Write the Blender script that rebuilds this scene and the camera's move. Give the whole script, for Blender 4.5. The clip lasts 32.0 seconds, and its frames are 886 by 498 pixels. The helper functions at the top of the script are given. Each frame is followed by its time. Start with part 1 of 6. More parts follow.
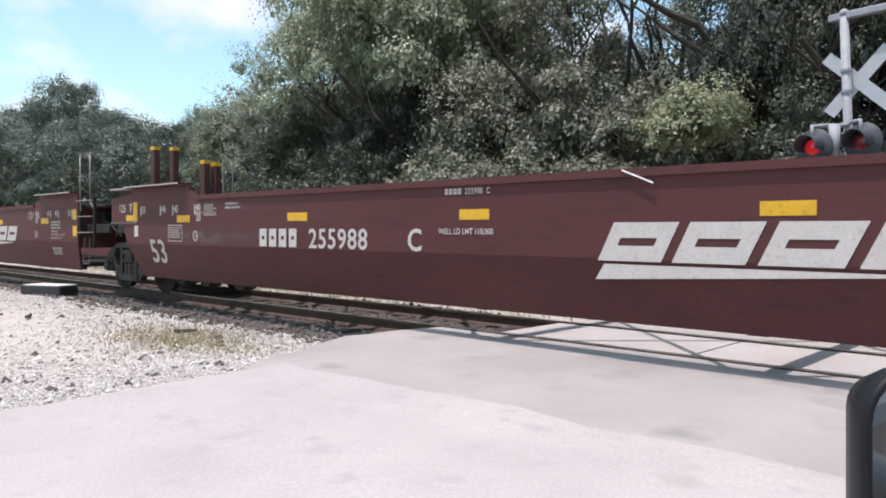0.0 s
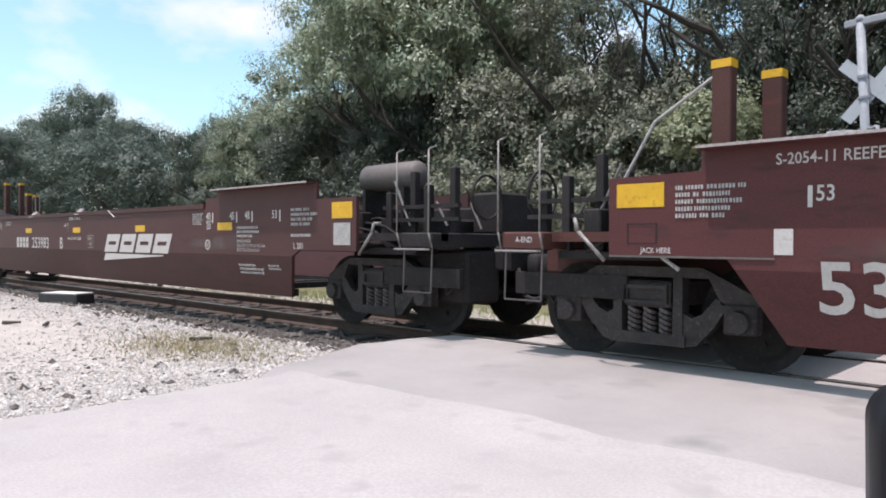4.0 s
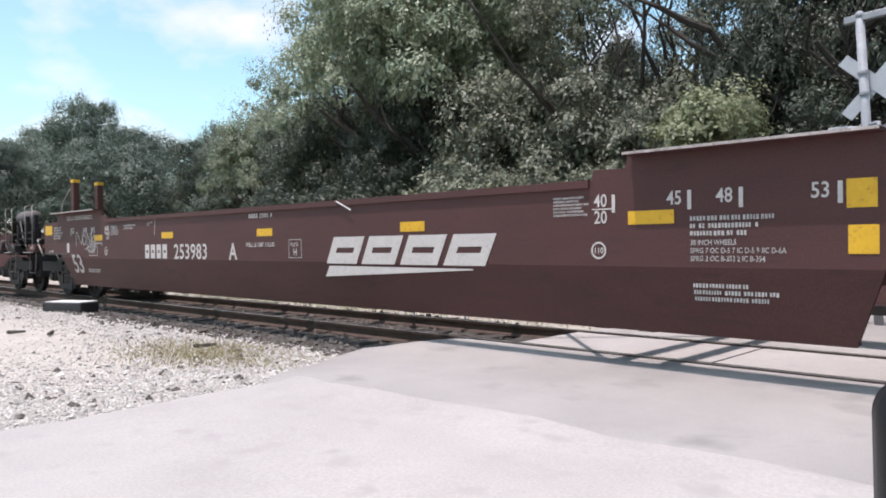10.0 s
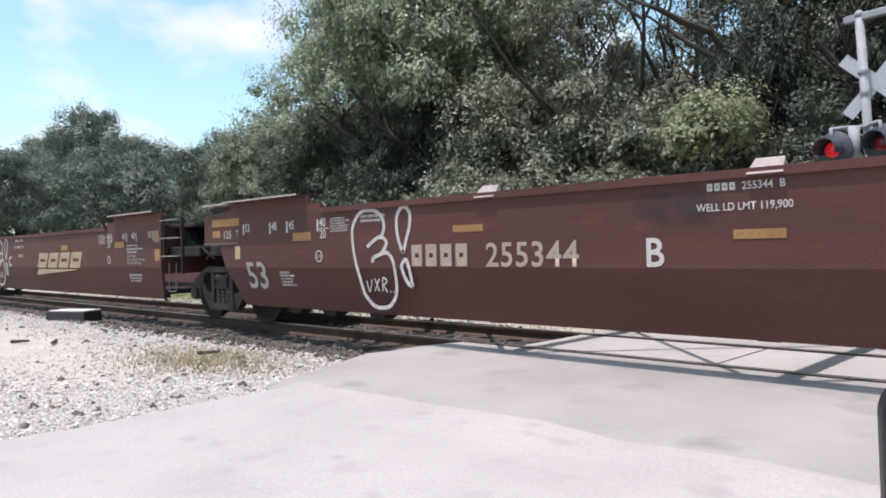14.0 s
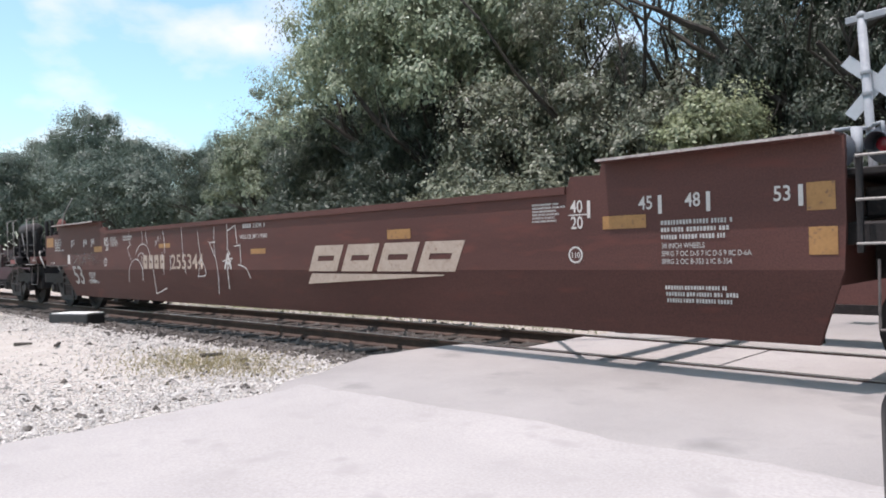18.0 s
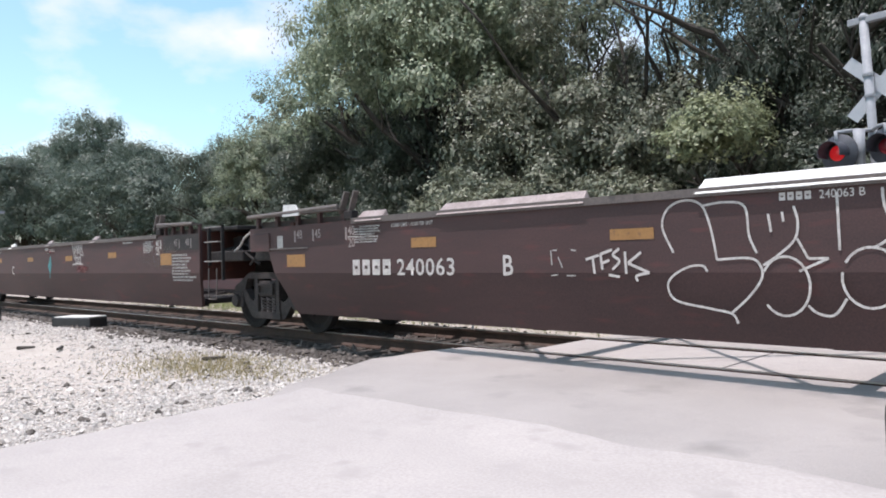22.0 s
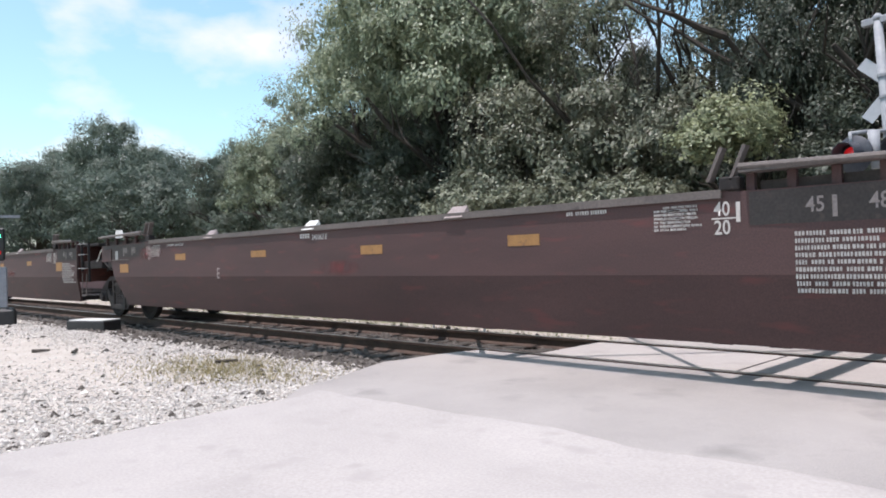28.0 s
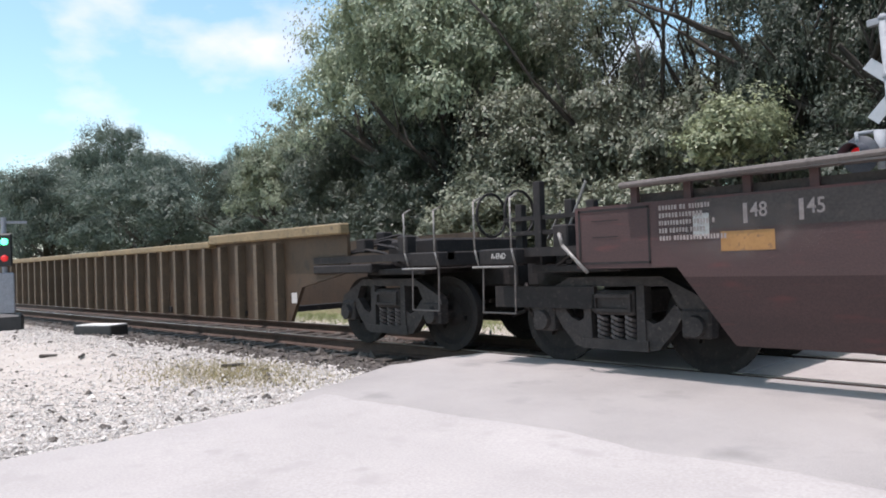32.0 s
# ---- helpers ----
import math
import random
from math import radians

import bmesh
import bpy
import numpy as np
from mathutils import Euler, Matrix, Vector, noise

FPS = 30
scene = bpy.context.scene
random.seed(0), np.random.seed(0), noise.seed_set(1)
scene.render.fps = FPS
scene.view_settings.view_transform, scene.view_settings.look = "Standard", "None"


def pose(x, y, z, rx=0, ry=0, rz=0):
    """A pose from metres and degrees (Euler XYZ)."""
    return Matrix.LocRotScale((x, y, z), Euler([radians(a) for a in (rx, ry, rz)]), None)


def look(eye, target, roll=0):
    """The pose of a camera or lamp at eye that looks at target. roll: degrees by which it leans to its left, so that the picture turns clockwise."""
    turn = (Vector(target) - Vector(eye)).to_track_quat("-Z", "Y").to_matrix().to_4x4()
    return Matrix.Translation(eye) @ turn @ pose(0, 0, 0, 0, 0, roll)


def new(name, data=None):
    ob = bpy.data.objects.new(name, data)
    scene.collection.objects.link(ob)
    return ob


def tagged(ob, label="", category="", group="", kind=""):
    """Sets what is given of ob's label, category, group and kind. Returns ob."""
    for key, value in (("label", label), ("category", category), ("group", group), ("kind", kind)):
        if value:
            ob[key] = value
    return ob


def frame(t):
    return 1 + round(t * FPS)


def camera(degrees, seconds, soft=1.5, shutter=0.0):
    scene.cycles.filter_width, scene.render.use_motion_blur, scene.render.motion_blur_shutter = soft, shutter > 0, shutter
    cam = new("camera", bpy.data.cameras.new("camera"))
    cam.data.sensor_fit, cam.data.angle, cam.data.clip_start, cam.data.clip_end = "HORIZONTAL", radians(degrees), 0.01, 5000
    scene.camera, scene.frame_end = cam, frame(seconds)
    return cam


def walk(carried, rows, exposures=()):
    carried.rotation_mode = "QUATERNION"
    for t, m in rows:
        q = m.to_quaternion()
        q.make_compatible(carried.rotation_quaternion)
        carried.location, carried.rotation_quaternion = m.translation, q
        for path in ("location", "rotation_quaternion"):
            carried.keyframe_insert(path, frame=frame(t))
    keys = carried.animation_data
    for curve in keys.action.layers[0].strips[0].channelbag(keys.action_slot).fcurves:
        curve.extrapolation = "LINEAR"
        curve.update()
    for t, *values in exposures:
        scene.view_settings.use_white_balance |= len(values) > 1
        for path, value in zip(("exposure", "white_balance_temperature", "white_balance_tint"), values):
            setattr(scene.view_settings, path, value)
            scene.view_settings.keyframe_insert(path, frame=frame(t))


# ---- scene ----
# ---- camera and its way ----
cam = camera(62.2, 32.0, soft=1.85)
EYE = Vector((0.0, -7.75, 1.2))
# seconds, turn to the left of the track's normal, tilt, lean (degrees)
PATH = [
    (0.0, 42.828, -1.24, 0.338),
    (0.5, 42.891, -1.136, 0.191),
    (1.0, 42.992, -0.912, 0.506),
    (1.5, 43.367, -0.689, 0.624),
    (2.0, 43.756, -0.704, 0.7),
    (2.5, 44.005, -0.902, 0.731),
    (3.0, 44.059, -0.833, 0.871),
    (3.5, 43.985, -0.711, 0.593),
    (5.5, 43.728, -0.538, -0.273),
    (6.0, 43.682, -0.473, -0.392),
    (6.5, 43.664, -0.626, -0.505),
    (7.0, 43.912, -0.871, -0.146),
    (7.5, 44.014, -0.797, -0.389),
    (8.0, 43.913, -0.38, -0.926),
    (8.5, 43.896, -0.278, -1.156),
    (9.0, 43.983, -0.484, -0.827),
    (9.5, 44.065, -0.417, -0.741),
    (10.0, 44.11, -0.397, -0.652),
    (10.5, 44.06, -0.31, -1.097),
    (11.0, 44.148, -0.216, -0.869),
    (11.5, 44.182, -0.176, -1.102),
    (12.0, 44.222, -0.216, -1.015),
    (12.5, 44.265, -0.172, -1.097),
    (13.0, 44.319, -0.107, -1.002),
    (13.5, 44.276, 0.052, -1.425),
    (14.0, 44.279, -0.06, -1.34),
    (14.5, 44.415, -0.073, -1.174),
    (16.5, 44.357, -0.157, -1.206),
    (17.0, 44.498, -0.081, -1.19),
    (17.5, 44.465, 0.012, -1.279),
    (18.0, 44.452, 0.097, -1.475),
    (18.5, 44.383, 0.031, -1.596),
    (19.0, 44.457, -0.338, -1.575),
    (19.5, 44.584, -0.271, -1.555),
    (20.0, 44.644, -0.117, -1.28),
    (20.5, 44.558, 0.173, -1.813),
    (21.0, 44.551, 0.194, -1.584),
    (21.5, 44.602, 0.236, -1.729),
    (22.0, 44.618, 0.337, -1.572),
    (22.5, 44.705, 0.306, -1.883),
    (23.0, 44.683, 0.238, -1.733),
    (23.5, 44.729, 0.118, -1.598),
    (24.0, 44.821, 0.207, -1.683),
    (24.5, 44.829, 0.423, -1.725),
    (25.0, 44.877, 0.529, -1.812),
    (25.5, 45.029, 0.365, -1.641),
    (27.5, 45.405, 0.713, -1.664),
    (28.0, 45.509, 0.588, -1.704),
    (28.5, 45.82, 0.662, -1.268),
    (29.0, 46.088, 0.699, -1.383),
    (29.5, 46.068, 0.894, -1.644),
    (30.0, 45.999, 0.868, -1.926),
    (30.5, 45.9, 0.904, -2.053),
    (31.0, 45.884, 1.014, -1.81),
    (31.5, 45.94, 1.08, -1.804),
    (32.0, 45.92, 0.843, -2.032),
]


def aim(turn, tilt, lean):
    a, b = radians(turn), radians(tilt)
    way = Vector((-math.sin(a) * math.cos(b), math.cos(a) * math.cos(b), math.sin(b)))
    return look(EYE, EYE + way * 10, lean)


walk(cam, [(t, aim(a, b, c)) for t, a, b, c in PATH], exposures=[(0.0, -0.06, 6550, 23), (32.0, -0.06, 6500, 21.5)])

# ---- sky and sun ----
SUN_EL, SUN_AZ = 76.0, 197.0   # the sun stands high on the camera's side of the track
world = bpy.data.worlds.new("sky")
scene.world = world
world.use_nodes = True
wn, wl = world.node_tree.nodes, world.node_tree.links
wn.clear()
w_out = wn.new("ShaderNodeOutputWorld")
w_bg = wn.new("ShaderNodeBackground")
w_sky = wn.new("ShaderNodeTexSky")
w_sky.sky_type, w_sky.sun_disc = "NISHITA", False
w_sky.sun_elevation, w_sky.sun_rotation = radians(SUN_EL), radians(SUN_AZ)
w_sky.air_density, w_sky.dust_density, w_sky.ozone_density = 1.0, 1.6, 1.0
w_bg.inputs["Strength"].default_value = 0.215
# broken fair-weather cloud over the whole sky
w_co = wn.new("ShaderNodeTexCoord")
w_map = wn.new("ShaderNodeMapping")
w_map.inputs["Scale"].default_value = (1.0, 1.0, 1.9)
w_map.inputs["Location"].default_value = (0.35, 0.1, -0.1)
w_map.inputs["Rotation"].default_value = (0, 0, radians(9))
w_noise = wn.new("ShaderNodeTexNoise")
w_noise.inputs["Scale"].default_value, w_noise.inputs["Detail"].default_value, w_noise.inputs["Roughness"].default_value = 2.6, 7.0, 0.52
w_ramp = wn.new("ShaderNodeValToRGB")
w_ramp.color_ramp.elements[0].position, w_ramp.color_ramp.elements[1].position = 0.53, 0.67
w_mix = wn.new("ShaderNodeMixRGB")
w_mix.inputs[2].default_value = (5.6, 5.55, 5.5, 1)
wl.new(w_co.outputs["Generated"], w_map.inputs["Vector"])
wl.new(w_map.outputs["Vector"], w_noise.inputs["Vector"])
wl.new(w_noise.outputs["Fac"], w_ramp.inputs["Fac"])
wl.new(w_ramp.outputs["Color"], w_mix.inputs[0])
w_tone = wn.new("ShaderNodeMixRGB")     # hazy, slightly cyan summer sky
w_tone.blend_type = "MULTIPLY"
w_tone.inputs[0].default_value = 1.0
w_tone.inputs[2].default_value = (1.1, 1.36, 1.16, 1)
wl.new(w_sky.outputs["Color"], w_tone.inputs[1])
wl.new(w_tone.outputs["Color"], w_mix.inputs[1])
wl.new(w_mix.outputs["Color"], w_bg.inputs["Color"])
wl.new(w_bg.outputs["Background"], w_out.inputs["Surface"])
sun_data = bpy.data.lights.new("sun", "SUN")
sun_data.energy, sun_data.angle, sun_data.color = 4.9, radians(0.53), (1.0, 0.97, 0.94)
sun = new("sun", sun_data)
_el, _az = radians(SUN_EL), radians(SUN_AZ)
sun_way = Vector((math.sin(_az) * math.cos(_el), math.cos(_az) * math.cos(_el), math.sin(_el)))
sun.matrix_world = look(sun_way * 60, (0, 0, 0))


# ---- materials ----
def material(name, rough=0.6, metal=0.0):
    m = bpy.data.materials.new(name)
    m.use_nodes = True
    b = m.node_tree.nodes["Principled BSDF"]
    b.inputs["Roughness"].default_value, b.inputs["Metallic"].default_value = rough, metal
    return m, m.node_tree.nodes, m.node_tree.links, b


def surface(name, c1, c2, scale=3.0, rough=0.7, metal=0.0, bump=0.0, fine=40.0, c3=None, spread=0.25, stretch=(1, 1, 1), obj_var=0.0, spec=0.5, grain=0.45, island=0.0):
    """Two-scale mottled surface: broad stains between c1 and c2, fine grain, and specks of c3."""
    m, n, l, b = material(name, rough, metal)
    b.inputs["Specular IOR Level"].default_value = spec
    co = n.new("ShaderNodeTexCoord")
    mp = n.new("ShaderNodeMapping")
    mp.inputs["Scale"].default_value = stretch
    l.new(co.outputs["Object"], mp.inputs["Vector"])
    n1 = n.new("ShaderNodeTexNoise")
    n1.inputs["Scale"].default_value, n1.inputs["Detail"].default_value, n1.inputs["Roughness"].default_value = scale, 6.0, 0.6
    l.new(mp.outputs["Vector"], n1.inputs["Vector"])
    r1 = n.new("ShaderNodeValToRGB")
    r1.color_ramp.elements[0].position, r1.color_ramp.elements[1].position = 0.5 - spread, 0.5 + spread
    r1.color_ramp.elements[0].color, r1.color_ramp.elements[1].color = (*c1, 1), (*c2, 1)
    l.new(n1.outputs["Fac"], r1.inputs["Fac"])
    n2 = n.new("ShaderNodeTexNoise")
    n2.inputs["Scale"].default_value, n2.inputs["Detail"].default_value = fine, 4.0
    l.new(co.outputs["Object"], n2.inputs["Vector"])
    mul = n.new("ShaderNodeMixRGB")
    mul.blend_type = "OVERLAY"
    mul.inputs[0].default_value = grain
    l.new(r1.outputs["Color"], mul.inputs[1])
    l.new(n2.outputs["Fac"], mul.inputs[2])
    out = mul.outputs["Color"]
    if c3:
        n3 = n.new("ShaderNodeTexNoise")
        n3.inputs["Scale"].default_value, n3.inputs["Detail"].default_value = scale * 4.3, 8.0
        l.new(mp.outputs["Vector"], n3.inputs["Vector"])
        r3 = n.new("ShaderNodeValToRGB")
        r3.color_ramp.elements[0].position, r3.color_ramp.elements[1].position = 0.58, 0.72
        l.new(n3.outputs["Fac"], r3.inputs["Fac"])
        mx = n.new("ShaderNodeMixRGB")
        l.new(r3.outputs["Color"], mx.inputs[0])
        l.new(out, mx.inputs[1])
        mx.inputs[2].default_value = (*c3, 1)
        out = mx.outputs["Color"]
    if obj_var:
        oi = n.new("ShaderNodeObjectInfo")
        hs = n.new("ShaderNodeHueSaturation")
        ma = n.new("ShaderNodeMapRange")
        ma.inputs["To Min"].default_value, ma.inputs["To Max"].default_value = 1 - obj_var, 1 + obj_var
        l.new(oi.outputs["Random"], ma.inputs["Value"])
        l.new(ma.outputs["Result"], hs.inputs["Value"])
        l.new(out, hs.inputs["Color"])
        out = hs.outputs["Color"]
    if island:
        ge = n.new("ShaderNodeNewGeometry")
        hi = n.new("ShaderNodeHueSaturation")
        mi = n.new("ShaderNodeMapRange")
        mi.inputs["To Min"].default_value, mi.inputs["To Max"].default_value = 1 - island, 1 + island * 0.6
        l.new(ge.outputs["Random Per Island"], mi.inputs["Value"])
        l.new(mi.outputs["Result"], hi.inputs["Value"])
        l.new(out, hi.inputs["Color"])
        out = hi.outputs["Color"]
    l.new(out, b.inputs["Base Color"])
    if bump:
        bp = n.new("ShaderNodeBump")
        bp.inputs["Strength"].default_value, bp.inputs["Distance"].default_value = bump, 0.02
        l.new(n2.outputs["Fac"], bp.inputs["Height"])
        l.new(bp.outputs["Normal"], b.inputs["Normal"])
    return m


def leaf_material(name, dark, light, trans):
    m, n, l, b = material(name, 0.48)
    b.inputs["Specular IOR Level"].default_value = 0.5
    g = n.new("ShaderNodeNewGeometry")
    r = n.new("ShaderNodeValToRGB")
    r.color_ramp.elements[0].color, r.color_ramp.elements[1].color = (*dark, 1), (*light, 1)
    l.new(g.outputs["Random Per Island"], r.inputs["Fac"])
    oi = n.new("ShaderNodeObjectInfo")
    hs = n.new("ShaderNodeHueSaturation")
    ma = n.new("ShaderNodeMapRange")
    ma.inputs["To Min"].default_value, ma.inputs["To Max"].default_value = 0.85, 1.15
    l.new(oi.outputs["Random"], ma.inputs["Value"])
    l.new(ma.outputs["Result"], hs.inputs["Value"])
    l.new(r.outputs["Color"], hs.inputs["Color"])
    l.new(hs.outputs["Color"], b.inputs["Base Color"])
    t = n.new("ShaderNodeBsdfTranslucent")
    l.new(hs.outputs["Color"], t.inputs["Color"])
    mix = n.new("ShaderNodeMixShader")
    mix.inputs[0].default_value = trans
    l.new(b.outputs[0], mix.inputs[1])
    l.new(t.outputs[0], mix.inputs[2])
    l.new(mix.outputs[0], n["Material Output"].inputs["Surface"])
    return m


def soft_spray(name, colour, strength=0.8):
    """A cloudy sprayed stain that thins out towards its rim."""
    m, n, l, b = material(name, 0.65)
    b.inputs["Base Color"].default_value = (*colour, 1)
    co = n.new("ShaderNodeTexCoord")
    sp = n.new("ShaderNodeSeparateXYZ")
    l.new(co.outputs["Generated"], sp.inputs[0])
    terms = []
    for ax in ("X", "Z"):
        a = n.new("ShaderNodeMath")
        a.operation = "SUBTRACT"
        l.new(sp.outputs[ax], a.inputs[0])
        a.inputs[1].default_value = 0.5
        p = n.new("ShaderNodeMath")
        p.operation = "MULTIPLY"
        l.new(a.outputs[0], p.inputs[0])
        l.new(a.outputs[0], p.inputs[1])
        terms.append(p)
    q = n.new("ShaderNodeMath")
    q.operation = "ADD"
    l.new(terms[0].outputs[0], q.inputs[0])
    l.new(terms[1].outputs[0], q.inputs[1])
    fade = n.new("ShaderNodeMapRange")
    fade.inputs["From Min"].default_value, fade.inputs["From Max"].default_value = 0.24, 0.02
    fade.inputs["To Min"].default_value, fade.inputs["To Max"].default_value = 0.0, strength
    l.new(q.outputs[0], fade.inputs["Value"])
    no = n.new("ShaderNodeTexNoise")
    no.inputs["Scale"].default_value, no.inputs["Detail"].default_value = 5.0, 5.0
    l.new(co.outputs["Object"], no.inputs["Vector"])
    r = n.new("ShaderNodeMapRange")
    r.inputs["From Min"].default_value, r.inputs["From Max"].default_value = 0.35, 0.65
    l.new(no.outputs["Fac"], r.inputs["Value"])
    k = n.new("ShaderNodeMath")
    k.operation = "MULTIPLY"
    l.new(fade.outputs["Result"], k.inputs[0])
    l.new(r.outputs["Result"], k.inputs[1])
    l.new(k.outputs[0], b.inputs["Alpha"])
    return m


def glow(name, colour, strength, base=(0.3, 0.01, 0.01)):
    m, n, l, b = material(name, 0.25)
    b.inputs["Base Color"].default_value = (*base, 1)
    b.inputs["Emission Color"].default_value = (*colour, 1)
    b.inputs["Emission Strength"].default_value = strength
    return m


BROWN = surface("oxide_brown_paint", (0.07, 0.0215, 0.0205), (0.094, 0.0285, 0.027), 1.1, 0.62, bump=0.06, fine=60, c3=(0.0583, 0.0215, 0.0205), stretch=(0.6, 1, 2.2), obj_var=0.05, spec=0.28)
BROWN_MID = surface("dusty_brown_paint", (0.057, 0.022, 0.02), (0.077, 0.029, 0.0265), 1.0, 0.64, bump=0.06, fine=60, c3=(0.054, 0.0225, 0.021), stretch=(0.6, 1, 2.2), obj_var=0.05, spec=0.35)
BROWN_OLD = surface("weathered_brown_paint", (0.066, 0.026, 0.0215), (0.098, 0.039, 0.0318), 0.8, 0.66, bump=0.08, fine=60, c3=(0.108, 0.0365, 0.0285), stretch=(0.5, 1, 2.4), obj_var=0.06, spec=0.28)
BROWN_DIRTY = surface("dirty_purple_brown_paint", (0.044, 0.0225, 0.0215), (0.072, 0.0335, 0.0315), 0.9, 0.7, bump=0.08, fine=60, c3=(0.092, 0.03, 0.028), stretch=(0.5, 1, 2.4), obj_var=0.08)
GREY_OLD = surface("grimy_grey_brown_paint", (0.085, 0.07, 0.065), (0.13, 0.105, 0.095), 1.6, 0.65, bump=0.08, c3=(0.06, 0.05, 0.046), obj_var=0.08)
DARK = surface("grimy_dark_steel", (0.0135, 0.0115, 0.0115), (0.03, 0.025, 0.0243), 4.0, 0.75, 0.0, bump=0.15, c3=(0.046, 0.036, 0.033), spec=0.3)
TRUCK = surface("cast_steel_grime", (0.022, 0.0185, 0.018), (0.056, 0.046, 0.0435), 5.0, 0.7, 0.0, bump=0.2, c3=(0.09, 0.071, 0.064), spec=0.3)
WHEEL = surface("rolled_steel_wheel", (0.0135, 0.0113, 0.011), (0.027, 0.0222, 0.0208), 6.0, 0.75, 0.0, bump=0.1, c3=(0.042, 0.033, 0.028), spec=0.3)
# paler than the side frames: highlights on the coils are painted in
SPRING = surface("highlit_spring_steel", (0.035, 0.029, 0.028), (0.12, 0.1, 0.096), 9.0, 0.6, 0.0, bump=0.1, c3=(0.16, 0.135, 0.13), spec=0.3)
RAILTOP = surface("polished_rail_head", (0.5, 0.49, 0.48), (0.62, 0.61, 0.6), 8.0, 0.28, 0.9)
RAILWEB = surface("rusted_rail", (0.042, 0.026, 0.0205), (0.091, 0.0553, 0.0403), 6.0, 0.8, 0.1, bump=0.1)
WHITE = surface("white_stencil_paint", (0.44, 0.4032, 0.3776), (0.528, 0.4872, 0.4607), 5.0, 0.6, c3=(0.3872, 0.3444, 0.3196), grain=0.15)
PRINT = surface("dulled_white_print", (0.3, 0.28, 0.265), (0.42, 0.4, 0.38), 9.0, 0.6, c3=(0.2, 0.16, 0.15))
RAILING = surface("worn_grey_railing", (0.16, 0.1444, 0.1325), (0.272, 0.2508, 0.2355), 8.0, 0.5, 0.2, c3=(0.096, 0.0684, 0.0589))
CREAM = surface("faded_logo_paint", (0.3, 0.225, 0.14), (0.4, 0.31, 0.195), 5.0, 0.65, c3=(0.23, 0.15, 0.1), grain=0.2)
YELLOW = surface("yellow_reflector_paint", (0.558, 0.3024, 0.0072), (0.675, 0.378, 0.012), 6.0, 0.5, c3=(0.45, 0.2352, 0.012), grain=0.12)
OCHRE = surface("faded_yellow_paint", (0.24, 0.118, 0.036), (0.33, 0.165, 0.055), 6.0, 0.6, c3=(0.16, 0.08, 0.04), grain=0.2)
FADED = surface("faded_pale_lettering", (0.3, 0.225, 0.18), (0.4, 0.315, 0.255), 5.0, 0.65, c3=(0.24, 0.16, 0.12), grain=0.2)
CARD = surface("cream_card", (0.36, 0.28, 0.16), (0.44, 0.35, 0.21), 6.0, 0.6, c3=(0.3, 0.22, 0.12))
SCUFF = surface("red_primer_scuff", (0.13, 0.03, 0.03), (0.19, 0.045, 0.045), 14.0, 0.7, c3=(0.08, 0.035, 0.034))
# grime, with the shade between the ribs worked into the sheet's colour
YCAR = surface("grimy_shaded_yellow_brown_sheet", (0.0448, 0.027, 0.0161), (0.0832, 0.0475, 0.0242), 1.7, 0.7, bump=0.1, c3=(0.0352, 0.0226, 0.0151), stretch=(1, 1, 0.5), obj_var=0.06)
# ribs coloured paler than the sheet for the light they catch
YRIB = surface("light_catching_yellow_rib_paint", (0.075, 0.053, 0.036), (0.125, 0.086, 0.054), 3.0, 0.7, bump=0.1, c3=(0.063, 0.0425, 0.0324), obj_var=0.12)
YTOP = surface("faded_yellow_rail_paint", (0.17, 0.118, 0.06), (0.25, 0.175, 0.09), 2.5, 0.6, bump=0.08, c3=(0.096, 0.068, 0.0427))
STEEL = surface("galvanised_steel", (0.24, 0.25, 0.27), (0.33, 0.34, 0.36), 7.0, 0.62, 0.0, bump=0.03, grain=0.15, spec=0.3)
SIGNW = surface("white_sign_face", (0.3825, 0.3952, 0.4208), (0.4718, 0.4845, 0.51), 6.0, 0.45, grain=0.1)
BLACK = surface("matt_black_enamel", (0.012, 0.012, 0.013), (0.03, 0.03, 0.032), 6.0, 0.5)
PLASTIC = surface("black_grained_plastic", (0.006, 0.006, 0.007), (0.01, 0.01, 0.012), 12.0, 0.5, bump=0.1, fine=300, spec=0.25)
CONCRETE = surface("bleached_concrete", (0.3196, 0.2917, 0.2784), (0.4084, 0.3736, 0.3555), 0.8, 0.9, bump=0.08, fine=55, c3=(0.3196, 0.2917, 0.2784), spread=0.3, spec=0.2, grain=0.22)
ASPHALT = surface("greyed_asphalt", (0.2544, 0.2328, 0.2212), (0.3766, 0.3443, 0.328), 0.38, 0.9, bump=0.3, fine=120, c3=(0.2391, 0.2211, 0.2116), spread=0.2, spec=0.2, grain=0.25)
GRAVEL = surface("pale_sandy_ground", (0.36, 0.318, 0.282), (0.45, 0.405, 0.365), 1.5, 0.95, bump=0.3, fine=28, c3=(0.32, 0.28, 0.245), spec=0.1, grain=0.3)
BALLAST = surface("dark_oily_ballast", (0.0525, 0.0446, 0.0392), (0.1275, 0.1094, 0.0966), 3.0, 0.9, bump=0.9, fine=26, c3=(0.0338, 0.0288, 0.0259))
SOIL = surface("dry_soil_and_grass", (0.11, 0.1, 0.05), (0.2, 0.17, 0.09), 1.2, 0.95, bump=0.5, c3=(0.08, 0.1, 0.03))
STONE = surface("limestone_chips", (0.4, 0.365, 0.335), (0.58, 0.545, 0.51), 9.0, 0.9, bump=0.2, c3=(0.3, 0.26, 0.23), spec=0.2, grain=0.2, island=0.38)
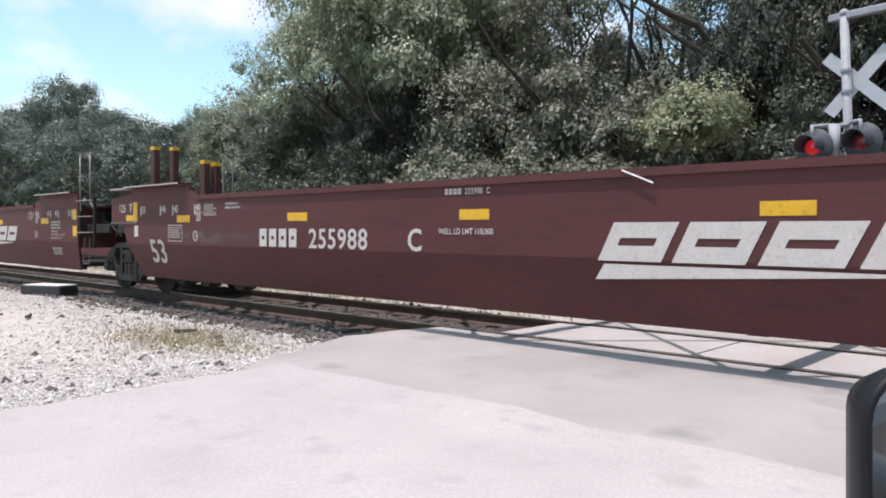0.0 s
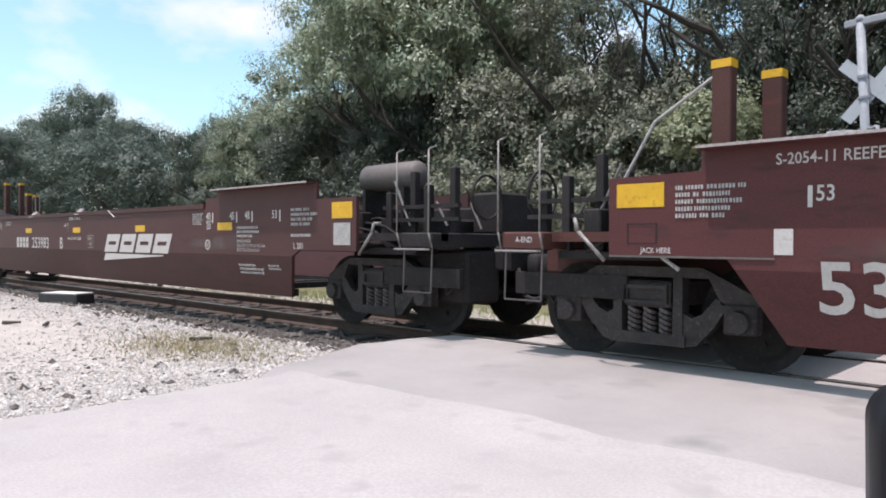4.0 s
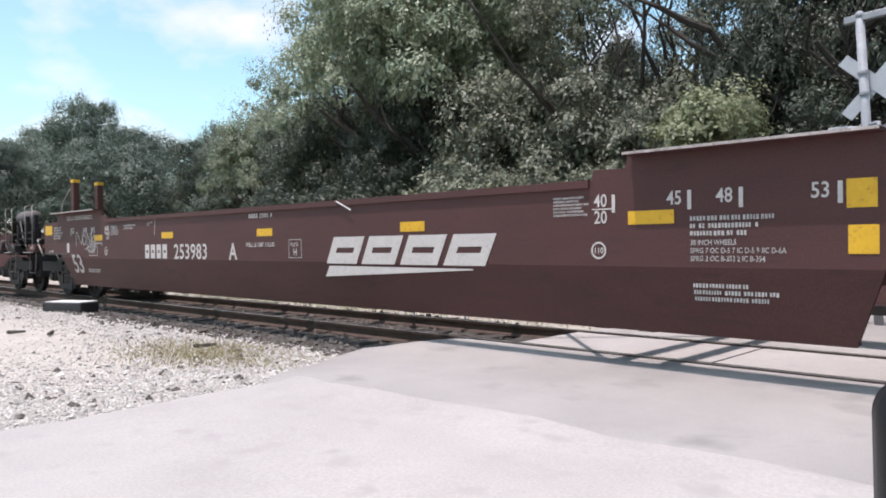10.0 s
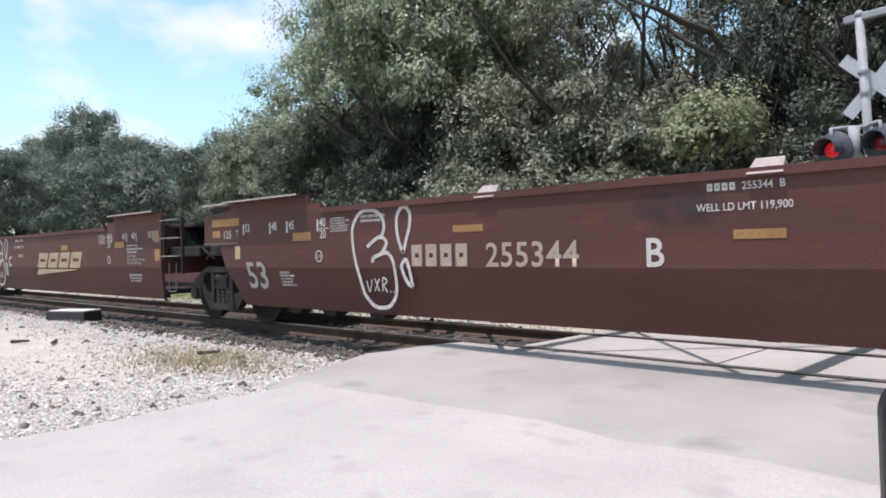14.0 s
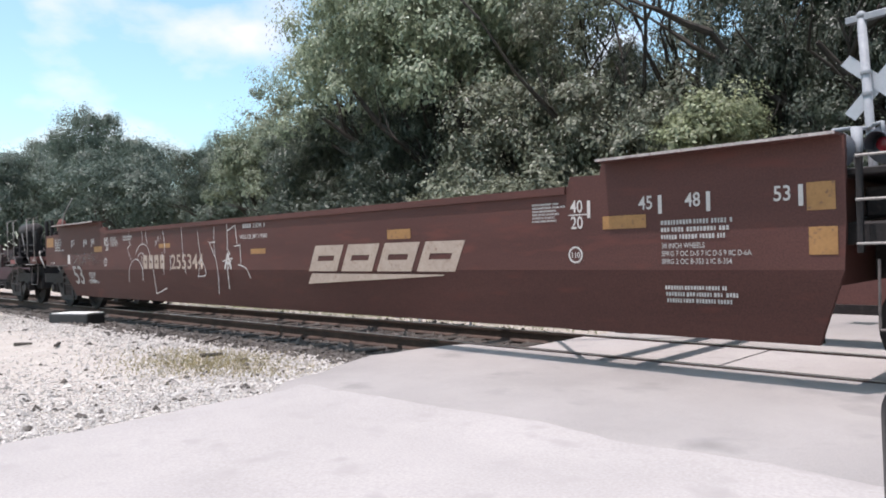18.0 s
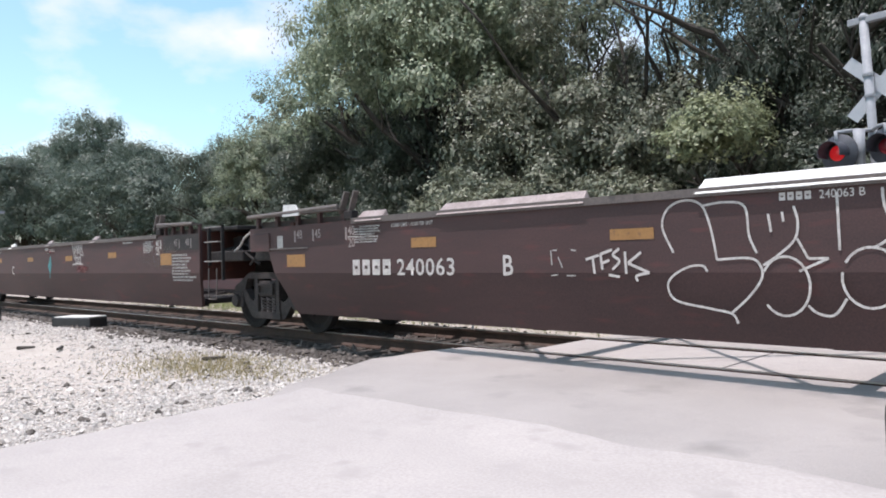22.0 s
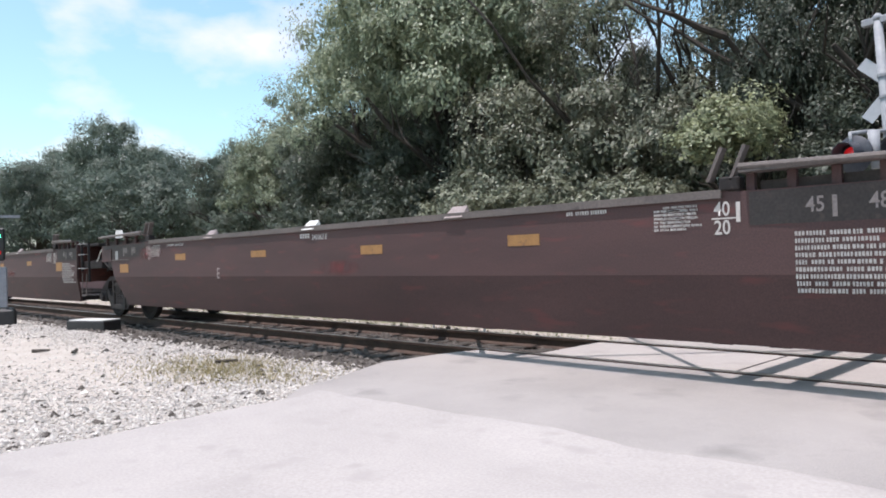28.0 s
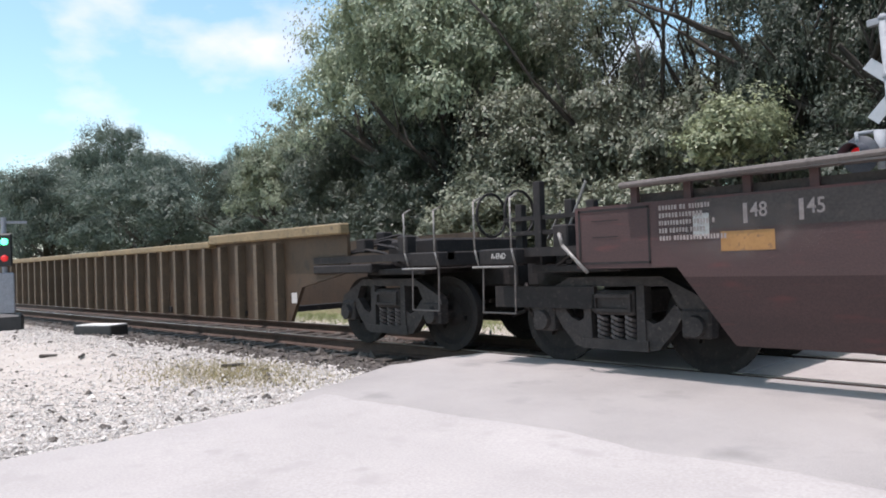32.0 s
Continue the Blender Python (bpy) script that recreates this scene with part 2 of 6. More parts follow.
STONE_DARK = surface("oily_ballast_chips", (0.045, 0.0389, 0.035), (0.15, 0.1296, 0.1155), 9.0, 0.9, bump=0.3, c3=(0.225, 0.2016, 0.182), spec=0.2)
LICHEN = surface("painted_pale_lid", (0.55, 0.54, 0.52), (0.66, 0.65, 0.63), 6.0, 0.7, c3=(0.45, 0.43, 0.4), grain=0.15)
TEAL = surface("teal_spray_paint", (0.03, 0.2, 0.22), (0.05, 0.27, 0.29), 6.0, 0.5)
SPRAY = surface("thin_white_spray_paint", (0.34, 0.3, 0.28), (0.6, 0.57, 0.54), 14.0, 0.6, c3=(0.16, 0.1, 0.095))
REDSPRAY = surface("faded_red_spray_paint", (0.17, 0.045, 0.042), (0.24, 0.06, 0.055), 8.0, 0.6, c3=(0.09, 0.05, 0.047))
TIE = surface("creosoted_timber", (0.028, 0.023, 0.019), (0.07, 0.056, 0.046), 4.0, 0.85, bump=0.5, stretch=(6, 1, 6))
BARK = surface("oak_bark", (0.025, 0.0202, 0.0161), (0.06, 0.048, 0.0391), 3.0, 0.9, bump=0.8, fine=25, stretch=(1, 1, 0.3))
LEAF = leaf_material("oak_leaves", (0.097, 0.106, 0.07), (0.27, 0.282, 0.198), 0.24)
LEAF_GREEN = leaf_material("green_oak_leaves", (0.13, 0.162, 0.1), (0.385, 0.43, 0.29), 0.28)
# darker copy of the oak leaves: shade between and under crowns put into the colour
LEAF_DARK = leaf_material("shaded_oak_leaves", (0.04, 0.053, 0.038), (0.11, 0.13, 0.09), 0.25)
# bluish leaf colour that carries the haze of distance
LEAF_FAR = leaf_material("hazy_blue_green_far_leaves", (0.053, 0.076, 0.056), (0.148, 0.188, 0.142), 0.25)
LEAF_LIGHT = leaf_material("young_bright_leaves", (0.125, 0.142, 0.078), (0.335, 0.36, 0.21), 0.3)
GRASS = leaf_material("straw_grass", (0.17, 0.14, 0.065), (0.36, 0.3, 0.155), 0.2)
GREEN = leaf_material("green_grass_blades", (0.14, 0.18, 0.06), (0.36, 0.4, 0.19), 0.3)
DISC = surface("weathered_black_enamel", (0.035, 0.038, 0.048), (0.06, 0.064, 0.08), 6.0, 0.5)
GUIDE = surface("worn_grey_brown_flap", (0.2, 0.155, 0.145), (0.34, 0.28, 0.265), 6.0, 0.55)
RUST = surface("rusty_red_paint", (0.09, 0.022, 0.016), (0.17, 0.04, 0.026), 5.0, 0.7, bump=0.1, c3=(0.1, 0.045, 0.03))
STAIN_RED = soft_spray("red_spray_stain", (0.2, 0.035, 0.035), 0.8)
STAIN_DARK = soft_spray("dark_overspray", (0.035, 0.03, 0.036), 0.75)
STAIN_PALE = soft_spray("pale_dust_stain", (0.16, 0.12, 0.11), 0.6)
STAIN_SCRATCH = surface("scratched_faint_paint", (0.12, 0.075, 0.07), (0.19, 0.13, 0.12), 18.0, 0.65, c3=(0.08, 0.04, 0.036))
SOOT = surface("sooty_grey_brown_paint", (0.042, 0.035, 0.033), (0.068, 0.055, 0.051), 2.2, 0.7, bump=0.1, c3=(0.08, 0.06, 0.055), spec=0.3)
# pale colour standing for high sun on the top edges
LIP = surface("pale_sunlit_edge", (0.3, 0.25, 0.235), (0.42, 0.37, 0.35), 7.0, 0.6, c3=(0.17, 0.1, 0.09))
CASE = surface("blue_grey_case_paint", (0.2, 0.21, 0.24), (0.28, 0.29, 0.32), 5.0, 0.5, 0.1)
MIRROR = material("mirror_glass", 0.02, 1.0)[0]
MIRROR.node_tree.nodes["Principled BSDF"].inputs["Base Color"].default_value = (0.85, 0.87, 0.88, 1)
RED = glow("lit_red_lens", (1.0, 0.03, 0.035), 0.32)
RED_DIM = surface("dim_red_lens", (0.2, 0.012, 0.02), (0.28, 0.02, 0.03), 8.0, 0.25)
SIG_RED = glow("lit_red_lens", (1.0, 0.04, 0.04), 0.5)
SIG_GREEN = glow("green_signal_lens", (0.05, 1.0, 0.45), 5.0, (0.01, 0.2, 0.1))


# ---- mesh helpers ----
def mesh_of(name, bm, mat, smooth=False):
    me = bpy.data.meshes.new(name)
    bm.normal_update()
    bm.to_mesh(me)
    bm.free()
    me.materials.append(mat)
    if smooth:
        me.shade_smooth()
    return me


def part(name, bm, mat, parent, label="", smooth=False, at=None):
    """Links a bmesh, or a ready mesh, as one mesh object under a thing or a part."""
    me = bm if isinstance(bm, bpy.types.Mesh) else mesh_of(name, bm, mat, smooth)
    ob = new(name, me)
    ob.parent = parent
    if at is not None:
        ob.matrix_basis = at
    if label:
        tagged(ob, label)
    return ob


def thing(name, at, label, category, group="", kind=""):
    ob = new(name)
    ob.empty_display_size = 0.2
    ob.matrix_basis = at
    return tagged(ob, label, category, group, kind)


def box(bm, lo, hi, bevel=0.0):
    lo, hi = Vector(lo), Vector(hi)
    v = [bm.verts.new((x, y, z)) for x in (lo.x, hi.x) for y in (lo.y, hi.y) for z in (lo.z, hi.z)]
    fs = [bm.faces.new([v[i] for i in q]) for q in ((0, 1, 3, 2), (4, 6, 7, 5), (0, 4, 5, 1), (2, 3, 7, 6), (0, 2, 6, 4), (1, 5, 7, 3))]
    if bevel:
        es = list({e for q in fs for e in q.edges})
        bmesh.ops.bevel(bm, geom=es, offset=bevel, segments=1, affect="EDGES", profile=0.5)
    return bm


def rod(bm, a, b, r1, r2=None, n=8):
    a, b = Vector(a), Vector(b)
    r2 = r1 if r2 is None else r2
    q = (b - a).to_track_quat("Z", "Y")
    rings = []
    for c, r in ((a, r1), (b, r2)):
        rings.append([bm.verts.new(c + q @ Vector((r * math.cos(i * math.tau / n), r * math.sin(i * math.tau / n), 0))) for i in range(n)])
    for i in range(n):
        bm.faces.new((rings[0][i], rings[0][(i + 1) % n], rings[1][(i + 1) % n], rings[1][i]))
    bm.faces.new(list(reversed(rings[0])))
    bm.faces.new(rings[1])
    return bm


def tube(bm, pts, r, n=6):
    for a, b in zip(pts, pts[1:]):
        rod(bm, a, b, r, n=n)
    return bm


def plate(bm, outline, y0, y1):
    """A plate in the xz plane, with the outline given as (x, z), from y0 to y1."""
    a = [bm.verts.new((x, y0, z)) for x, z in outline]
    b = [bm.verts.new((x, y1, z)) for x, z in outline]
    n = len(outline)
    bm.faces.new(a)
    bm.faces.new(list(reversed(b)))
    for i in range(n):
        bm.faces.new((a[(i + 1) % n], a[i], b[i], b[(i + 1) % n]))
    bmesh.ops.recalc_face_normals(bm, faces=bm.faces)
    return bm


def lathe(bm, profile, axis="y", n=24, centre=(0, 0, 0), caps=True):
    """Turns (radius, along) points about an axis."""
    c = Vector(centre)
    rings = []
    for r, s in profile:
        ring = []
        for i in range(n):
            a = i * math.tau / n
            u, w = r * math.cos(a), r * math.sin(a)
            ring.append(bm.verts.new(c + (Vector((u, s, w)) if axis == "y" else Vector((s, u, w)) if axis == "x" else Vector((u, w, s)))))
        rings.append(ring)
    for p, q in zip(rings, rings[1:]):
        for i in range(n):
            bm.faces.new((p[i], p[(i + 1) % n], q[(i + 1) % n], q[i]))
    if caps:
        bm.faces.new(rings[0])
        bm.faces.new(rings[-1])
    bmesh.ops.recalc_face_normals(bm, faces=bm.faces)
    return bm


TEXTS = {}


def text_mesh(text, height, bold=0.0, squeeze=1.0, mat=None, spacing=1.0):
    """Lettering in the built-in font as a flat mesh in the xz plane, its left foot at the origin, facing -y."""
    key = (text, height, bold, squeeze, mat.name, spacing)
    if key not in TEXTS:
        cu = bpy.data.curves.new("lettering", "FONT")
        cu.body, cu.size, cu.offset, cu.space_character = text, height / 0.7, bold * height, spacing
        cu.resolution_u = 3
        ob = bpy.data.objects.new("lettering", cu)
        me = bpy.data.meshes.new_from_object(ob)
        bpy.data.objects.remove(ob)
        bpy.data.curves.remove(cu)
        me.transform(Matrix(((squeeze, 0, 0, 0), (0, 0, 1, 0), (0, 1, 0, 0), (0, 0, 0, 1))))
        me.materials.clear()
        me.materials.append(mat)
        TEXTS[key] = me
    return TEXTS[key]


def strokes(bm, lines, width, y):
    """Painted strokes: each line a list of (x, z), as a flat ribbon at y."""
    for pts in lines:
        left, right = [], []
        for i, (x, z) in enumerate(pts):
            a, b = pts[max(i - 1, 0)], pts[min(i + 1, len(pts) - 1)]
            d = Vector((b[0] - a[0], b[1] - a[1]))
            d = d.normalized() if d.length else Vector((1, 0))
            w = width * 0.5
            left.append(bm.verts.new((x - d.y * w, y, z + d.x * w)))
            right.append(bm.verts.new((x + d.y * w, y, z - d.x * w)))
        for i in range(len(pts) - 1):
            bm.faces.new((right[i], right[i + 1], left[i + 1], left[i]))
    return bm


def flat(bm, x0, z0, x1, z1, y, lean=0.0):
    """A painted patch in the xz plane facing -y."""
    bm.faces.new([bm.verts.new(p) for p in ((x0, y, z0), (x1, y, z0), (x1 + lean, y, z1), (x0 + lean, y, z1))])
    return bm


# ---- ground, road and track (rail tops at z = 0) ----
def ground_height(x, y):
    """The yard lies a little under the rails and falls slowly away from them."""
    d = abs(y)
    bed = -0.2 if d < 1.6 else -0.2 + min((d - 1.6) / 1.2, 1) * 0.06
    far = -0.02 * max(0.0, min(d - 4, 8)) * 0.5
    wave = 0.03 * noise.noise(Vector((x * 0.35, y * 0.35, 3.0))) if d > 1.8 else 0
    return bed + far + wave


def steps(*spans):
    out = []
    for a, b, s in spans:
        n = max(1, round((b - a) / s))
        out += [a + (b - a) * i / n for i in range(n)]
    return out + [spans[-1][1]]


def build_ground():
    xs = steps((-1500, -300, 300), (-300, -60, 30), (-60, -24, 3), (-24, 14, 0.5), (14, 60, 6), (60, 1500, 360))
    ys = steps((-1500, -300, 300), (-300, -40, 40), (-40, -10, 5), (-10, 5, 0.3), (5, 30, 3), (30, 300, 45), (300, 1500, 300))
    me = bpy.data.meshes.new("ground")
    verts = [(x, y, ground_height(x, y)) for y in ys for x in xs]
    w = len(xs)
    faces = [(j * w + i, j * w + i + 1, (j + 1) * w + i + 1, (j + 1) * w + i) for j in range(len(ys) - 1) for i in range(w - 1)]
    me.from_pydata(verts, [], faces)
    for m in (SOIL, GRAVEL, BALLAST):
        me.materials.append(m)
    idx = []
    for j in range(len(ys) - 1):
        for i in range(w - 1):
            x, y = (xs[i] + xs[i + 1]) / 2, (ys[j] + ys[j + 1]) / 2
            idx.append(2 if abs(y) < 1.9 else 1 if (-70 < x < 40 and -30 < y < -1.7) or (-60 < x < -6 and 1.9 < y < 3.2) else 0)
    me.polygons.foreach_set("material_index", idx)
    me.shade_smooth()
    tagged(new("ground", me), "pale gravel yard beside a dark railway bed", "ground", kind="structure")


def slab(name, outline, z0, z1, mat, label, category):
    """A paved piece with the outline given in plan, from z0 up to z1 (or to z1(x, y))."""
    top_at = z1 if callable(z1) else (lambda x, y: z1)
    bm = bmesh.new()
    n = len(outline)
    a = [bm.verts.new((x, y, z0)) for x, y in outline]
    b = [bm.verts.new((x, y, top_at(x, y))) for x, y in outline]
    bm.faces.new(b)
    for i in range(n):
        bm.faces.new((a[i], a[(i + 1) % n], b[(i + 1) % n], b[i]))
    bmesh.ops.recalc_face_normals(bm, faces=bm.faces)
    ob = new(name, mesh_of(name, bm, mat))
    return tagged(ob, label, category, kind="structure")


def ragged(a, b, step, amp, seed):
    """Points from a towards b with an uneven edge."""
    a, b = Vector(a), Vector(b)
    d = b - a
    n = max(2, int(d.length / step))
    side = Vector((-d.y, d.x)).normalized()
    return [tuple(a + d * i / n + side * amp * noise.noise(Vector((i * 0.7, seed, 0.5)))) for i in range(n)]


ROAD_L, ROAD_R = -5.72, 6.5


def road_top(x, y):
    return -0.005 - max(0.0, -y - 1.4) * 0.011


def build_road():
    edge = ragged((ROAD_L, -30), (ROAD_L + 0.02, -3.7), 0.3, 0.07, 1.0)
    seam = []
    for i in range(140):
        x = ROAD_L - 0.1 + (ROAD_R - ROAD_L + 0.1) * i / 140
        y = -3.68 + 0.18 * i / 140 + 0.16 * noise.noise(Vector((x * 0.9, 2.0, 0.5))) + 0.06 * noise.noise(Vector((x * 3.1, 1.0, 0))) + 0.02 * noise.noise(Vector((x * 11.0, 4.0, 0)))
        seam.append((x, y))
    slab("road", edge + seam + [(ROAD_R, -3.5), (ROAD_R, -30)], -0.45, lambda x, y: road_top(x, y) + 0.004, CONCRETE, "sun-bleached pale concrete road with worn stains", "road")
    left = ragged((-6.05, -3.75), (-6.7, -2.2), 0.25, 0.1, 7.0) + ragged((-6.7, -2.2), (-6.45, -0.9), 0.25, 0.08, 9.0)
    slab("pavement", [(ROAD_R, -0.86), (ROAD_R, -4.2), (ROAD_L + 0.02, -4.2)] + left + [(-6.4, -0.86)], -0.45, road_top, ASPHALT, "greyish asphalt apron humped up to the rails", "pavement")
    # pale concrete panels between the rails
    for i in range(4):
        x0 = -5.6 + i * 2.45
        slab("crossing_panel", [(x0, -0.64), (x0 + 2.42, -0.64), (x0 + 2.42, 0.64), (x0, 0.64)], -0.2, -0.012, CONCRETE, "pale concrete panel between the rails of the crossing", "crossing panel")
    slab("road_far", [(-5.6, 0.86), (4.2, 0.86), (4.2, 40), (-5.6, 40)], -0.4, -0.02, ASPHALT, "grey road beyond the railway crossing", "road")


def build_track():
    tr = thing("railway_track", pose(0, 0, 0), "straight single railway track with rusty rails on dark timber ties", "railway track", kind="structure")
    prof = [(-0.075, -0.17), (0.075, -0.17), (0.07, -0.155), (0.012, -0.13), (0.01, -0.045), (0.034, -0.035), (0.036, -0.004), (-0.036, -0.004), (-0.034, -0.035), (-0.01, -0.045), (-0.012, -0.13), (-0.07, -0.155)]
    for y in (-0.755, 0.755):
        bm = bmesh.new()
        a = [bm.verts.new((-400, y + p, q)) for p, q in prof]
        b = [bm.verts.new((120, y + p, q)) for p, q in prof]
        n = len(prof)
        for i in range(n):
            bm.faces.new((a[i], a[(i + 1) % n], b[(i + 1) % n], b[i]))
        bm.faces.new(a)
        bm.faces.new(b)
        bmesh.ops.recalc_face_normals(bm, faces=bm.faces)
        r = part("rail", bm, RAILWEB, tr, "rusty steel rail")
        bm = bmesh.new()
        box(bm, (-400, y - 0.03, -0.004), (120, y + 0.03, 0.0))
        part("rail_head", bm, RAILTOP, r, "bright polished running surface")
    bm = bmesh.new()
    box(bm, (-0.115, -1.3, -0.35), (0.115, 1.3, -0.165), 0.012)
    me = mesh_of("tie", bm, TIE)
    rnd = random.Random(5)
    for i in range(150):
        x = -78 + i * 0.53
        if -6.3 < x < 5.0:
            continue
        part("tie", me, TIE, tr, at=pose(x + rnd.uniform(-0.03, 0.03), rnd.uniform(-0.06, 0.06), rnd.uniform(-0.01, 0.01), 0, 0, rnd.uniform(-1, 1)))


def pebble_field(name, n, region, size, mat, label, seed, z_off=0.0):
    """Loose stones scattered over a stretch of ground, each a small rough lump."""
    rs = np.random.RandomState(seed)
    base = np.array([(1, 0, 0), (-1, 0, 0), (0, 1, 0), (0, -1, 0), (0, 0, 1), (0, 0, -1)], float)
    tris = np.array([(0, 2, 4), (2, 1, 4), (1, 3, 4), (3, 0, 4), (2, 0, 5), (1, 2, 5), (3, 1, 5), (0, 3, 5)])
    pts = []
    while len(pts) < n:
        x, y = region(rs)
        pts.append((x, y, ground_height(x, y)))
    p = np.array(pts)
    r = size * np.exp(rs.normal(0, 0.42, n))
    v = base[None] * (0.7 + 0.6 * rs.rand(n, 6, 1)) * np.stack([np.ones(n), 0.6 + 0.4 * rs.rand(n), 0.4 + 0.4 * rs.rand(n)], -1)[:, None]
    v = v + rs.normal(0, 0.18, (n, 6, 3))
    a = rs.rand(n) * math.tau
    c, s = np.cos(a)[:, None], np.sin(a)[:, None]
    v = np.stack([v[..., 0] * c - v[..., 1] * s, v[..., 0] * s + v[..., 1] * c, v[..., 2]], -1) * r[:, None, None] + p[:, None]
    v[..., 2] += (r * 0.2 + z_off)[:, None]
    me = bpy.data.meshes.new(name)
    me.from_pydata(v.reshape(-1, 3).tolist(), [], (tris[None] + 6 * np.arange(n)[:, None, None]).reshape(-1, 3).tolist())
    me.materials.append(mat)
    return tagged(new(name, me), label, "gravel", kind="stuff")


build_ground()
build_road()
build_track()


def yard(rs):
    """Thickest along the road's edge and below the track, thin over the sandy middle."""
    while True:
        x, y = rs.uniform(-22, -5.6), rs.uniform(-9.0, -1.9)
        k = 0.25 + 0.75 * max(math.exp(-((x + 6.2) / 1.6) ** 2), math.exp(-((y + 2.4) / 0.9) ** 2))
        if x > -5.75 and y < -3.6 or x > -6.75 and y > -2.4:
            continue
        if rs.rand() < k * math.exp((x + 6) / 14) * (1 - 0.93 * math.exp(-((x + 13.0) / 3.2) ** 2 - ((y + 4.3) / 1.15) ** 2)):
            return x, y


def bed(rs):
    while True:
        x, y = rs.uniform(-30, -6.5), rs.uniform(-2.3, 2.0)
        if rs.rand() < math.exp((x + 6) / 14):
            return x, y


pebble_field("gravel", 62000, yard, 0.0128, STONE, "loose white limestone chips over the yard", 3)
pebble_field("gravel", 900, yard, 0.022, STONE_DARK, "scattered dark stones among the pale gravel", 8)
pebble_field("ballast", 8000, bed, 0.032, STONE_DARK, "dark oily ballast stones round the ties", 4, 0.0)


def grass_patch(name, n, cx, cy, rx, ry, h, mat, label, seed):
    rs = np.random.RandomState(seed)
    verts, faces = [], []
    for i in range(n):
        x, y = cx + rs.normal(0, rx), cy + rs.normal(0, ry)
        z = ground_height(x, y)
        a, l, w = rs.uniform(0, math.tau), h * rs.uniform(0.4, 1.2), 0.006
        dx, dy = math.cos(a) * w, math.sin(a) * w
        bx, by = rs.normal(0, l * 0.5), rs.normal(0, l * 0.5)
        k = len(verts)
        verts += [(x - dx, y - dy, z), (x + dx, y + dy, z), (x + bx, y + by, z + l)]
        faces.append((k, k + 1, k + 2))
    me = bpy.data.meshes.new(name)
    me.from_pydata(verts, [], faces)
    me.materials.append(mat)
    return tagged(new(name, me), label, "grass", kind="stuff")


grass_patch("grass", 3400, -8.6, -3.2, 0.8, 0.45, 0.065, GRASS, "thin straw-coloured grass in the gravel", 21)
grass_patch("grass", 9000, -15.0, 2.7, 6.0, 0.4, 0.13, GREEN, "green grass verge beyond the track", 22)


def yard_clutter():
    g = thing("junction_box", pose(-17.0, -2.0, ground_height(-17, -2), 0, 0, 24), "low dark box with a pale lid on the gravel", "utility box")
    bm = bmesh.new()
    box(bm, (-0.42, -0.25, -0.1), (0.66, 0.25, 0.22), 0.02)
    part("body", bm, BLACK, g, "dark weathered body")
    bm = bmesh.new()
    box(bm, (-0.34, -0.24, 0.22), (0.62, 0.26, 0.238), 0.005)
    part("lid", bm, LICHEN, g, "pale sunlit lid")
    for x, y, turn, l in ((-12.9, -4.15, 20, 0.34), (-12.3, -3.85, -28, 0.55), (-9.0, -3.0, 35, 0.3)):
        bm = bmesh.new()
        rod(bm, (-l / 2, 0, 0.03), (l / 2, 0.04, 0.05), 0.03, 0.018, 7)
        ob = new("stick", mesh_of("stick", bm, TIE))
        ob.matrix_basis = pose(x, y, ground_height(x, y), 0, 0, turn)
        tagged(ob, "short dark broken stick lying on gravel", "stick", "sticks on the gravel")
    for x in (-9.16, -7.99):
        bm = bmesh.new()
        rod(bm, (0, 0, -0.06), (0, 0, 0.24), 0.022, 0.018, 8)
        ob = new("marker_stake", mesh_of("marker_stake", bm, SIGNW))
        ob.matrix_basis = pose(x, 0.97, ground_height(x, 0.97), 0, 3.0 if x > -8.5 else 0.5, 0)
        tagged(ob, "short thin white marker stake beside the far rail", "stake", "stakes beside the track")
    s = thing("wayside_signal", pose(-20.3, -2.98, ground_height(-20.3, -2.98), 0, 0, 77), "grey wayside signal with green and red lamps", "railway signal")
    bm = bmesh.new()
    box(bm, (-0.38, -0.26, -0.1), (0.38, 0.26, 0.4), 0.07)
    part("base", bm, BLACK, s, "dark base block")
    bm = bmesh.new()
    box(bm, (-0.2, -0.18, 0.4), (0.2, 0.18, 1.4), 0.03)
    part("case", bm, CASE, s, "blue-grey equipment case")
    bm = bmesh.new()
    rod(bm, (0, 0, 1.4), (0, 0, 2.75), 0.06, n=10)
    box(bm, (-0.5, -0.03, 2.6), (0.5, 0.03, 2.66))
    part("mast", bm, CASE, s, "grey mast")
    bm = bmesh.new()
    box(bm, (-0.17, -0.2, 1.55), (0.17, -0.06, 2.35), 0.04)
    hd = part("signal_head", bm, BLACK, s, "black signal head")
    for z, m, l in ((2.15, SIG_GREEN, "glowing green lens"), (1.75, SIG_RED, "glowing red lens")):
        bm = bmesh.new()
        lathe(bm, [(0.005, -0.26), (0.055, -0.25), (0.08, -0.22), (0.08, -0.19)], "y", 16, (0, 0, z))
        part("lens", bm, m, hd, l, True)


yard_clutter()


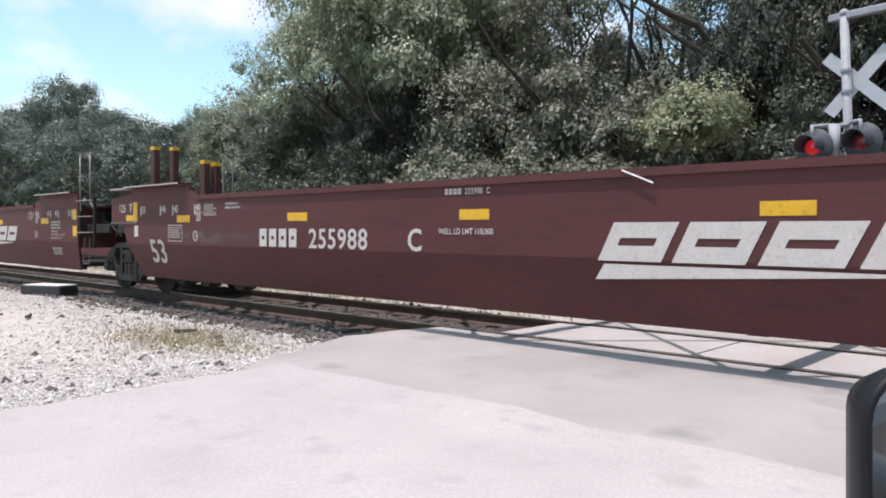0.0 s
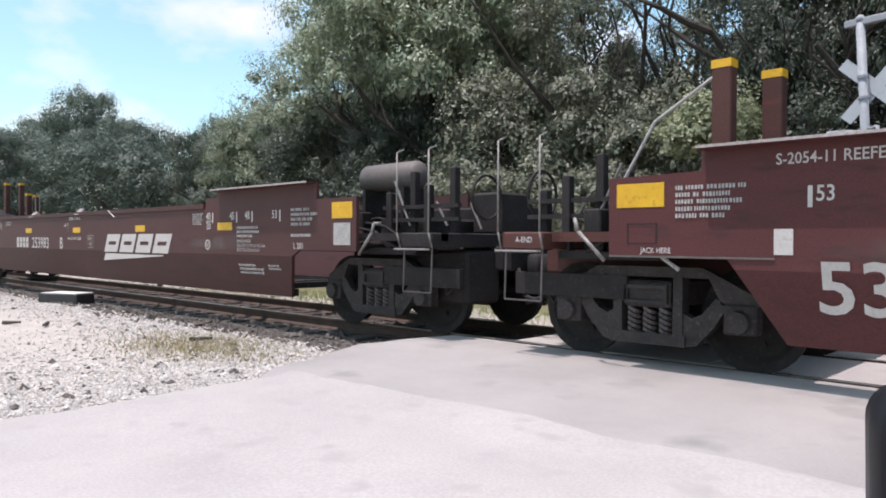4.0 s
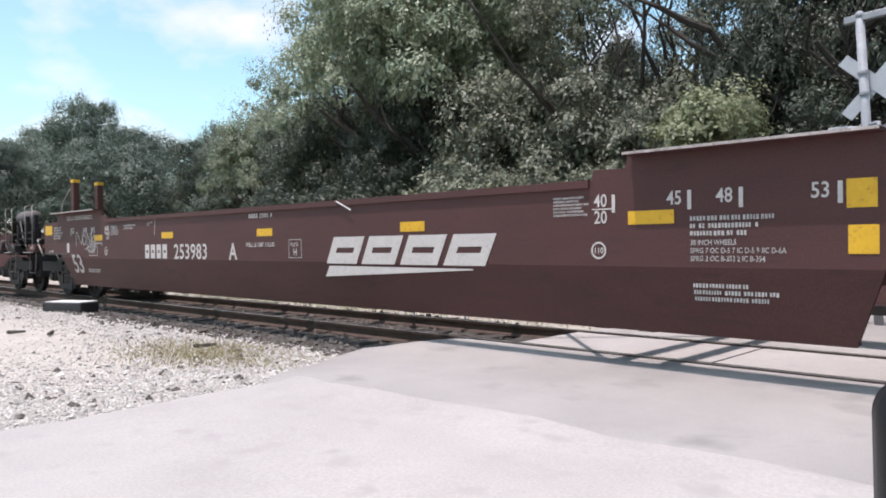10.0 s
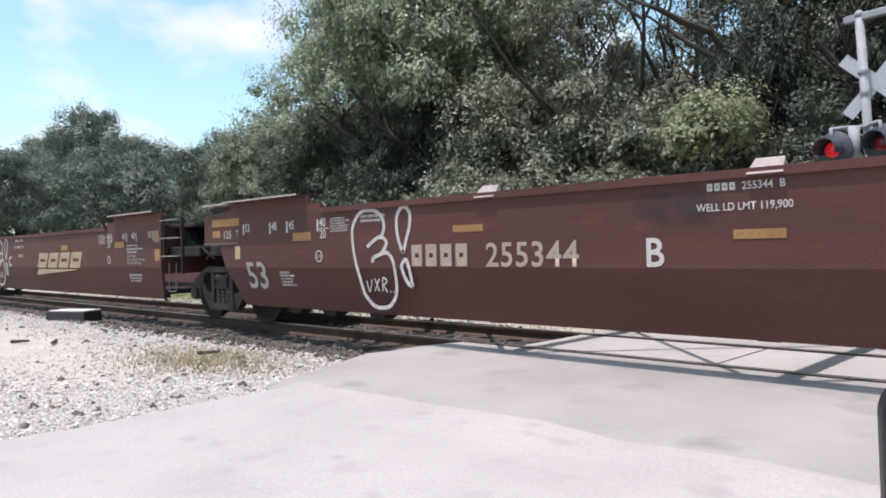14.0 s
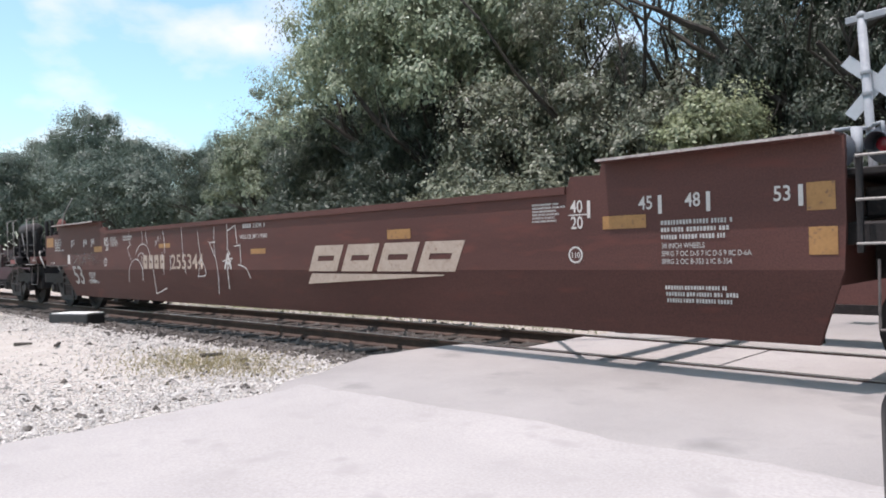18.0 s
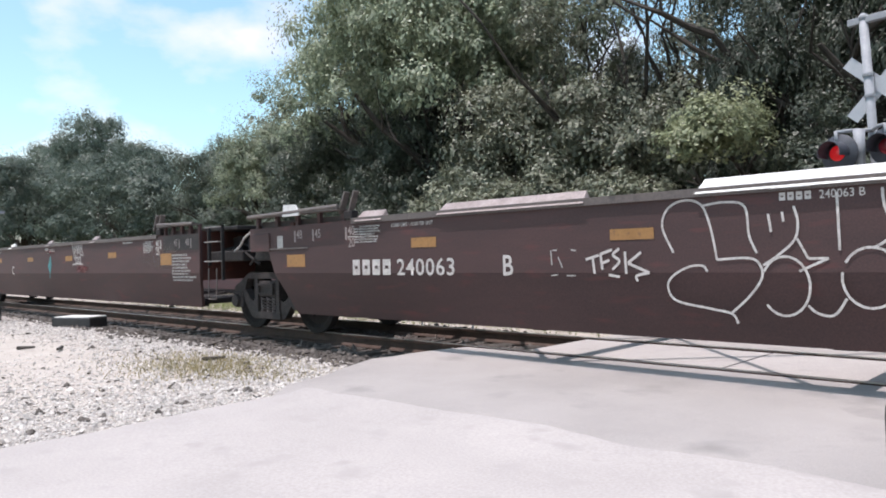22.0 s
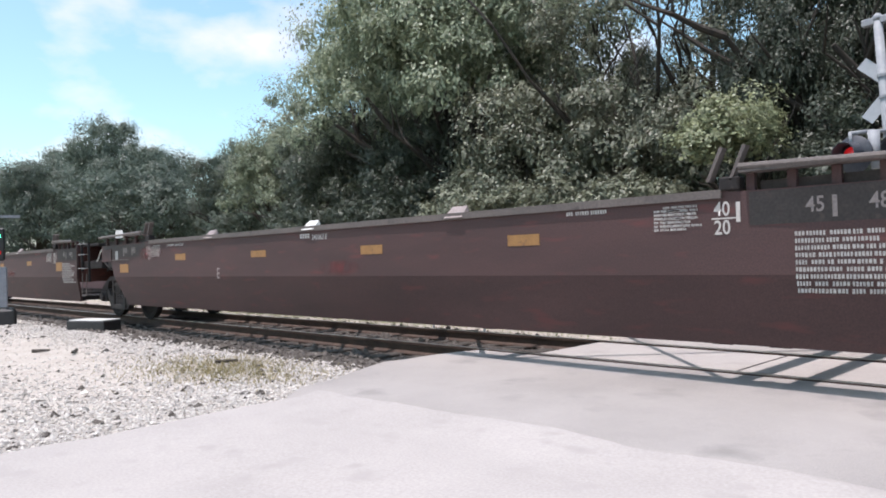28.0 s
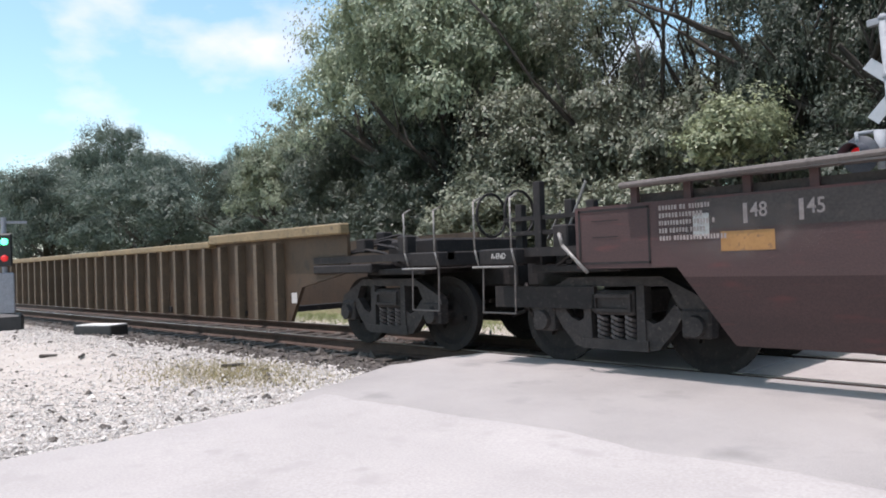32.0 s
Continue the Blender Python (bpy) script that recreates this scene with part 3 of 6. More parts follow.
# ---- trees ----
def leaf_cloud(name, seed, n_clump, n_tuft, per, radii, leaf, mat, spread=0.5, hollow=0.35, low=-0.75, tuft=0.3, core=0.25, vary=0.42, tidy=1.0):
    """A crown of leaves: tufts over the tops of rounded clumps, which are set about an uneven ellipsoid."""
    rs = np.random.RandomState(seed)

    def unit(v):
        return v / np.maximum(np.linalg.norm(v, axis=-1, keepdims=True), 1e-6)

    d = unit(rs.normal(0, 1, (n_clump, 3)))
    d[:, 2] = np.where(d[:, 2] < low, -d[:, 2] * 0.6, d[:, 2])
    rad = hollow + (1 - hollow) * rs.rand(n_clump) ** 0.5
    lump = np.array([0.84 + 0.42 * noise.noise(Vector(q) * 1.7 + Vector((seed, 0, 0))) + 0.2 * noise.noise(Vector(q) * 4.1 + Vector((0, seed, 0))) for q in d.tolist()])
    c = d * (rad * lump)[:, None] * np.array(radii)
    sz = spread * np.exp(rs.normal(0, vary, n_clump))
    # tufts on the clumps
    t_dir = rs.normal(0, 1, (n_clump, n_tuft, 3))
    t_dir[..., 2] = np.where(t_dir[..., 2] < -0.1, -t_dir[..., 2], t_dir[..., 2])
    t_dir = unit(t_dir)
    t_pos = c[:, None] + t_dir * (0.72 + 0.33 * rs.rand(n_clump, n_tuft, 1)) * sz[:, None, None] * np.array((1, 1, 0.72))
    t_sz = tuft * sz[:, None] * (0.6 + 0.8 * rs.rand(n_clump, n_tuft))
    l_dir = unit(rs.normal(0, 1, (n_clump, n_tuft, per, 3)) + t_dir[:, :, None] * 0.5)
    p = t_pos[:, :, None] + l_dir * (rs.rand(n_clump, n_tuft, per, 1) ** 0.5) * t_sz[:, :, None, None]
    nor = unit(l_dir * 0.25 + t_dir[:, :, None] * tidy + rs.normal(0, 0.38, l_dir.shape) + np.array((0, 0, 0.35)))
    p, nor = p.reshape(-1, 3), nor.reshape(-1, 3)
    s = leaf * (0.6 + 0.8 * rs.rand(len(p)))
    # larger inner leaves that close the clumps
    k = int(n_tuft * per * core * 0.3)
    i_dir = unit(rs.normal(0, 1, (n_clump, k, 3)))
    p = np.concatenate([p, (c[:, None] + i_dir * 0.62 * sz[:, None, None] * np.array((1, 1, 0.7))).reshape(-1, 3)])
    nor = np.concatenate([nor, unit(i_dir + rs.normal(0, 0.4, i_dir.shape)).reshape(-1, 3)])
    s = np.concatenate([s, leaf * (1.5 + 0.8 * rs.rand(n_clump * k))])[:, None]
    n = len(p)
    u = unit(np.cross(nor, rs.normal(0, 1, (n, 3))))
    w = np.cross(nor, u)
    v = np.stack([p - u * s, p + w * s * 0.45 + nor * s * 0.12, p + u * s, p - w * s * 0.45 + nor * s * 0.12], 1).reshape(-1, 3)
    me = bpy.data.meshes.new(name)
    me.vertices.add(n * 4)
    me.vertices.foreach_set("co", v.astype(np.float32).ravel())
    me.loops.add(n * 4)
    me.loops.foreach_set("vertex_index", np.arange(n * 4, dtype=np.int32))
    me.polygons.add(n)
    me.polygons.foreach_set("loop_start", np.arange(n, dtype=np.int32) * 4)
    me.update(calc_edges=True)
    me.materials.append(mat)
    return me


def trunk_mesh(seed, height, radius, reach, limbs=8, forks=2):
    """A tapered, slightly bent trunk with forking limbs."""
    rnd = random.Random(seed)
    bm = bmesh.new()

    def limb(a, way, length, r, depth):
        pts = [Vector(a)]
        d = Vector(way).normalized()
        k = 4
        for i in range(k):
            d = (d + Vector((rnd.uniform(-1, 1), rnd.uniform(-1, 1), rnd.uniform(-0.4, 0.7))) * 0.22).normalized()
            pts.append(pts[-1] + d * length / k)
        for i in range(k):
            rod(bm, pts[i], pts[i + 1], r * (1 - 0.75 * i / k), r * (1 - 0.75 * (i + 1) / k), 6 if depth else 8)
        if depth < forks:
            for _ in range(3 if depth == 0 or forks > 2 else 2):
                i = rnd.randint(1, k)
                limb(pts[i], d + Vector((rnd.uniform(-1, 1), rnd.uniform(-1, 1), rnd.uniform(-0.3, 0.8))), length * 0.55, r * 0.42, depth + 1)

    rod(bm, (0, 0, -0.4), (0.1, 0, height * 0.28), radius * 1.25, radius, 10)
    for i in range(limbs):
        a = i * math.tau / limbs + rnd.uniform(-0.4, 0.4)
        limb((0.1, 0, height * rnd.uniform(0.2, 0.3)), (math.cos(a), math.sin(a), rnd.uniform(0.5, 1.5)), reach * rnd.uniform(0.8, 1.2), radius * 0.5, 0)
    return mesh_of("trunk", bm, BARK)


CROWNS = [leaf_cloud("crown", 11 + i, 215, 32, 13, (1, 1, 0.9), 0.0115, LEAF_GREEN if i < 2 else LEAF, 0.15, 0.72, low=-0.3) for i in range(3)]
CROWNS_SMALL = [leaf_cloud("crown", 24 + i, 90, 34, 11, (1, 1, 0.9), 0.021, LEAF, 0.22, 0.62) for i in range(3)]
CROWNS_OPEN = [leaf_cloud("crown", 17 + i, 190, 18, 10, (1, 1, 0.95), 0.012, LEAF, 0.11, 0.5, tuft=0.4, core=0.0) for i in range(2)]
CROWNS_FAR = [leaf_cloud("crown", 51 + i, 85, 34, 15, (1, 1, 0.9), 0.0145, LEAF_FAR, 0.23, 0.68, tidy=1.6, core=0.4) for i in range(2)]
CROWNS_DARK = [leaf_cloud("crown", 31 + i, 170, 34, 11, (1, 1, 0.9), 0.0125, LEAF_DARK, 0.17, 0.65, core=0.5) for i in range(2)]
TRUNKS = [trunk_mesh(3 + i, 8.0, 0.3, 2.7) for i in range(2)] + [trunk_mesh(7 + i, 8.0, 0.13, 4.0, 9, 3) for i in range(2)]


def tree(x, y, height, spread, variant, dark=False, turn=0.0, label="broad live oak with dense grey-green leaves"):
    t = thing("tree", pose(x, y, ground_height(x, y), 0, 0, turn), label, "tree", "trees behind the railway")
    k = height / 8.0
    airy = label.startswith("open")
    tk = part("trunk", TRUNKS[variant % 2 + (2 if airy else 0)], BARK, t, "grey bark")
    tk.matrix_basis = Matrix.Diagonal((k, k, k, 1))
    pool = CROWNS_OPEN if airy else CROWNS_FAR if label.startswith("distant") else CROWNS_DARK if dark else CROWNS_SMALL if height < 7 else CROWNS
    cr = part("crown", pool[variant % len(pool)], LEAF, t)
    cr.matrix_basis = Matrix.Translation((0, 0, height * 0.58)) @ Matrix.Diagonal((spread, spread, height * 0.55, 1))
    return t


# x, y, height, spread, variant, dark (crown in the leaf colour painted for shade)
OPEN_OAK = "open-crowned live oak with dark limbs against the sky"
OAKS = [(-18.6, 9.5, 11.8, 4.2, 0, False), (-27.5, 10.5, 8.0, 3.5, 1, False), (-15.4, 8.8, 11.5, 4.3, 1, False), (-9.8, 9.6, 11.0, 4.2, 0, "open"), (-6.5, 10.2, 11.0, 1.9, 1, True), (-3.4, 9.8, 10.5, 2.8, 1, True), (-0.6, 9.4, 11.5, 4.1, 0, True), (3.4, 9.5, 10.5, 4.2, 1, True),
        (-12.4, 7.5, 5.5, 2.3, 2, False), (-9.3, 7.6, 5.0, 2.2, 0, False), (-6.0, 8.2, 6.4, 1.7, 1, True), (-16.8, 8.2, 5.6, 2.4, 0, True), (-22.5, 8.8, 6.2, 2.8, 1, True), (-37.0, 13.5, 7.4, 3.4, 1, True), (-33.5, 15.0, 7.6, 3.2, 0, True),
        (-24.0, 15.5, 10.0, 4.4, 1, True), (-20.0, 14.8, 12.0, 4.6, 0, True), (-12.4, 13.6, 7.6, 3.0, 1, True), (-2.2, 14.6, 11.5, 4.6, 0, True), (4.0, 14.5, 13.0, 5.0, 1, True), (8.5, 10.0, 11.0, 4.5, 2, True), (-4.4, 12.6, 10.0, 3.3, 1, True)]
for i, (x, y, h, sp, v, dk) in enumerate(OAKS):
    if dk == "open":
        tree(x, y, h, sp, v, False, i * 77.0, OPEN_OAK)
    else:
        tree(x, y, h, sp, v, dk, i * 77.0)
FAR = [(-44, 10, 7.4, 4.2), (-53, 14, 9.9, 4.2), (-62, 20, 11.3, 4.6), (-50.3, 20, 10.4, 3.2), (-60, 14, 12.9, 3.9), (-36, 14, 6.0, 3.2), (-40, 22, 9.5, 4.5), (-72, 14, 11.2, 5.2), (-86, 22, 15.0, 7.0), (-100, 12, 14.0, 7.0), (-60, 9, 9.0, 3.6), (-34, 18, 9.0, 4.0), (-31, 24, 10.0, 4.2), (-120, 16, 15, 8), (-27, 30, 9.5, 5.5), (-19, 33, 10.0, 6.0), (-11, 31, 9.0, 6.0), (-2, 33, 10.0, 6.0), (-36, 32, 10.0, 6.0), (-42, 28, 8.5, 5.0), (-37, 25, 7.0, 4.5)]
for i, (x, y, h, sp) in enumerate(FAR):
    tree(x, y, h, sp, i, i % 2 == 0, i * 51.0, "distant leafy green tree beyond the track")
sparse = thing("tree", pose(-28.2, 11.5, ground_height(-28.2, 11.5)), "thin half-bare tree with scattered leaves", "tree", "trees behind the railway")
part("trunk", trunk_mesh(41, 11.0, 0.13, 3.2, 10), BARK, sparse, "grey bark and bare twigs")
part("crown", leaf_cloud("crown", 90, 90, 8, 7, (2.4, 2.4, 3.4), 0.07, LEAF, 0.4, 0.3, core=0.0), LEAF, sparse, at=pose(0, 0, 6.6))
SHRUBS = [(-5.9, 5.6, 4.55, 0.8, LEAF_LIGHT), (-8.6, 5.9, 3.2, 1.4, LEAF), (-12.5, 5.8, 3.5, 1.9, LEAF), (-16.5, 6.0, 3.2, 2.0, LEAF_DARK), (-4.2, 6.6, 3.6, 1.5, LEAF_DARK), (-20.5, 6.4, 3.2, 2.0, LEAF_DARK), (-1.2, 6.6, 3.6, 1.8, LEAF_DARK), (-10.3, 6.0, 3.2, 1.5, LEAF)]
for i, (x, y, h, sp, m) in enumerate(SHRUBS):
    t = thing("shrub", pose(x, y, ground_height(x, y)), "bushy shrub with pale yellow-green leaves" if m is LEAF_LIGHT else "dense green roadside shrub", "shrub", "shrubs behind the railway")
    rz, cz = (0.6, 3.45) if m is LEAF_LIGHT else (h * 0.52, h * 0.52)
    part("crown", leaf_cloud("crown", 60 + i, 60, 30, 11, (sp, sp, rz), 0.038, m, 0.36, 0.62), m, t, at=pose(0, 0, cz))
    part("stem", TRUNKS[i % 2], BARK, t).matrix_basis = Matrix.Diagonal((0.25, 0.25, h / 11, 1))


# ---- crossing signal ----
def crossing_signal():
    g = thing("crossing_signal", pose(-2.8, 4.0, -0.2, 0, -2.8, 0), "galvanised crossing mast with white crossbuck and red flashing lamps", "railroad crossing signal")
    bm = bmesh.new()
    rod(bm, (0, 0, 0), (0, 0, 4.62), 0.062, n=14)
    part("mast", bm, STEEL, g, "grey galvanised pole", True)
    bm = bmesh.new()
    lathe(bm, [(0.0, 0.06), (0.03, 0.05), (0.06, 0.02), (0.068, 0.0), (0.066, -0.05)], "z", 14, (0, 0, 4.62))
    part("cap", bm, STEEL, g, "", True)
    bm = bmesh.new()
    box(bm, (-0.2, -0.05, 4.52), (2.6, 0.05, 4.62), 0.01)
    part("top_arm", bm, STEEL, g, "grey cantilever arm")
    for a in (46, -46):
        bm = bmesh.new()
        box(bm, (-0.58, 0.075, -0.09), (0.58, 0.085, 0.09))
        part("crossbuck_blade", bm, SIGNW, g, "white reflective blade seen from behind", at=pose(0.13, 0.0 if a > 0 else 0.012, 3.62, 0, a, 0))
    for z in (3.48, 3.78):
        bm = bmesh.new()
        lathe(bm, [(0.064, -0.02), (0.075, -0.02), (0.075, 0.02), (0.064, 0.02)], "z", 14, (0, 0, z))
        part("clamp", bm, STEEL, g)
    bm = bmesh.new()
    tube(bm, [(-0.38, -0.4, 2.98), (-0.2, -0.2, 3.0), (0, -0.05, 2.98), (0.1, -0.2, 3.0), (0.24, -0.4, 2.98)], 0.028, 8)
    br = part("lamp_bracket", bm, STEEL, g, "grey lamp crossarm", True)
    bm = bmesh.new()
    rod(bm, (-0.1, -0.3, 2.98), (-0.1, -0.34, 2.45), 0.08, 0.06, 12)
    part("wiring_case", bm, STEEL, br, "pale tapered wiring case", True)
    for x in (-0.37, 0.25):
        bm = bmesh.new()
        rod(bm, (x, -0.4, 3.0), (x, -0.38, 2.8), 0.024, n=8)
        part("hanger", bm, STEEL, br, "", True)
    for i, x in enumerate((-0.31, 0.31)):
        bm = bmesh.new()
        lathe(bm, [(0.01, 0.1), (0.25, 0.1), (0.27, 0.08), (0.26, 0.07), (0.17, 0.05), (0.14, 0.03), (0.01, 0.03)], "y", 24)
        lp = part("lamp_background", bm, DISC, g, "black disc behind a flashing lamp", True, pose(x - 0.06, -0.45, 2.68, 0, 0, -14))
        bm = bmesh.new()
        lathe(bm, [(0.005, -0.005), (0.07, 0.0), (0.105, 0.012), (0.11, 0.03)], "y", 20)
        part("lens", bm, RED if i == 0 else RED_DIM, lp, "glowing red lens" if i == 0 else "unlit dark red lens", True)
        bm = bmesh.new()
        for k in range(14):
            a0, a1 = radians(-20 + k * 220 / 14), radians(-20 + (k + 1) * 220 / 14)
            q = [(0.165 * math.cos(w), s, 0.165 * math.sin(w)) for w, s in ((a0, 0.05), (a1, 0.05), (a1, -0.2), (a0, -0.2))]
            bm.faces.new([bm.verts.new(p) for p in q])
        bmesh.ops.remove_doubles(bm, verts=bm.verts[:], dist=0.001)
        bmesh.ops.solidify(bm, geom=bm.faces[:], thickness=0.006)
        part("hood", bm, DISC, lp, "black visor")
    bm = bmesh.new()
    box(bm, (-0.25, -0.25, -0.3), (0.25, 0.25, 0.12), 0.02)
    part("foundation", bm, CONCRETE, g)


crossing_signal()


# ---- door mirror of the car that the camera is in ----
def door_mirror():
    m = aim(42.828, -1.24, 0.338)
    # local frame: x to the right, y up, z towards the eye, 0.95 m out
    g = new("car_door")
    g.matrix_basis = m @ Matrix.Translation((0.0, 0.0, -0.95))
    tagged(g, "car door carrying a black plastic door mirror", "car door")
    x0, y1, w, h = 0.5405, -0.146, 0.2, 0.3

    def outline(inset, r):
        xa, xb, ya, yb = x0 + inset, x0 + w - inset, y1 - h + inset, y1 - inset
        r = max(r - inset, 0.01)
        pts = []
        for cx, cy, a in ((xb - r, yb - r, 0), (xa + r * 1.3, yb - r * 1.3, 90), (xa + r, ya + r, 180), (xb - r, ya + r, 270)):
            k = 1.3 if a == 90 else 1
            for i in range(7):
                t = radians(a + i * 15)
                pts.append((cx + r * k * math.cos(t), cy + r * k * math.sin(t)))
        return pts

    bm = bmesh.new()
    rings = []
    for ins, z in ((0.03, -0.09), (0.008, -0.04), (0.0, 0.0), (0.004, 0.006), (0.011, 0.006), (0.016, 0.0)):
        rings.append([bm.verts.new((x, y, z)) for x, y in outline(ins, 0.065)])
    for p, q in zip(rings, rings[1:]):
        for i in range(len(p)):
            bm.faces.new((p[i], p[(i + 1) % len(p)], q[(i + 1) % len(p)], q[i]))
    bm.faces.new(rings[0])
    bmesh.ops.recalc_face_normals(bm, faces=bm.faces)
    part("housing", bm, PLASTIC, g, "black grained plastic shell", True)
    bm = bmesh.new()
    bm.faces.new([bm.verts.new((x, y, 0.001)) for x, y in outline(0.014, 0.065)])
    mg = part("mirror_glass", bm, MIRROR, g, "clear mirror glass")

    inv = g.matrix_basis.inverted()
    bm = bmesh.new()
    box(bm, (0.3, -7.05, -0.06), (1.35, -6.93, 0.82), 0.03)
    part("door_panel", bm, BLACK, g, "dark painted door panel", at=inv)
    bm = bmesh.new()
    rod(bm, inv @ Vector((0.5, -6.99, 0.75)), (x0 + 0.16, y1 - h + 0.05, -0.05), 0.04, 0.05, 10)
    part("mirror_arm", bm, PLASTIC, g, "black mirror arm", True)


door_mirror()


# ---- the train: articulated well cars, x along the track, rail tops at z = 0 ----
SIDE = 1.6       # half width over the side sheets
BEND = 0.97      # below this the sheets lean inwards
WHEEL_R = 0.48


def side_y(z):
    return -SIDE if z >= BEND else -SIDE + (BEND - z) * 0.26


def build_sheet(outline_low, outline_up, thick=0.05):
    """A side sheet: an upright upper part and a lower part that leans in; outlines as (x, z)."""
    bm = bmesh.new()
    for o in (outline_low, outline_up):
        a = [bm.verts.new((x, side_y(z), z)) for x, z in o]
        b = [bm.verts.new((x, side_y(z) + thick, z)) for x, z in o]
        n = len(o)
        bm.faces.new(a)
        bm.faces.new(list(reversed(b)))
        for i in range(n):
            bm.faces.new((a[(i + 1) % n], a[i], b[i], b[(i + 1) % n]))
    bmesh.ops.recalc_face_normals(bm, faces=bm.faces)
    return bm


def coil(bm, x, y, z0, z1, r):
    k = 5
    for i in range(k):
        a = z0 + (z1 - z0) * i / k
        b = z0 + (z1 - z0) * (i + 0.6) / k
        rod(bm, (x - r * 0.1, y, a), (x + r * 0.1, y, b), r, n=10)


TRUCK_PARTS = {}


def truck_meshes():
    """The cast side frame, bolster, springs and wheelset that all trucks share."""
    if TRUCK_PARTS:
        return TRUCK_PARTS
    hb = 0.915
    bm = bmesh.new()
    y0, y1 = -0.06, 0.06
    plate(bm, [(-0.62, 0.86), (0.62, 0.86), (0.56, 0.96), (-0.56, 0.96)], y0, y1)                       # top chord
    for s in (-1, 1):
        plate(bm, [(s * 0.56, 0.96), (s * 0.62, 0.86), (s * (hb - 0.17), 0.62), (s * (hb + 0.17), 0.62), (s * (hb + 0.13), 0.72)], y0, y1)   # arm to the axle box
        plate(bm, [(s * 0.37, 0.87), (s * 0.28, 0.87), (s * 0.27, 0.3), (s * 0.37, 0.22)], y0 - 0.02, y1)       # column
        plate(bm, [(s * 0.36, 0.2), (s * 0.36, 0.53), (s * 0.45, 0.48), (s * 0.55, 0.52), (s * 0.69, 0.68), (s * 0.8, 0.62), (s * 0.68, 0.42), (s * 0.5, 0.22)], y0, y1)  # lower web
        box(bm, (s * hb - 0.15, y0 - 0.03, 0.36), (s * hb + 0.15, y1 + 0.02, 0.64), 0.02)                # axle box
        rod(bm, (s * hb, y0 - 0.09, 0.48), (s * hb, y0, 0.48), 0.1, 0.115, 14)                           # bearing cap
    plate(bm, [(-0.4, 0.2), (0.4, 0.2), (0.4, 0.31), (-0.4, 0.31)], y0 - 0.03, y1 + 0.03)                # spring seat
    TRUCK_PARTS["side_frame"] = mesh_of("side_frame", bm, TRUCK)
    bm = bmesh.new()
    box(bm, (-0.25, -1.16, 0.56), (0.25, 1.16, 0.82), 0.02)
    for q in ((-0.23, 0.74, 0.23, 0.78), (-0.23, 0.6, 0.23, 0.63), (-0.23, 0.63, -0.19, 0.74), (0.19, 0.63, 0.23, 0.74)):
        box(bm, (q[0], -1.2, q[1]), (q[2], -1.15, q[3]))
    TRUCK_PARTS["bolster"] = mesh_of("bolster", bm, TRUCK)
    bm = bmesh.new()
    coil(bm, 0, 0, 0.31, 0.57, 0.075)
    TRUCK_PARTS["spring"] = mesh_of("spring", bm, SPRING)
    bm = bmesh.new()
    for s in (-1, 1):
        prof = [(0.09, 0.09), (0.16, 0.075), (0.34, 0.045), (0.4, 0.07), (0.475, 0.07), (0.48, -0.03), (0.505, -0.05), (0.5, -0.075), (0.42, -0.075), (0.36, -0.03), (0.16, -0.02), (0.09, -0.06)]
        lathe(bm, [(r, -s * o * -1 if s < 0 else o) for r, o in [(r, (-o if s < 0 else o)) for r, o in prof]], "y", 28, (0, s * 0.76, 0))
        for i in range(3):
            a = i * math.tau / 3
            box(bm, (0.24 * math.cos(a) - 0.025, s * 0.79 - 0.05, 0.24 * math.sin(a) - 0.025), (0.24 * math.cos(a) + 0.025, s * 0.79 + 0.05, 0.24 * math.sin(a) + 0.025))
    rod(bm, (0, -1.0, 0), (0, 1.0, 0), 0.085, n=12)
    TRUCK_PARTS["wheelset"] = mesh_of("wheelset", bm, WHEEL)
    bm = bmesh.new()
    box(bm, (0.39, -0.7, 0.42), (0.45, 0.7, 0.5))
    TRUCK_PARTS["brake_beam"] = mesh_of("brake_beam", bm, DARK)
    return TRUCK_PARTS


WHEELSETS = []


def add_truck(unit, x):
    t = truck_meshes()
    bo = part("truck", t["bolster"], TRUCK, unit, "dark cast-steel truck with coil springs", at=pose(x, 0, 0))
    for y in (-1.08, 1.08):
        part("side_frame", t["side_frame"], TRUCK, bo, at=pose(0, y, 0))
    for a in (-0.17, 0.0, 0.17):
        for y in (-1.08, 1.08):
            part("spring", t["spring"], SPRING, bo, at=pose(a, y, 0))
    part("brake_beam", t["brake_beam"], DARK, bo)
    part("brake_beam", t["brake_beam"], DARK, bo, at=pose(0, 0, 0, 0, 0, 180))
    for s in (-1, 1):
        w = part("wheelset", t["wheelset"], WHEEL, bo, "worn steel wheels on an axle", at=pose(s * 0.915, 0, WHEEL_R))
        WHEELSETS.append((w, s * 0.915))


def word(unit, text, x, z, h, mat=WHITE, bold=0.012, squeeze=0.9, label="", y=None, spacing=1.0):
    """Stencilled lettering on the near side sheet."""
    low = z + h < BEND + 0.15 and z < BEND - 0.1
    yy = (side_y(z) if low else -SIDE) - 0.006
    me = text_mesh(text, h, bold, squeeze, mat, spacing)
    tilt = 14.6 if low and y is None else 0
    return part("lettering", me, mat, unit, label or "white stencilled lettering", at=pose(x, yy - (0.006 if tilt else 0), z, tilt, 0, 0))


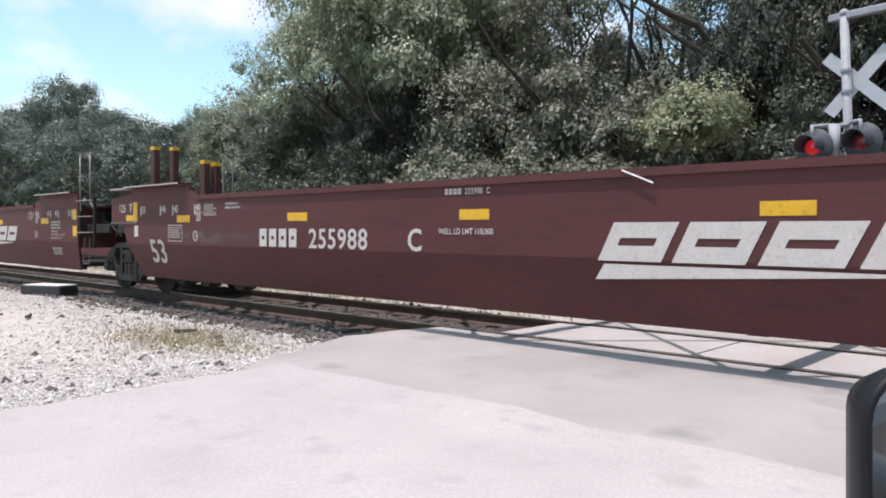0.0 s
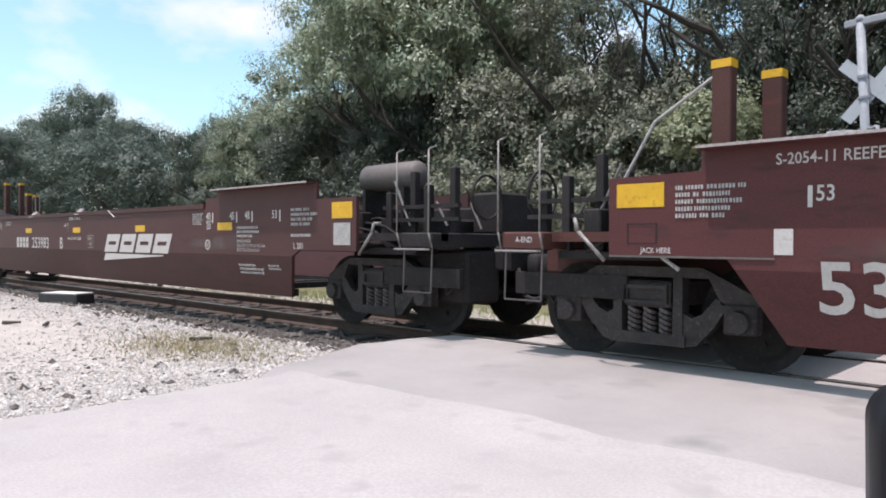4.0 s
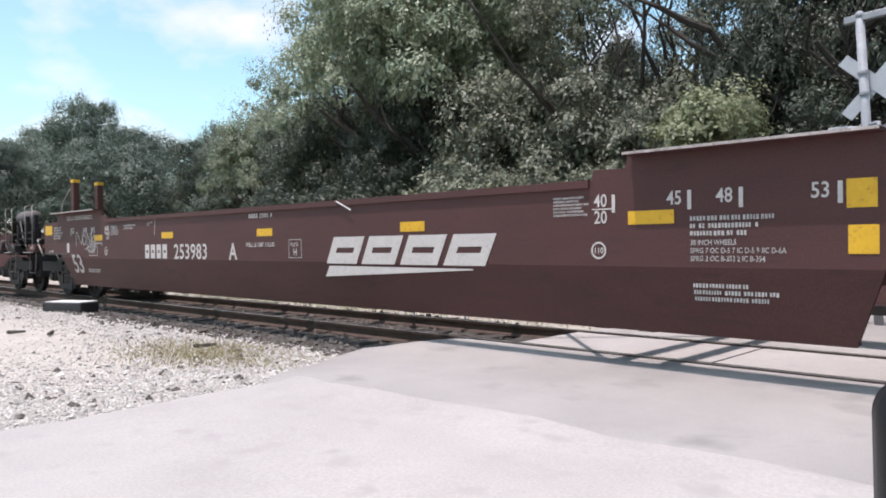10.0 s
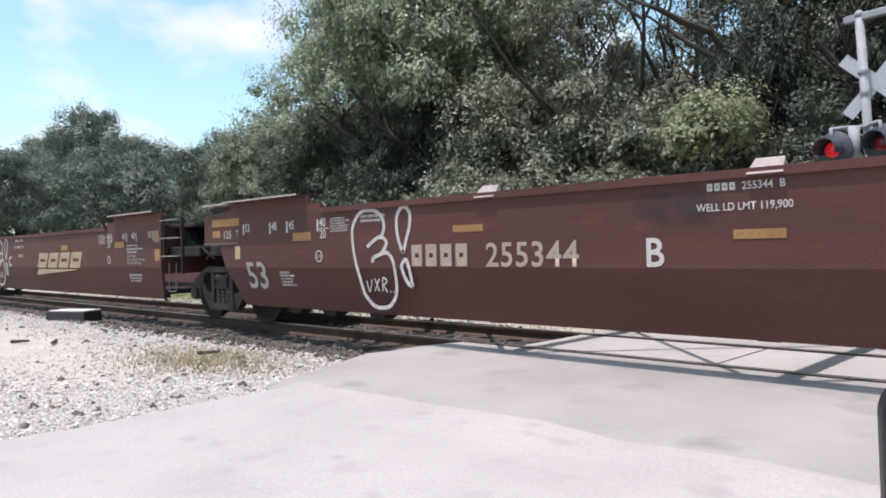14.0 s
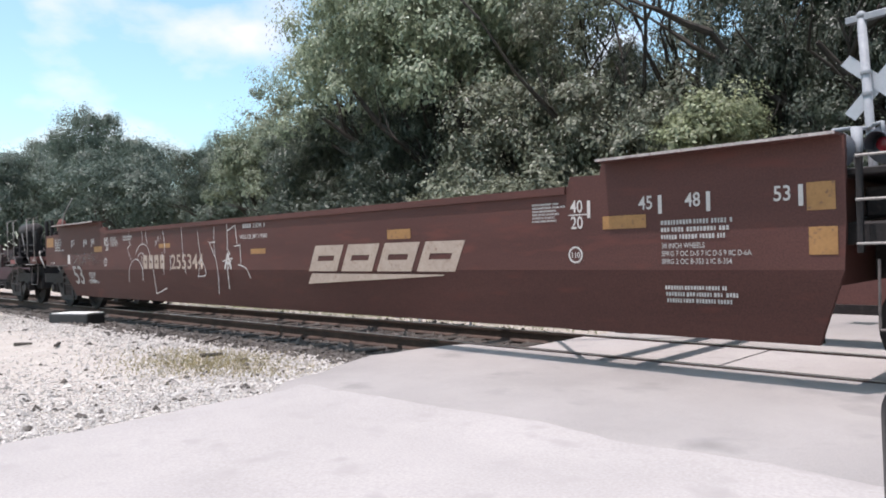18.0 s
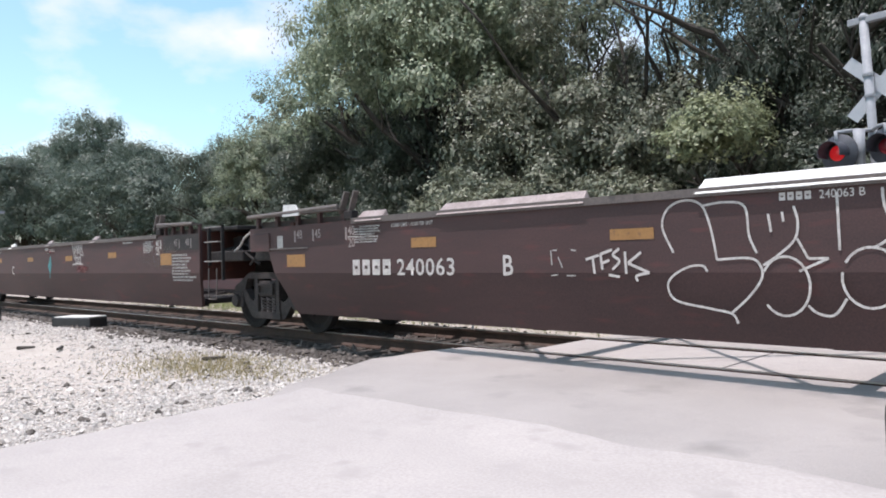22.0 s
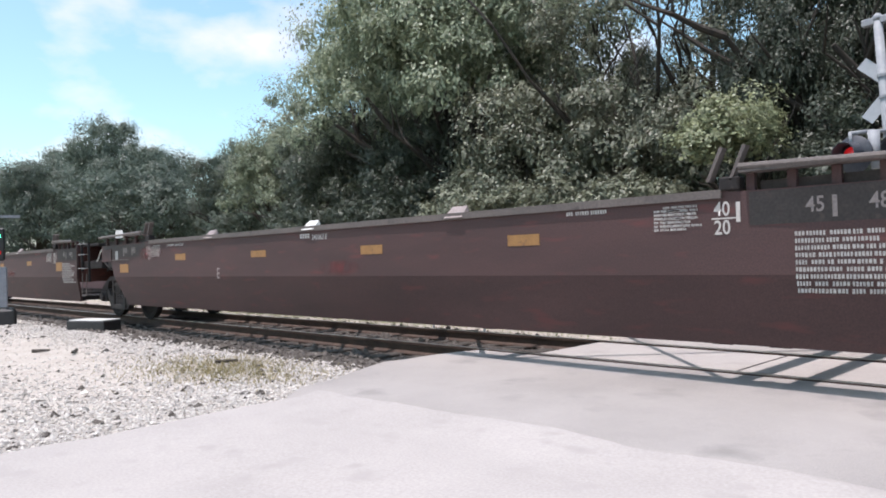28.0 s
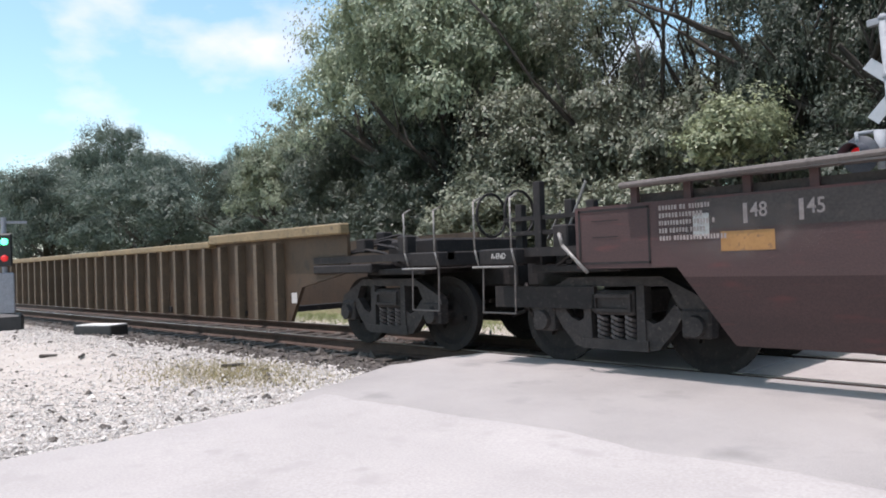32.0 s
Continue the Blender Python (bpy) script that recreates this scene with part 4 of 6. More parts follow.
def patch(unit, name, x0, z0, x1, z1, mat, label="", lean=0.0):
    bm = bmesh.new()
    flat(bm, x0, z0, x1, z1, -SIDE - (0.002 if name == "sooty_panel" else 0.0035 if name == "paint_stain" else 0.005), lean)
    return part(name, bm, mat, unit, label)


def small_print(unit, x, z, rows, width, h, mat=PRINT, seed=0, label="block of small white stencilled print"):
    """Lines of print too small to read, as broken bars."""
    rnd = random.Random(seed)
    bm = bmesh.new()
    for i in range(rows):
        zz = z - i * h * 1.55
        xx = x
        end = x + width * rnd.uniform(0.62, 1.0)
        while xx < end:
            w = rnd.uniform(1.2, 4.5) * h
            lo, hi = zz, zz + h
            y = min(side_y(lo), side_y(hi)) - 0.008
            c = xx
            while c < min(xx + w, end):
                cw = h * rnd.uniform(0.35, 0.6)
                flat(bm, c, lo + h * rnd.uniform(0, 0.12), c + cw, hi, y)
                c += cw + h * 0.22
            xx += w + h * 0.7
    return tagged(part("small_print", bm, mat, unit, label), kind="stuff")


def slotted(x, z, w, h, lean, wall):
    """A plain painted block, leaning by lean over its height, with a level slot through its middle."""
    y, k = -SIDE - 0.006, h * 0.4
    bm = bmesh.new()
    for p, q, u, v in ((0, 0, w, k), (0, h - k, w, h), (0, k, wall, h - k), (w - wall, k, w, h - k)):
        bm.faces.new([bm.verts.new((x + m + lean * n / h, y, z + n)) for m, n in ((p, q), (u, q), (u, v), (p, v))])
    bmesh.ops.remove_doubles(bm, verts=bm.verts[:], dist=0.0005)
    return bm


def road_name_bars(unit, x, z, h, width, mat=WHITE):
    """The painted road name as four plain upright blocks."""
    w = width / 4
    first = None
    for i in range(4):
        ob = part("mark_block" if first else "road_name", slotted(x + i * w, z, w * 0.74, h, 0.0, h * 0.22), mat, first or unit, "" if first else "plain painted blocks of a road name")
        first = first or ob
    return first


def logo(unit, x, z, mat=WHITE):
    """The slanted company mark as plain shapes: leaning blocks over a tapered bar."""
    y = -SIDE - 0.006
    bm = bmesh.new()
    bm.faces.new([bm.verts.new(p) for p in ((x - 0.02, y, z), (x + 2.7, y, z + 0.13), (x + 2.7, y, z + 0.145), (x + 0.07, y, z + 0.15))])
    ob = part("company_mark", bm, mat, unit, "pale slanted company mark of plain shapes over a tapered bar")
    for i in range(4):
        part("mark_block", slotted(x + i * 0.745, z + 0.18, 0.645, 0.36, 0.17, 0.14), mat, ob)
    return ob


def ring(unit, x, z, r, mat=WHITE):
    bm = bmesh.new()
    strokes(bm, [[(x + r * math.cos(a), z + r * math.sin(a)) for a in [i * math.tau / 24 for i in range(25)]]], 0.018, -SIDE - 0.006)
    c = part("circle_mark", bm, mat, unit, "white ring with figures in it")
    part("lettering", text_mesh("110", r * 0.75, 0.02, 0.9, mat), mat, c, at=pose(x - r * 0.72, -SIDE - 0.008, z - r * 0.38))


def side_ladder(unit, x0, x1, z_top, poles=0.0):
    """Two stiles with rungs standing at the side of a unit's end."""
    lad = part("ladder", box(bmesh.new(), (x0 - 0.02, -SIDE, 1.1), (x0 + 0.02, -SIDE + 0.05, z_top)), DARK, unit, "dark steel side ladder with worn rungs")
    part("stile", box(bmesh.new(), (x1 - 0.02, -SIDE, 0.85), (x1 + 0.02, -SIDE + 0.05, z_top)), DARK, lad)
    for z in (1.17, 1.5, z_top - 0.03):
        bm = bmesh.new()
        tube(bm, [(x0, -SIDE + 0.02, z), (x0, -SIDE - 0.06, z), (x1, -SIDE - 0.06, z), (x1, -SIDE + 0.02, z)], 0.012)
        part("rung", bm, RAILING, lad, "bright worn rung")
    if poles:
        for x in (x0, x1):
            bm = bmesh.new()
            q = x + (0.09 if x == x0 else -0.11)
            tube(bm, [(x, -SIDE + 0.03, 1.6), (q, -SIDE - 0.02, 1.8), (q, -SIDE - 0.02, poles), (q - 0.07, -SIDE + 0.02, poles + 0.05)], 0.014)
            part("handrail", bm, RAILING, unit, "thin upright grab rail", True)


def sill_step(unit, x, w=0.3, z=0.52, top=1.05):
    bm = bmesh.new()
    tube(bm, [(x - w / 2, -SIDE + 0.06, top), (x - w / 2, -SIDE + 0.04, z), (x + w / 2, -SIDE + 0.04, z), (x + w / 2, -SIDE + 0.06, top)], 0.011)
    part("sill_step", bm, GREY_OLD, unit, "bent steel foot step")


def tall_post(unit, x, y, z0, z1, tip=True):
    bm = bmesh.new()
    box(bm, (x - 0.09, y - 0.07, z0), (x + 0.09, y + 0.07, z1), 0.012)
    p = part("guide_post", bm, BROWN_OLD, unit, "tall brown container guide post")
    if tip:
        bm = bmesh.new()
        box(bm, (x - 0.093, y - 0.073, z1 - 0.07), (x + 0.093, y + 0.073, z1 + 0.004))
        part("post_tip", bm, YELLOW, p, "yellow painted tip")


def brake_rigging(unit, x, s, seed):
    """Valves, pipes and levers on the end platform above a truck; s points outwards."""
    rnd = random.Random(seed)
    bm = bmesh.new()
    for k in range(5):
        a = x + s * (0.15 + 0.32 * k)
        y = rnd.uniform(-1.25, -0.5)
        z = 1.28 + rnd.uniform(0, 0.1)
        box(bm, (a - 0.1, y - 0.09, z), (a + 0.1, y + 0.09, z + rnd.uniform(0.12, 0.3)), 0.015)
    for k in range(4):
        z = 1.3 + 0.07 * k
        y = -1.3 + 0.2 * k
        tube(bm, [(x, y, z), (x + s * 0.6, y + 0.05, z + 0.08), (x + s * 1.1, y - 0.05, z + 0.02), (x + s * 1.5, y, z - 0.2)], 0.022)
    tagged(part("brake_gear", bm, DARK, unit, "dark brake valves, pipes and levers"), kind="stuff")


def joint_end(unit, half, s, style):
    """The articulated end at s*half: sloped end sheet, deck and centre plate over the shared truck."""
    bm = bmesh.new()
    a, b = s * (half - 1.45), s * (half - 0.2)
    lo, hi = min(a, b), max(a, b)
    box(bm, (lo, -1.42, 1.16), (hi, 1.42, 1.34), 0.02)
    box(bm, (min(a, s * half), -0.45, 0.86), (max(a, s * half), 0.45, 1.16), 0.03)
    part("end_deck", bm, DARK, unit, "grimy steel deck over the truck")
    bm = bmesh.new()
    e = s * (half - 0.36) if s < 0 else s * (half - 0.3)
    box(bm, (min(a, e), -1.44, 1.7), (max(a, e), 1.44, 1.76), 0.01)
    part("walkway", bm, DARK, unit, "dark steel walkway plate over the joint")
    bm = bmesh.new()
    box(bm, (a - 0.04, -SIDE + 0.06, 0.84), (a + 0.04, SIDE - 0.06, 1.72))
    part("bulkhead", bm, BROWN_OLD, unit, "steel end bulkhead of the well")
    brake_rigging(unit, a + s * 0.1, s, round(abs(half) * 100) + (3 if s > 0 else 7))


def coupled_end(unit, half, s, tank, name, rail=2.28):
    """The outer end of a car at s: platform, coupler, handrails, steps and brake gear."""
    bm = bmesh.new()
    a, b = s * (half - 1.4), s * (half + 1.75)
    box(bm, (min(a, b), -0.42, 0.82), (max(a, b), 0.42, 1.14), 0.03)
    c, d = s * (half + 0.95), s * (half + 1.5)
    box(bm, (min(c, d), -SIDE + 0.02, 1.12), (max(c, d), SIDE - 0.02, 1.3), 0.015)
    e = s * (half + 1.75)
    box(bm, (min(a, d), -1.42, 1.2), (max(a, d), -1.3, 1.3))
    part("end_sill", bm, BROWN_OLD if half > 9 and s < 0 else DARK, unit, "end sill and crosswise platform")
    bm = bmesh.new()
    box(bm, (min(e, e + s * 0.42), -0.09, 0.8), (max(e, e + s * 0.42), 0.09, 0.98), 0.03)
    box(bm, (min(e + s * 0.3, e + s * 0.5), -0.17, 0.74), (max(e + s * 0.3, e + s * 0.5), 0.17, 1.04), 0.04)
    tube(bm, [(e, -0.25, 0.85), (e + s * 0.15, -0.28, 0.5), (e + s * 0.42, -0.24, 0.42)], 0.03, 8)
    part("coupler", bm, DARK, unit, "dark knuckle coupler with a hanging air hose", True)
    for x in (c, d):
        bm = bmesh.new()
        tube(bm, [(x, -SIDE + 0.02, 1.12), (x, -SIDE - 0.04, 1.3), (x, -SIDE - 0.04, rail), (x, -SIDE + 0.08, rail + 0.05)], 0.011)
        part("handrail", bm, RAILING, unit, "pale upright grab rail", True)
    bm = bmesh.new()
    tube(bm, [(c, -SIDE - 0.03, 1.1), (c, -SIDE - 0.08, 1.1), (d, -SIDE - 0.08, 1.1), (d, -SIDE - 0.03, 1.1)], 0.014)
    part("grab_iron", bm, RAILING, unit, "bright worn grab iron")
    sill_step(unit, (c + d) / 2, 0.48, 0.58, 1.12)
    if half > 5:
        rnd = random.Random(int(half * 10) + (1 if s > 0 else 2))
        for k in range(4):
            x = s * (half + 0.25 + 0.36 * k)
            bm = bmesh.new()
            box(bm, (x - 0.05, -1.15 + 0.1 * (k % 2), 1.1), (x + 0.05, -1.05 + 0.1 * (k % 2), 1.75 + rnd.uniform(0, 0.45)), 0.008)
            part("frame_post", bm, DARK, unit, "dark steel post of the end frame")
        for z in (1.45, 1.62):
            bm = bmesh.new()
            box(bm, (min(s * (half + 0.1), s * (half + 1.5)), -1.12, z), (max(s * (half + 0.1), s * (half + 1.5)), -1.06, z + 0.05))
            part("frame_bar", bm, DARK, unit, "dark steel bar of the end frame")
        bm = bmesh.new()
        box(bm, (min(s * (half - 1.3), s * (half + 1.45)), 0.2, 1.1), (max(s * (half - 1.3), s * (half + 1.45)), 0.9, 1.68), 0.02)
        part("equipment_case", bm, DARK, unit, "dark equipment case across the platform")
        bm = bmesh.new()
        box(bm, (min(s * (half + 0.2), s * (half + 1.6)), -1.2, 0.62), (max(s * (half + 0.2), s * (half + 1.6)), -1.14, 0.86))
        part("brake_lever", bm, DARK, unit, "grimy brake lever and pipe guard")
        if s > 0:
            bm = bmesh.new()
            box(bm, (half + 0.55, -0.95, 0.4), (half + 1.5, -0.3, 1.08), 0.04)
            part("draft_gear", bm, DARK, unit, "black draft gear and hoses hanging under the platform")
        g0 = half + (0.52 if half > 9 else 0.3)
        bm = bmesh.new()
        tube(bm, [(s * (g0 + 0.05), -SIDE + 0.04, 1.42), (s * g0, -SIDE - 0.04, 1.42), (s * (g0 - 0.04), -SIDE - 0.04, 1.3), (s * (g0 - 0.32), -SIDE - 0.02, 1.02)], 0.02, 8)
        part("uncoupling_lever", bm, RAILING, unit, "pale bent uncoupling lever", True)
        if s < 0:
            part("lettering", text_mesh("A-END", 0.06, 0.014, 0.85, WHITE), WHITE, unit, "small white stencilled lettering", at=pose(-half - 1.3, -SIDE + 0.012, 1.19))
        for k, (p, q) in enumerate((((0.62, 1.4), (0.32, 2.0)), ((1.05, 1.4), (0.86, 1.72)), ((1.42, 1.36), (1.24, 1.7)))):
            bm = bmesh.new()
            rod(bm, (s * (half + p[0]), -1.1 + 0.25 * k, p[1]), (s * (half + q[0]), -1.1 + 0.25 * k, q[1]), 0.016, n=6)
            part("brace_rod", bm, RAILING, unit, "pale slanting brace rod")
        for k in range(3):
            bm = bmesh.new()
            tube(bm, [(s * (half + 0.3 + 0.4 * k), -0.9, 0.8), (s * (half + 0.4 + 0.4 * k), -1.0, 0.62 - 0.05 * k), (s * (half + 0.62 + 0.4 * k), -0.95, 0.72)], 0.018)
            part("air_pipe", bm, TRUCK, unit, "grimy bent air pipe", True)
    bm = bmesh.new()
    box(bm, (min(a, s * half), -1.44, 1.05), (max(a, s * half), 1.44, 1.18), 0.02)
    part("end_deck", bm, DARK, unit, "grimy steel deck over the truck")
    bm = bmesh.new()
    a2, b2 = s * (half - 0.2), s * (half + 0.95)
    box(bm, (min(a2, b2), -1.3, 1.02), (max(a2, b2), 1.3, 1.1), 0.01)
    part("walkway", bm, DARK, unit, "dark steel walkway grating")
    bm = bmesh.new()
    box(bm, (min(a2, b2) + 0.1, -1.0, 1.1), (max(a2, b2) - 0.1, 0.9, 1.5), 0.03)
    part("gear_case", bm, DARK, unit, "dark gear case on the end platform")
    brake_rigging(unit, s * (half - 0.9), s, 17 if tank else 23)
    bm = bmesh.new()
    lathe(bm, [(0.265, -0.014), (0.29, -0.014), (0.295, 0.0), (0.29, 0.014), (0.265, 0.014), (0.262, 0.0)], "x", 24, (s * (half + 1.6), -0.7, 1.75), False)
    part("brake_wheel", bm, DARK, unit, "dark round hand-brake wheel")
    if tank:
        bm = bmesh.new()
        lathe(bm, [(0.02, -0.6), (0.14, -0.58), (0.19, -0.51), (0.2, 0.5), (0.14, 0.58), (0.02, 0.6)], "x", 18, (s * (half - 0.1), -0.75, 2.1))
        part("air_tank", bm, GREY_OLD if half > 9 else TRUCK, unit, "grey-brown cylindrical air reservoir", True)
        for x in (half - 0.5, half + 0.3):
            bm = bmesh.new()
            box(bm, (s * x - 0.03, -0.95, 1.3), (s * x + 0.03, -0.55, 1.93))
            part("tank_stand", bm, DARK, unit)
        bm = bmesh.new()
        box(bm, (min(c, d) + 0.05, -0.3, 1.3), (max(c, d), 0.3, 1.85), 0.03)
        part("brake_cabinet", bm, DARK, unit, "dark upright brake cabinet")
    elif rail > 2:
        bm = bmesh.new()
        tube(bm, [(s * (half + 0.34), -1.25, 1.6), (s * (half + 0.12), -1.25, 1.95), (s * (half - 0.12), -1.25, 2.35), (s * (half - 0.7), -1.25, 2.7)], 0.016)
        part("brace_rod", bm, PRINT, unit, "pale slanting brace rod")
        bm = bmesh.new()
        tube(bm, [(s * (half + 0.05), -1.45, 1.35), (s * (half - 0.35), -1.5, 1.05), (s * (half - 0.5), -1.5, 0.95)], 0.018)
        part("brace_rod", bm, PRINT, unit, "pale slanting brace rod")


FLOOR = {}


def floor_mesh(kind):
    """A cross bearer, a hanging support lug or a diagonal brace of the open well floor."""
    if kind not in FLOOR:
        bm = bmesh.new()
        if kind == "bearer":
            box(bm, (-0.09, -1.41, 0.345), (0.09, 1.41, 0.45))
        elif kind == "lug":
            plate(bm, [(-0.17, 0.37), (-0.14, 0.3), (-0.08, 0.27), (0.08, 0.27), (0.14, 0.3), (0.17, 0.37)], -1.37, -1.15)
        else:
            rod(bm, (0.0, -1.41, 0.395), (2.8, 1.41, 0.395), 0.035, n=4)
        FLOOR[kind] = mesh_of("floor_" + kind, bm, DARK)
    return FLOOR[kind]


def flap_mesh(x0, x1, z0, z1, drop=0.0):
    """A folded guide flap that leans back from the side sheet, its top catching the light."""
    bm = bmesh.new()
    y0, y1 = -SIDE - 0.05, -SIDE + 0.09
    v = [bm.verts.new(p) for p in ((x0, y0, z0), (x1, y0, z0), (x1 - drop, y1, z1), (x0 + drop, y1, z1), (x0, y1 + 0.03, z0), (x1, y1 + 0.03, z0))]
    for q in ((0, 1, 2, 3), (1, 5, 2), (0, 3, 4), (3, 2, 5, 4), (0, 4, 5, 1)):
        bm.faces.new([v[i] for i in q])
    bmesh.ops.recalc_face_normals(bm, faces=bm.faces)
    return bm


def curved(pts, n=5):
    """The same line, drawn with a swing of the arm through its points."""
    if len(pts) < 3:
        return pts
    out = []
    for i in range(len(pts) - 1):
        a, b, c, d = (Vector(pts[max(0, min(k, len(pts) - 1))]) for k in (i - 1, i, i + 1, i + 2))
        for k in range(n):
            f = k / n
            p = 0.5 * (2 * b + (c - a) * f + (2 * a - 5 * b + 4 * c - d) * f * f + (3 * b - a - 3 * c + d) * f ** 3)
            out.append((p.x, p.y))
    return out + [tuple(pts[-1])]


def graffiti(unit, lines, width, mat, label):
    """Sprayed strokes; the first is the part, the others are its pieces."""
    first = None
    for i, ln in enumerate(lines):
        bm = bmesh.new()
        strokes(bm, [curved(ln) if len(ln) < 15 else ln], width, -SIDE - 0.007 - 0.0006 * i)
        ob = part("stroke" if first else "graffiti", bm, mat, first or unit, "" if first else label)
        first = first or ob
    return first


def loop(cx, cz, rx, rz, a0=0, a1=360, n=20):
    return [(cx + rx * math.cos(radians(a0 + (a1 - a0) * i / n)), cz + rz * math.sin(radians(a0 + (a1 - a0) * i / n))) for i in range(n + 1)]


def well_unit(c0, half, paint, number="", letter="", mark=None, front="joint", rear="joint", posts=True, limit="", tank=True, rear_tank=False, style="long", logo_mat=None, seed=0, truck=True, reflector=None, label="", flaps=0):
    """One well of an articulated car. Its origin lies on the rails under its middle."""
    u = thing("well_car", pose(c0, 0, 0), label, "well car", "well cars of the train")
    refl = reflector or YELLOW
    h = half - 9.675                      # shorter wells: ends drawn in
    L = 8.1 + h
    long_style = style == "long"
    rise = 2.0 if long_style else 1.8
    # near and far side sheets
    low = [(-L - 0.15, 0.355), (L, 0.355), (L + 0.24, BEND), (-L - 0.53, BEND)]
    if long_style:
        up = [(-L - 0.53, BEND), (L + 0.24, BEND), (L + 0.26, 1.36), (L + 0.26, rise), (6.22, rise), (6.19, 1.89), (5.85, 1.9), (5.82, 1.8), (-6.0, 1.8), (-6.02, 1.88), (-6.3, 1.88), (-6.32, rise), (-8.44, rise), (-8.44, 1.9), (-9.3, 1.83), (-9.32, 1.37), (-8.83, 1.37)]
    else:
        up = [(-L - 0.53, BEND), (L + 0.24, BEND), (L + 0.26, 1.36), (L + 0.26, 1.67), (6.0, 1.68), (5.95, 1.7), (-5.95, 1.7), (-6.0, 1.68), (-L - 1.2, 1.66), (-L - 1.22, 1.37), (-L - 0.72, 1.37)]
    if front == "end":
        i = up.index((L + 0.26, 1.36))
        up[i:i + 1] = [(L + 0.42, 1.06), (half + 0.12, 1.06), (half + 0.12, 1.78), (half - 0.75, 1.78)] if long_style else [(L + 0.42, 1.06), (half + 0.16, 1.04), (half + 0.16, 1.68)]
        if long_style:
            up[up.index((L + 0.26, rise))] = (half - 0.75, rise)
    if rear == "end":
        if long_style:
            up[-4:] = [(-half + 0.75, 1.82), (-half - 0.16, 1.8), (-half - 0.16, 1.06), (-L - 0.6, 1.06)]
            up[up.index((-8.44, rise))] = (-half + 0.75, rise)
        else:
            up[-3:] = [(-half - 0.12, 1.67), (-half - 0.12, 1.06), (-L - 0.6, 1.06)]
    near = part("side_sheet", build_sheet(low, up), paint, u, "flat riveted side sheet with the lower part leaning in")
    far = part("side_sheet", near.data, paint, u, at=Matrix.Scale(-1, 4, (0, 1, 0)))
    # top chord and lips
    bm = bmesh.new()
    if long_style:
        box(bm, (-5.98, -SIDE - 0.03, 1.73), (5.8, -SIDE + 0.1, 1.805))
        box(bm, (6.25, -SIDE - 0.16, rise - 0.005), ((L + 0.24) if front == "joint" else half - 0.77, -SIDE + 0.12, rise + 0.02))
        box(bm, (-8.42 if rear == "joint" else -half + 0.77, -SIDE - 0.16, rise - 0.005), (-6.34, -SIDE + 0.12, rise + 0.02))
        # thin pale strips paint the sunlit line along the flanges
        for xa, xb in ((6.25, (L + 0.24) if front == "joint" else half - 0.77), (-8.42 if rear == "joint" else -half + 0.77, -6.34)):
            bm2 = bmesh.new()
            box(bm2, (xa, -SIDE - 0.164, rise - 0.001), (xb, -SIDE - 0.15, rise + 0.023))
            part("edge_highlight", bm2, LIP, u, "outer edge of the top flange, coloured pale as if sunlit")
    else:
        box(bm, (-5.93, -SIDE - 0.03, 1.63), (5.93, -SIDE + 0.1, 1.705))
        for s in (-1, 1):
            a, b = s * 6.12, s * (L + (0.22 if s > 0 else 1.1) + (0.62 if s > 0 and front == "end" else 0))
            bm2 = bmesh.new()
            tube(bm2, [(a, -SIDE - 0.09, 1.875), ((a + b) / 2, -SIDE - 0.1, 1.855), (b, -SIDE - 0.09, 1.84)], 0.03, 8)
            box(bm2, (min(a, b), -SIDE - 0.11, 1.825), (max(a, b), -SIDE + 0.08, 1.845))
            rl = part("end_rail", bm2, GREY_OLD, u, "dull grey raised rail over the end of the well")
            bm2 = bmesh.new()
            box(bm2, (min(a, b) + 0.1, -SIDE + 0.1, 1.5), (max(a, b) - 0.1, -SIDE + 0.13, 1.76))
            part("rail_backing", bm2, SOOT, rl)
            for k in range(5):
                x = a + (b - a) * (0.03 + 0.235 * k)
                bm2 = bmesh.new()
                box(bm2, (x - 0.035, -SIDE + 0.03, 1.6), (x + 0.035, -SIDE + 0.08, 1.84))
                part("rail_bracket", bm2, BROWN_DIRTY, rl)
            bm2 = bmesh.new()
            x = s * 6.0
            box(bm2, (x - 0.09, -SIDE - 0.03, 1.69), (x + 0.09, -SIDE + 0.1, 1.81), 0.015)
            hg = part("guide_hinge", bm2, DARK, u, "dark cast hinge of the end guide")
            for dx in (-0.1, 0.1):
                bm2 = bmesh.new()
                plate(bm2, [(x + dx - 0.1, 1.78), (x + dx - 0.07, 1.78), (x + dx + 0.06, 2.06), (x + dx + 0.03, 2.07)], -SIDE - 0.03, -SIDE + 0.06)
                part("hinge_plate", bm2, GREY_OLD, hg, "worn upright hinge plate", at=None)
        if rear == "joint":
            bm2 = bmesh.new()
            tube(bm2, [(-L - 1.0, -1.5, 1.62), (-L - 1.3, -1.53, 1.62), (-L - 1.5, -1.53, 1.54), (-L - 1.68, -1.51, 1.4), (-L - 1.95, -1.46, 1.33)], 0.018, 8)
            part("air_hose", bm2, PRINT, u, "pale curved air hose at the joint", True)
            bm2 = bmesh.new()
            box(bm2, (-L - 1.2, -SIDE - 0.015, 1.325), (-6.95, -SIDE + 0.02, 1.345))
            part("panel_edge", bm2, GREY_OLD, u, "pale lower edge of the end panel")
            bm2 = bmesh.new()
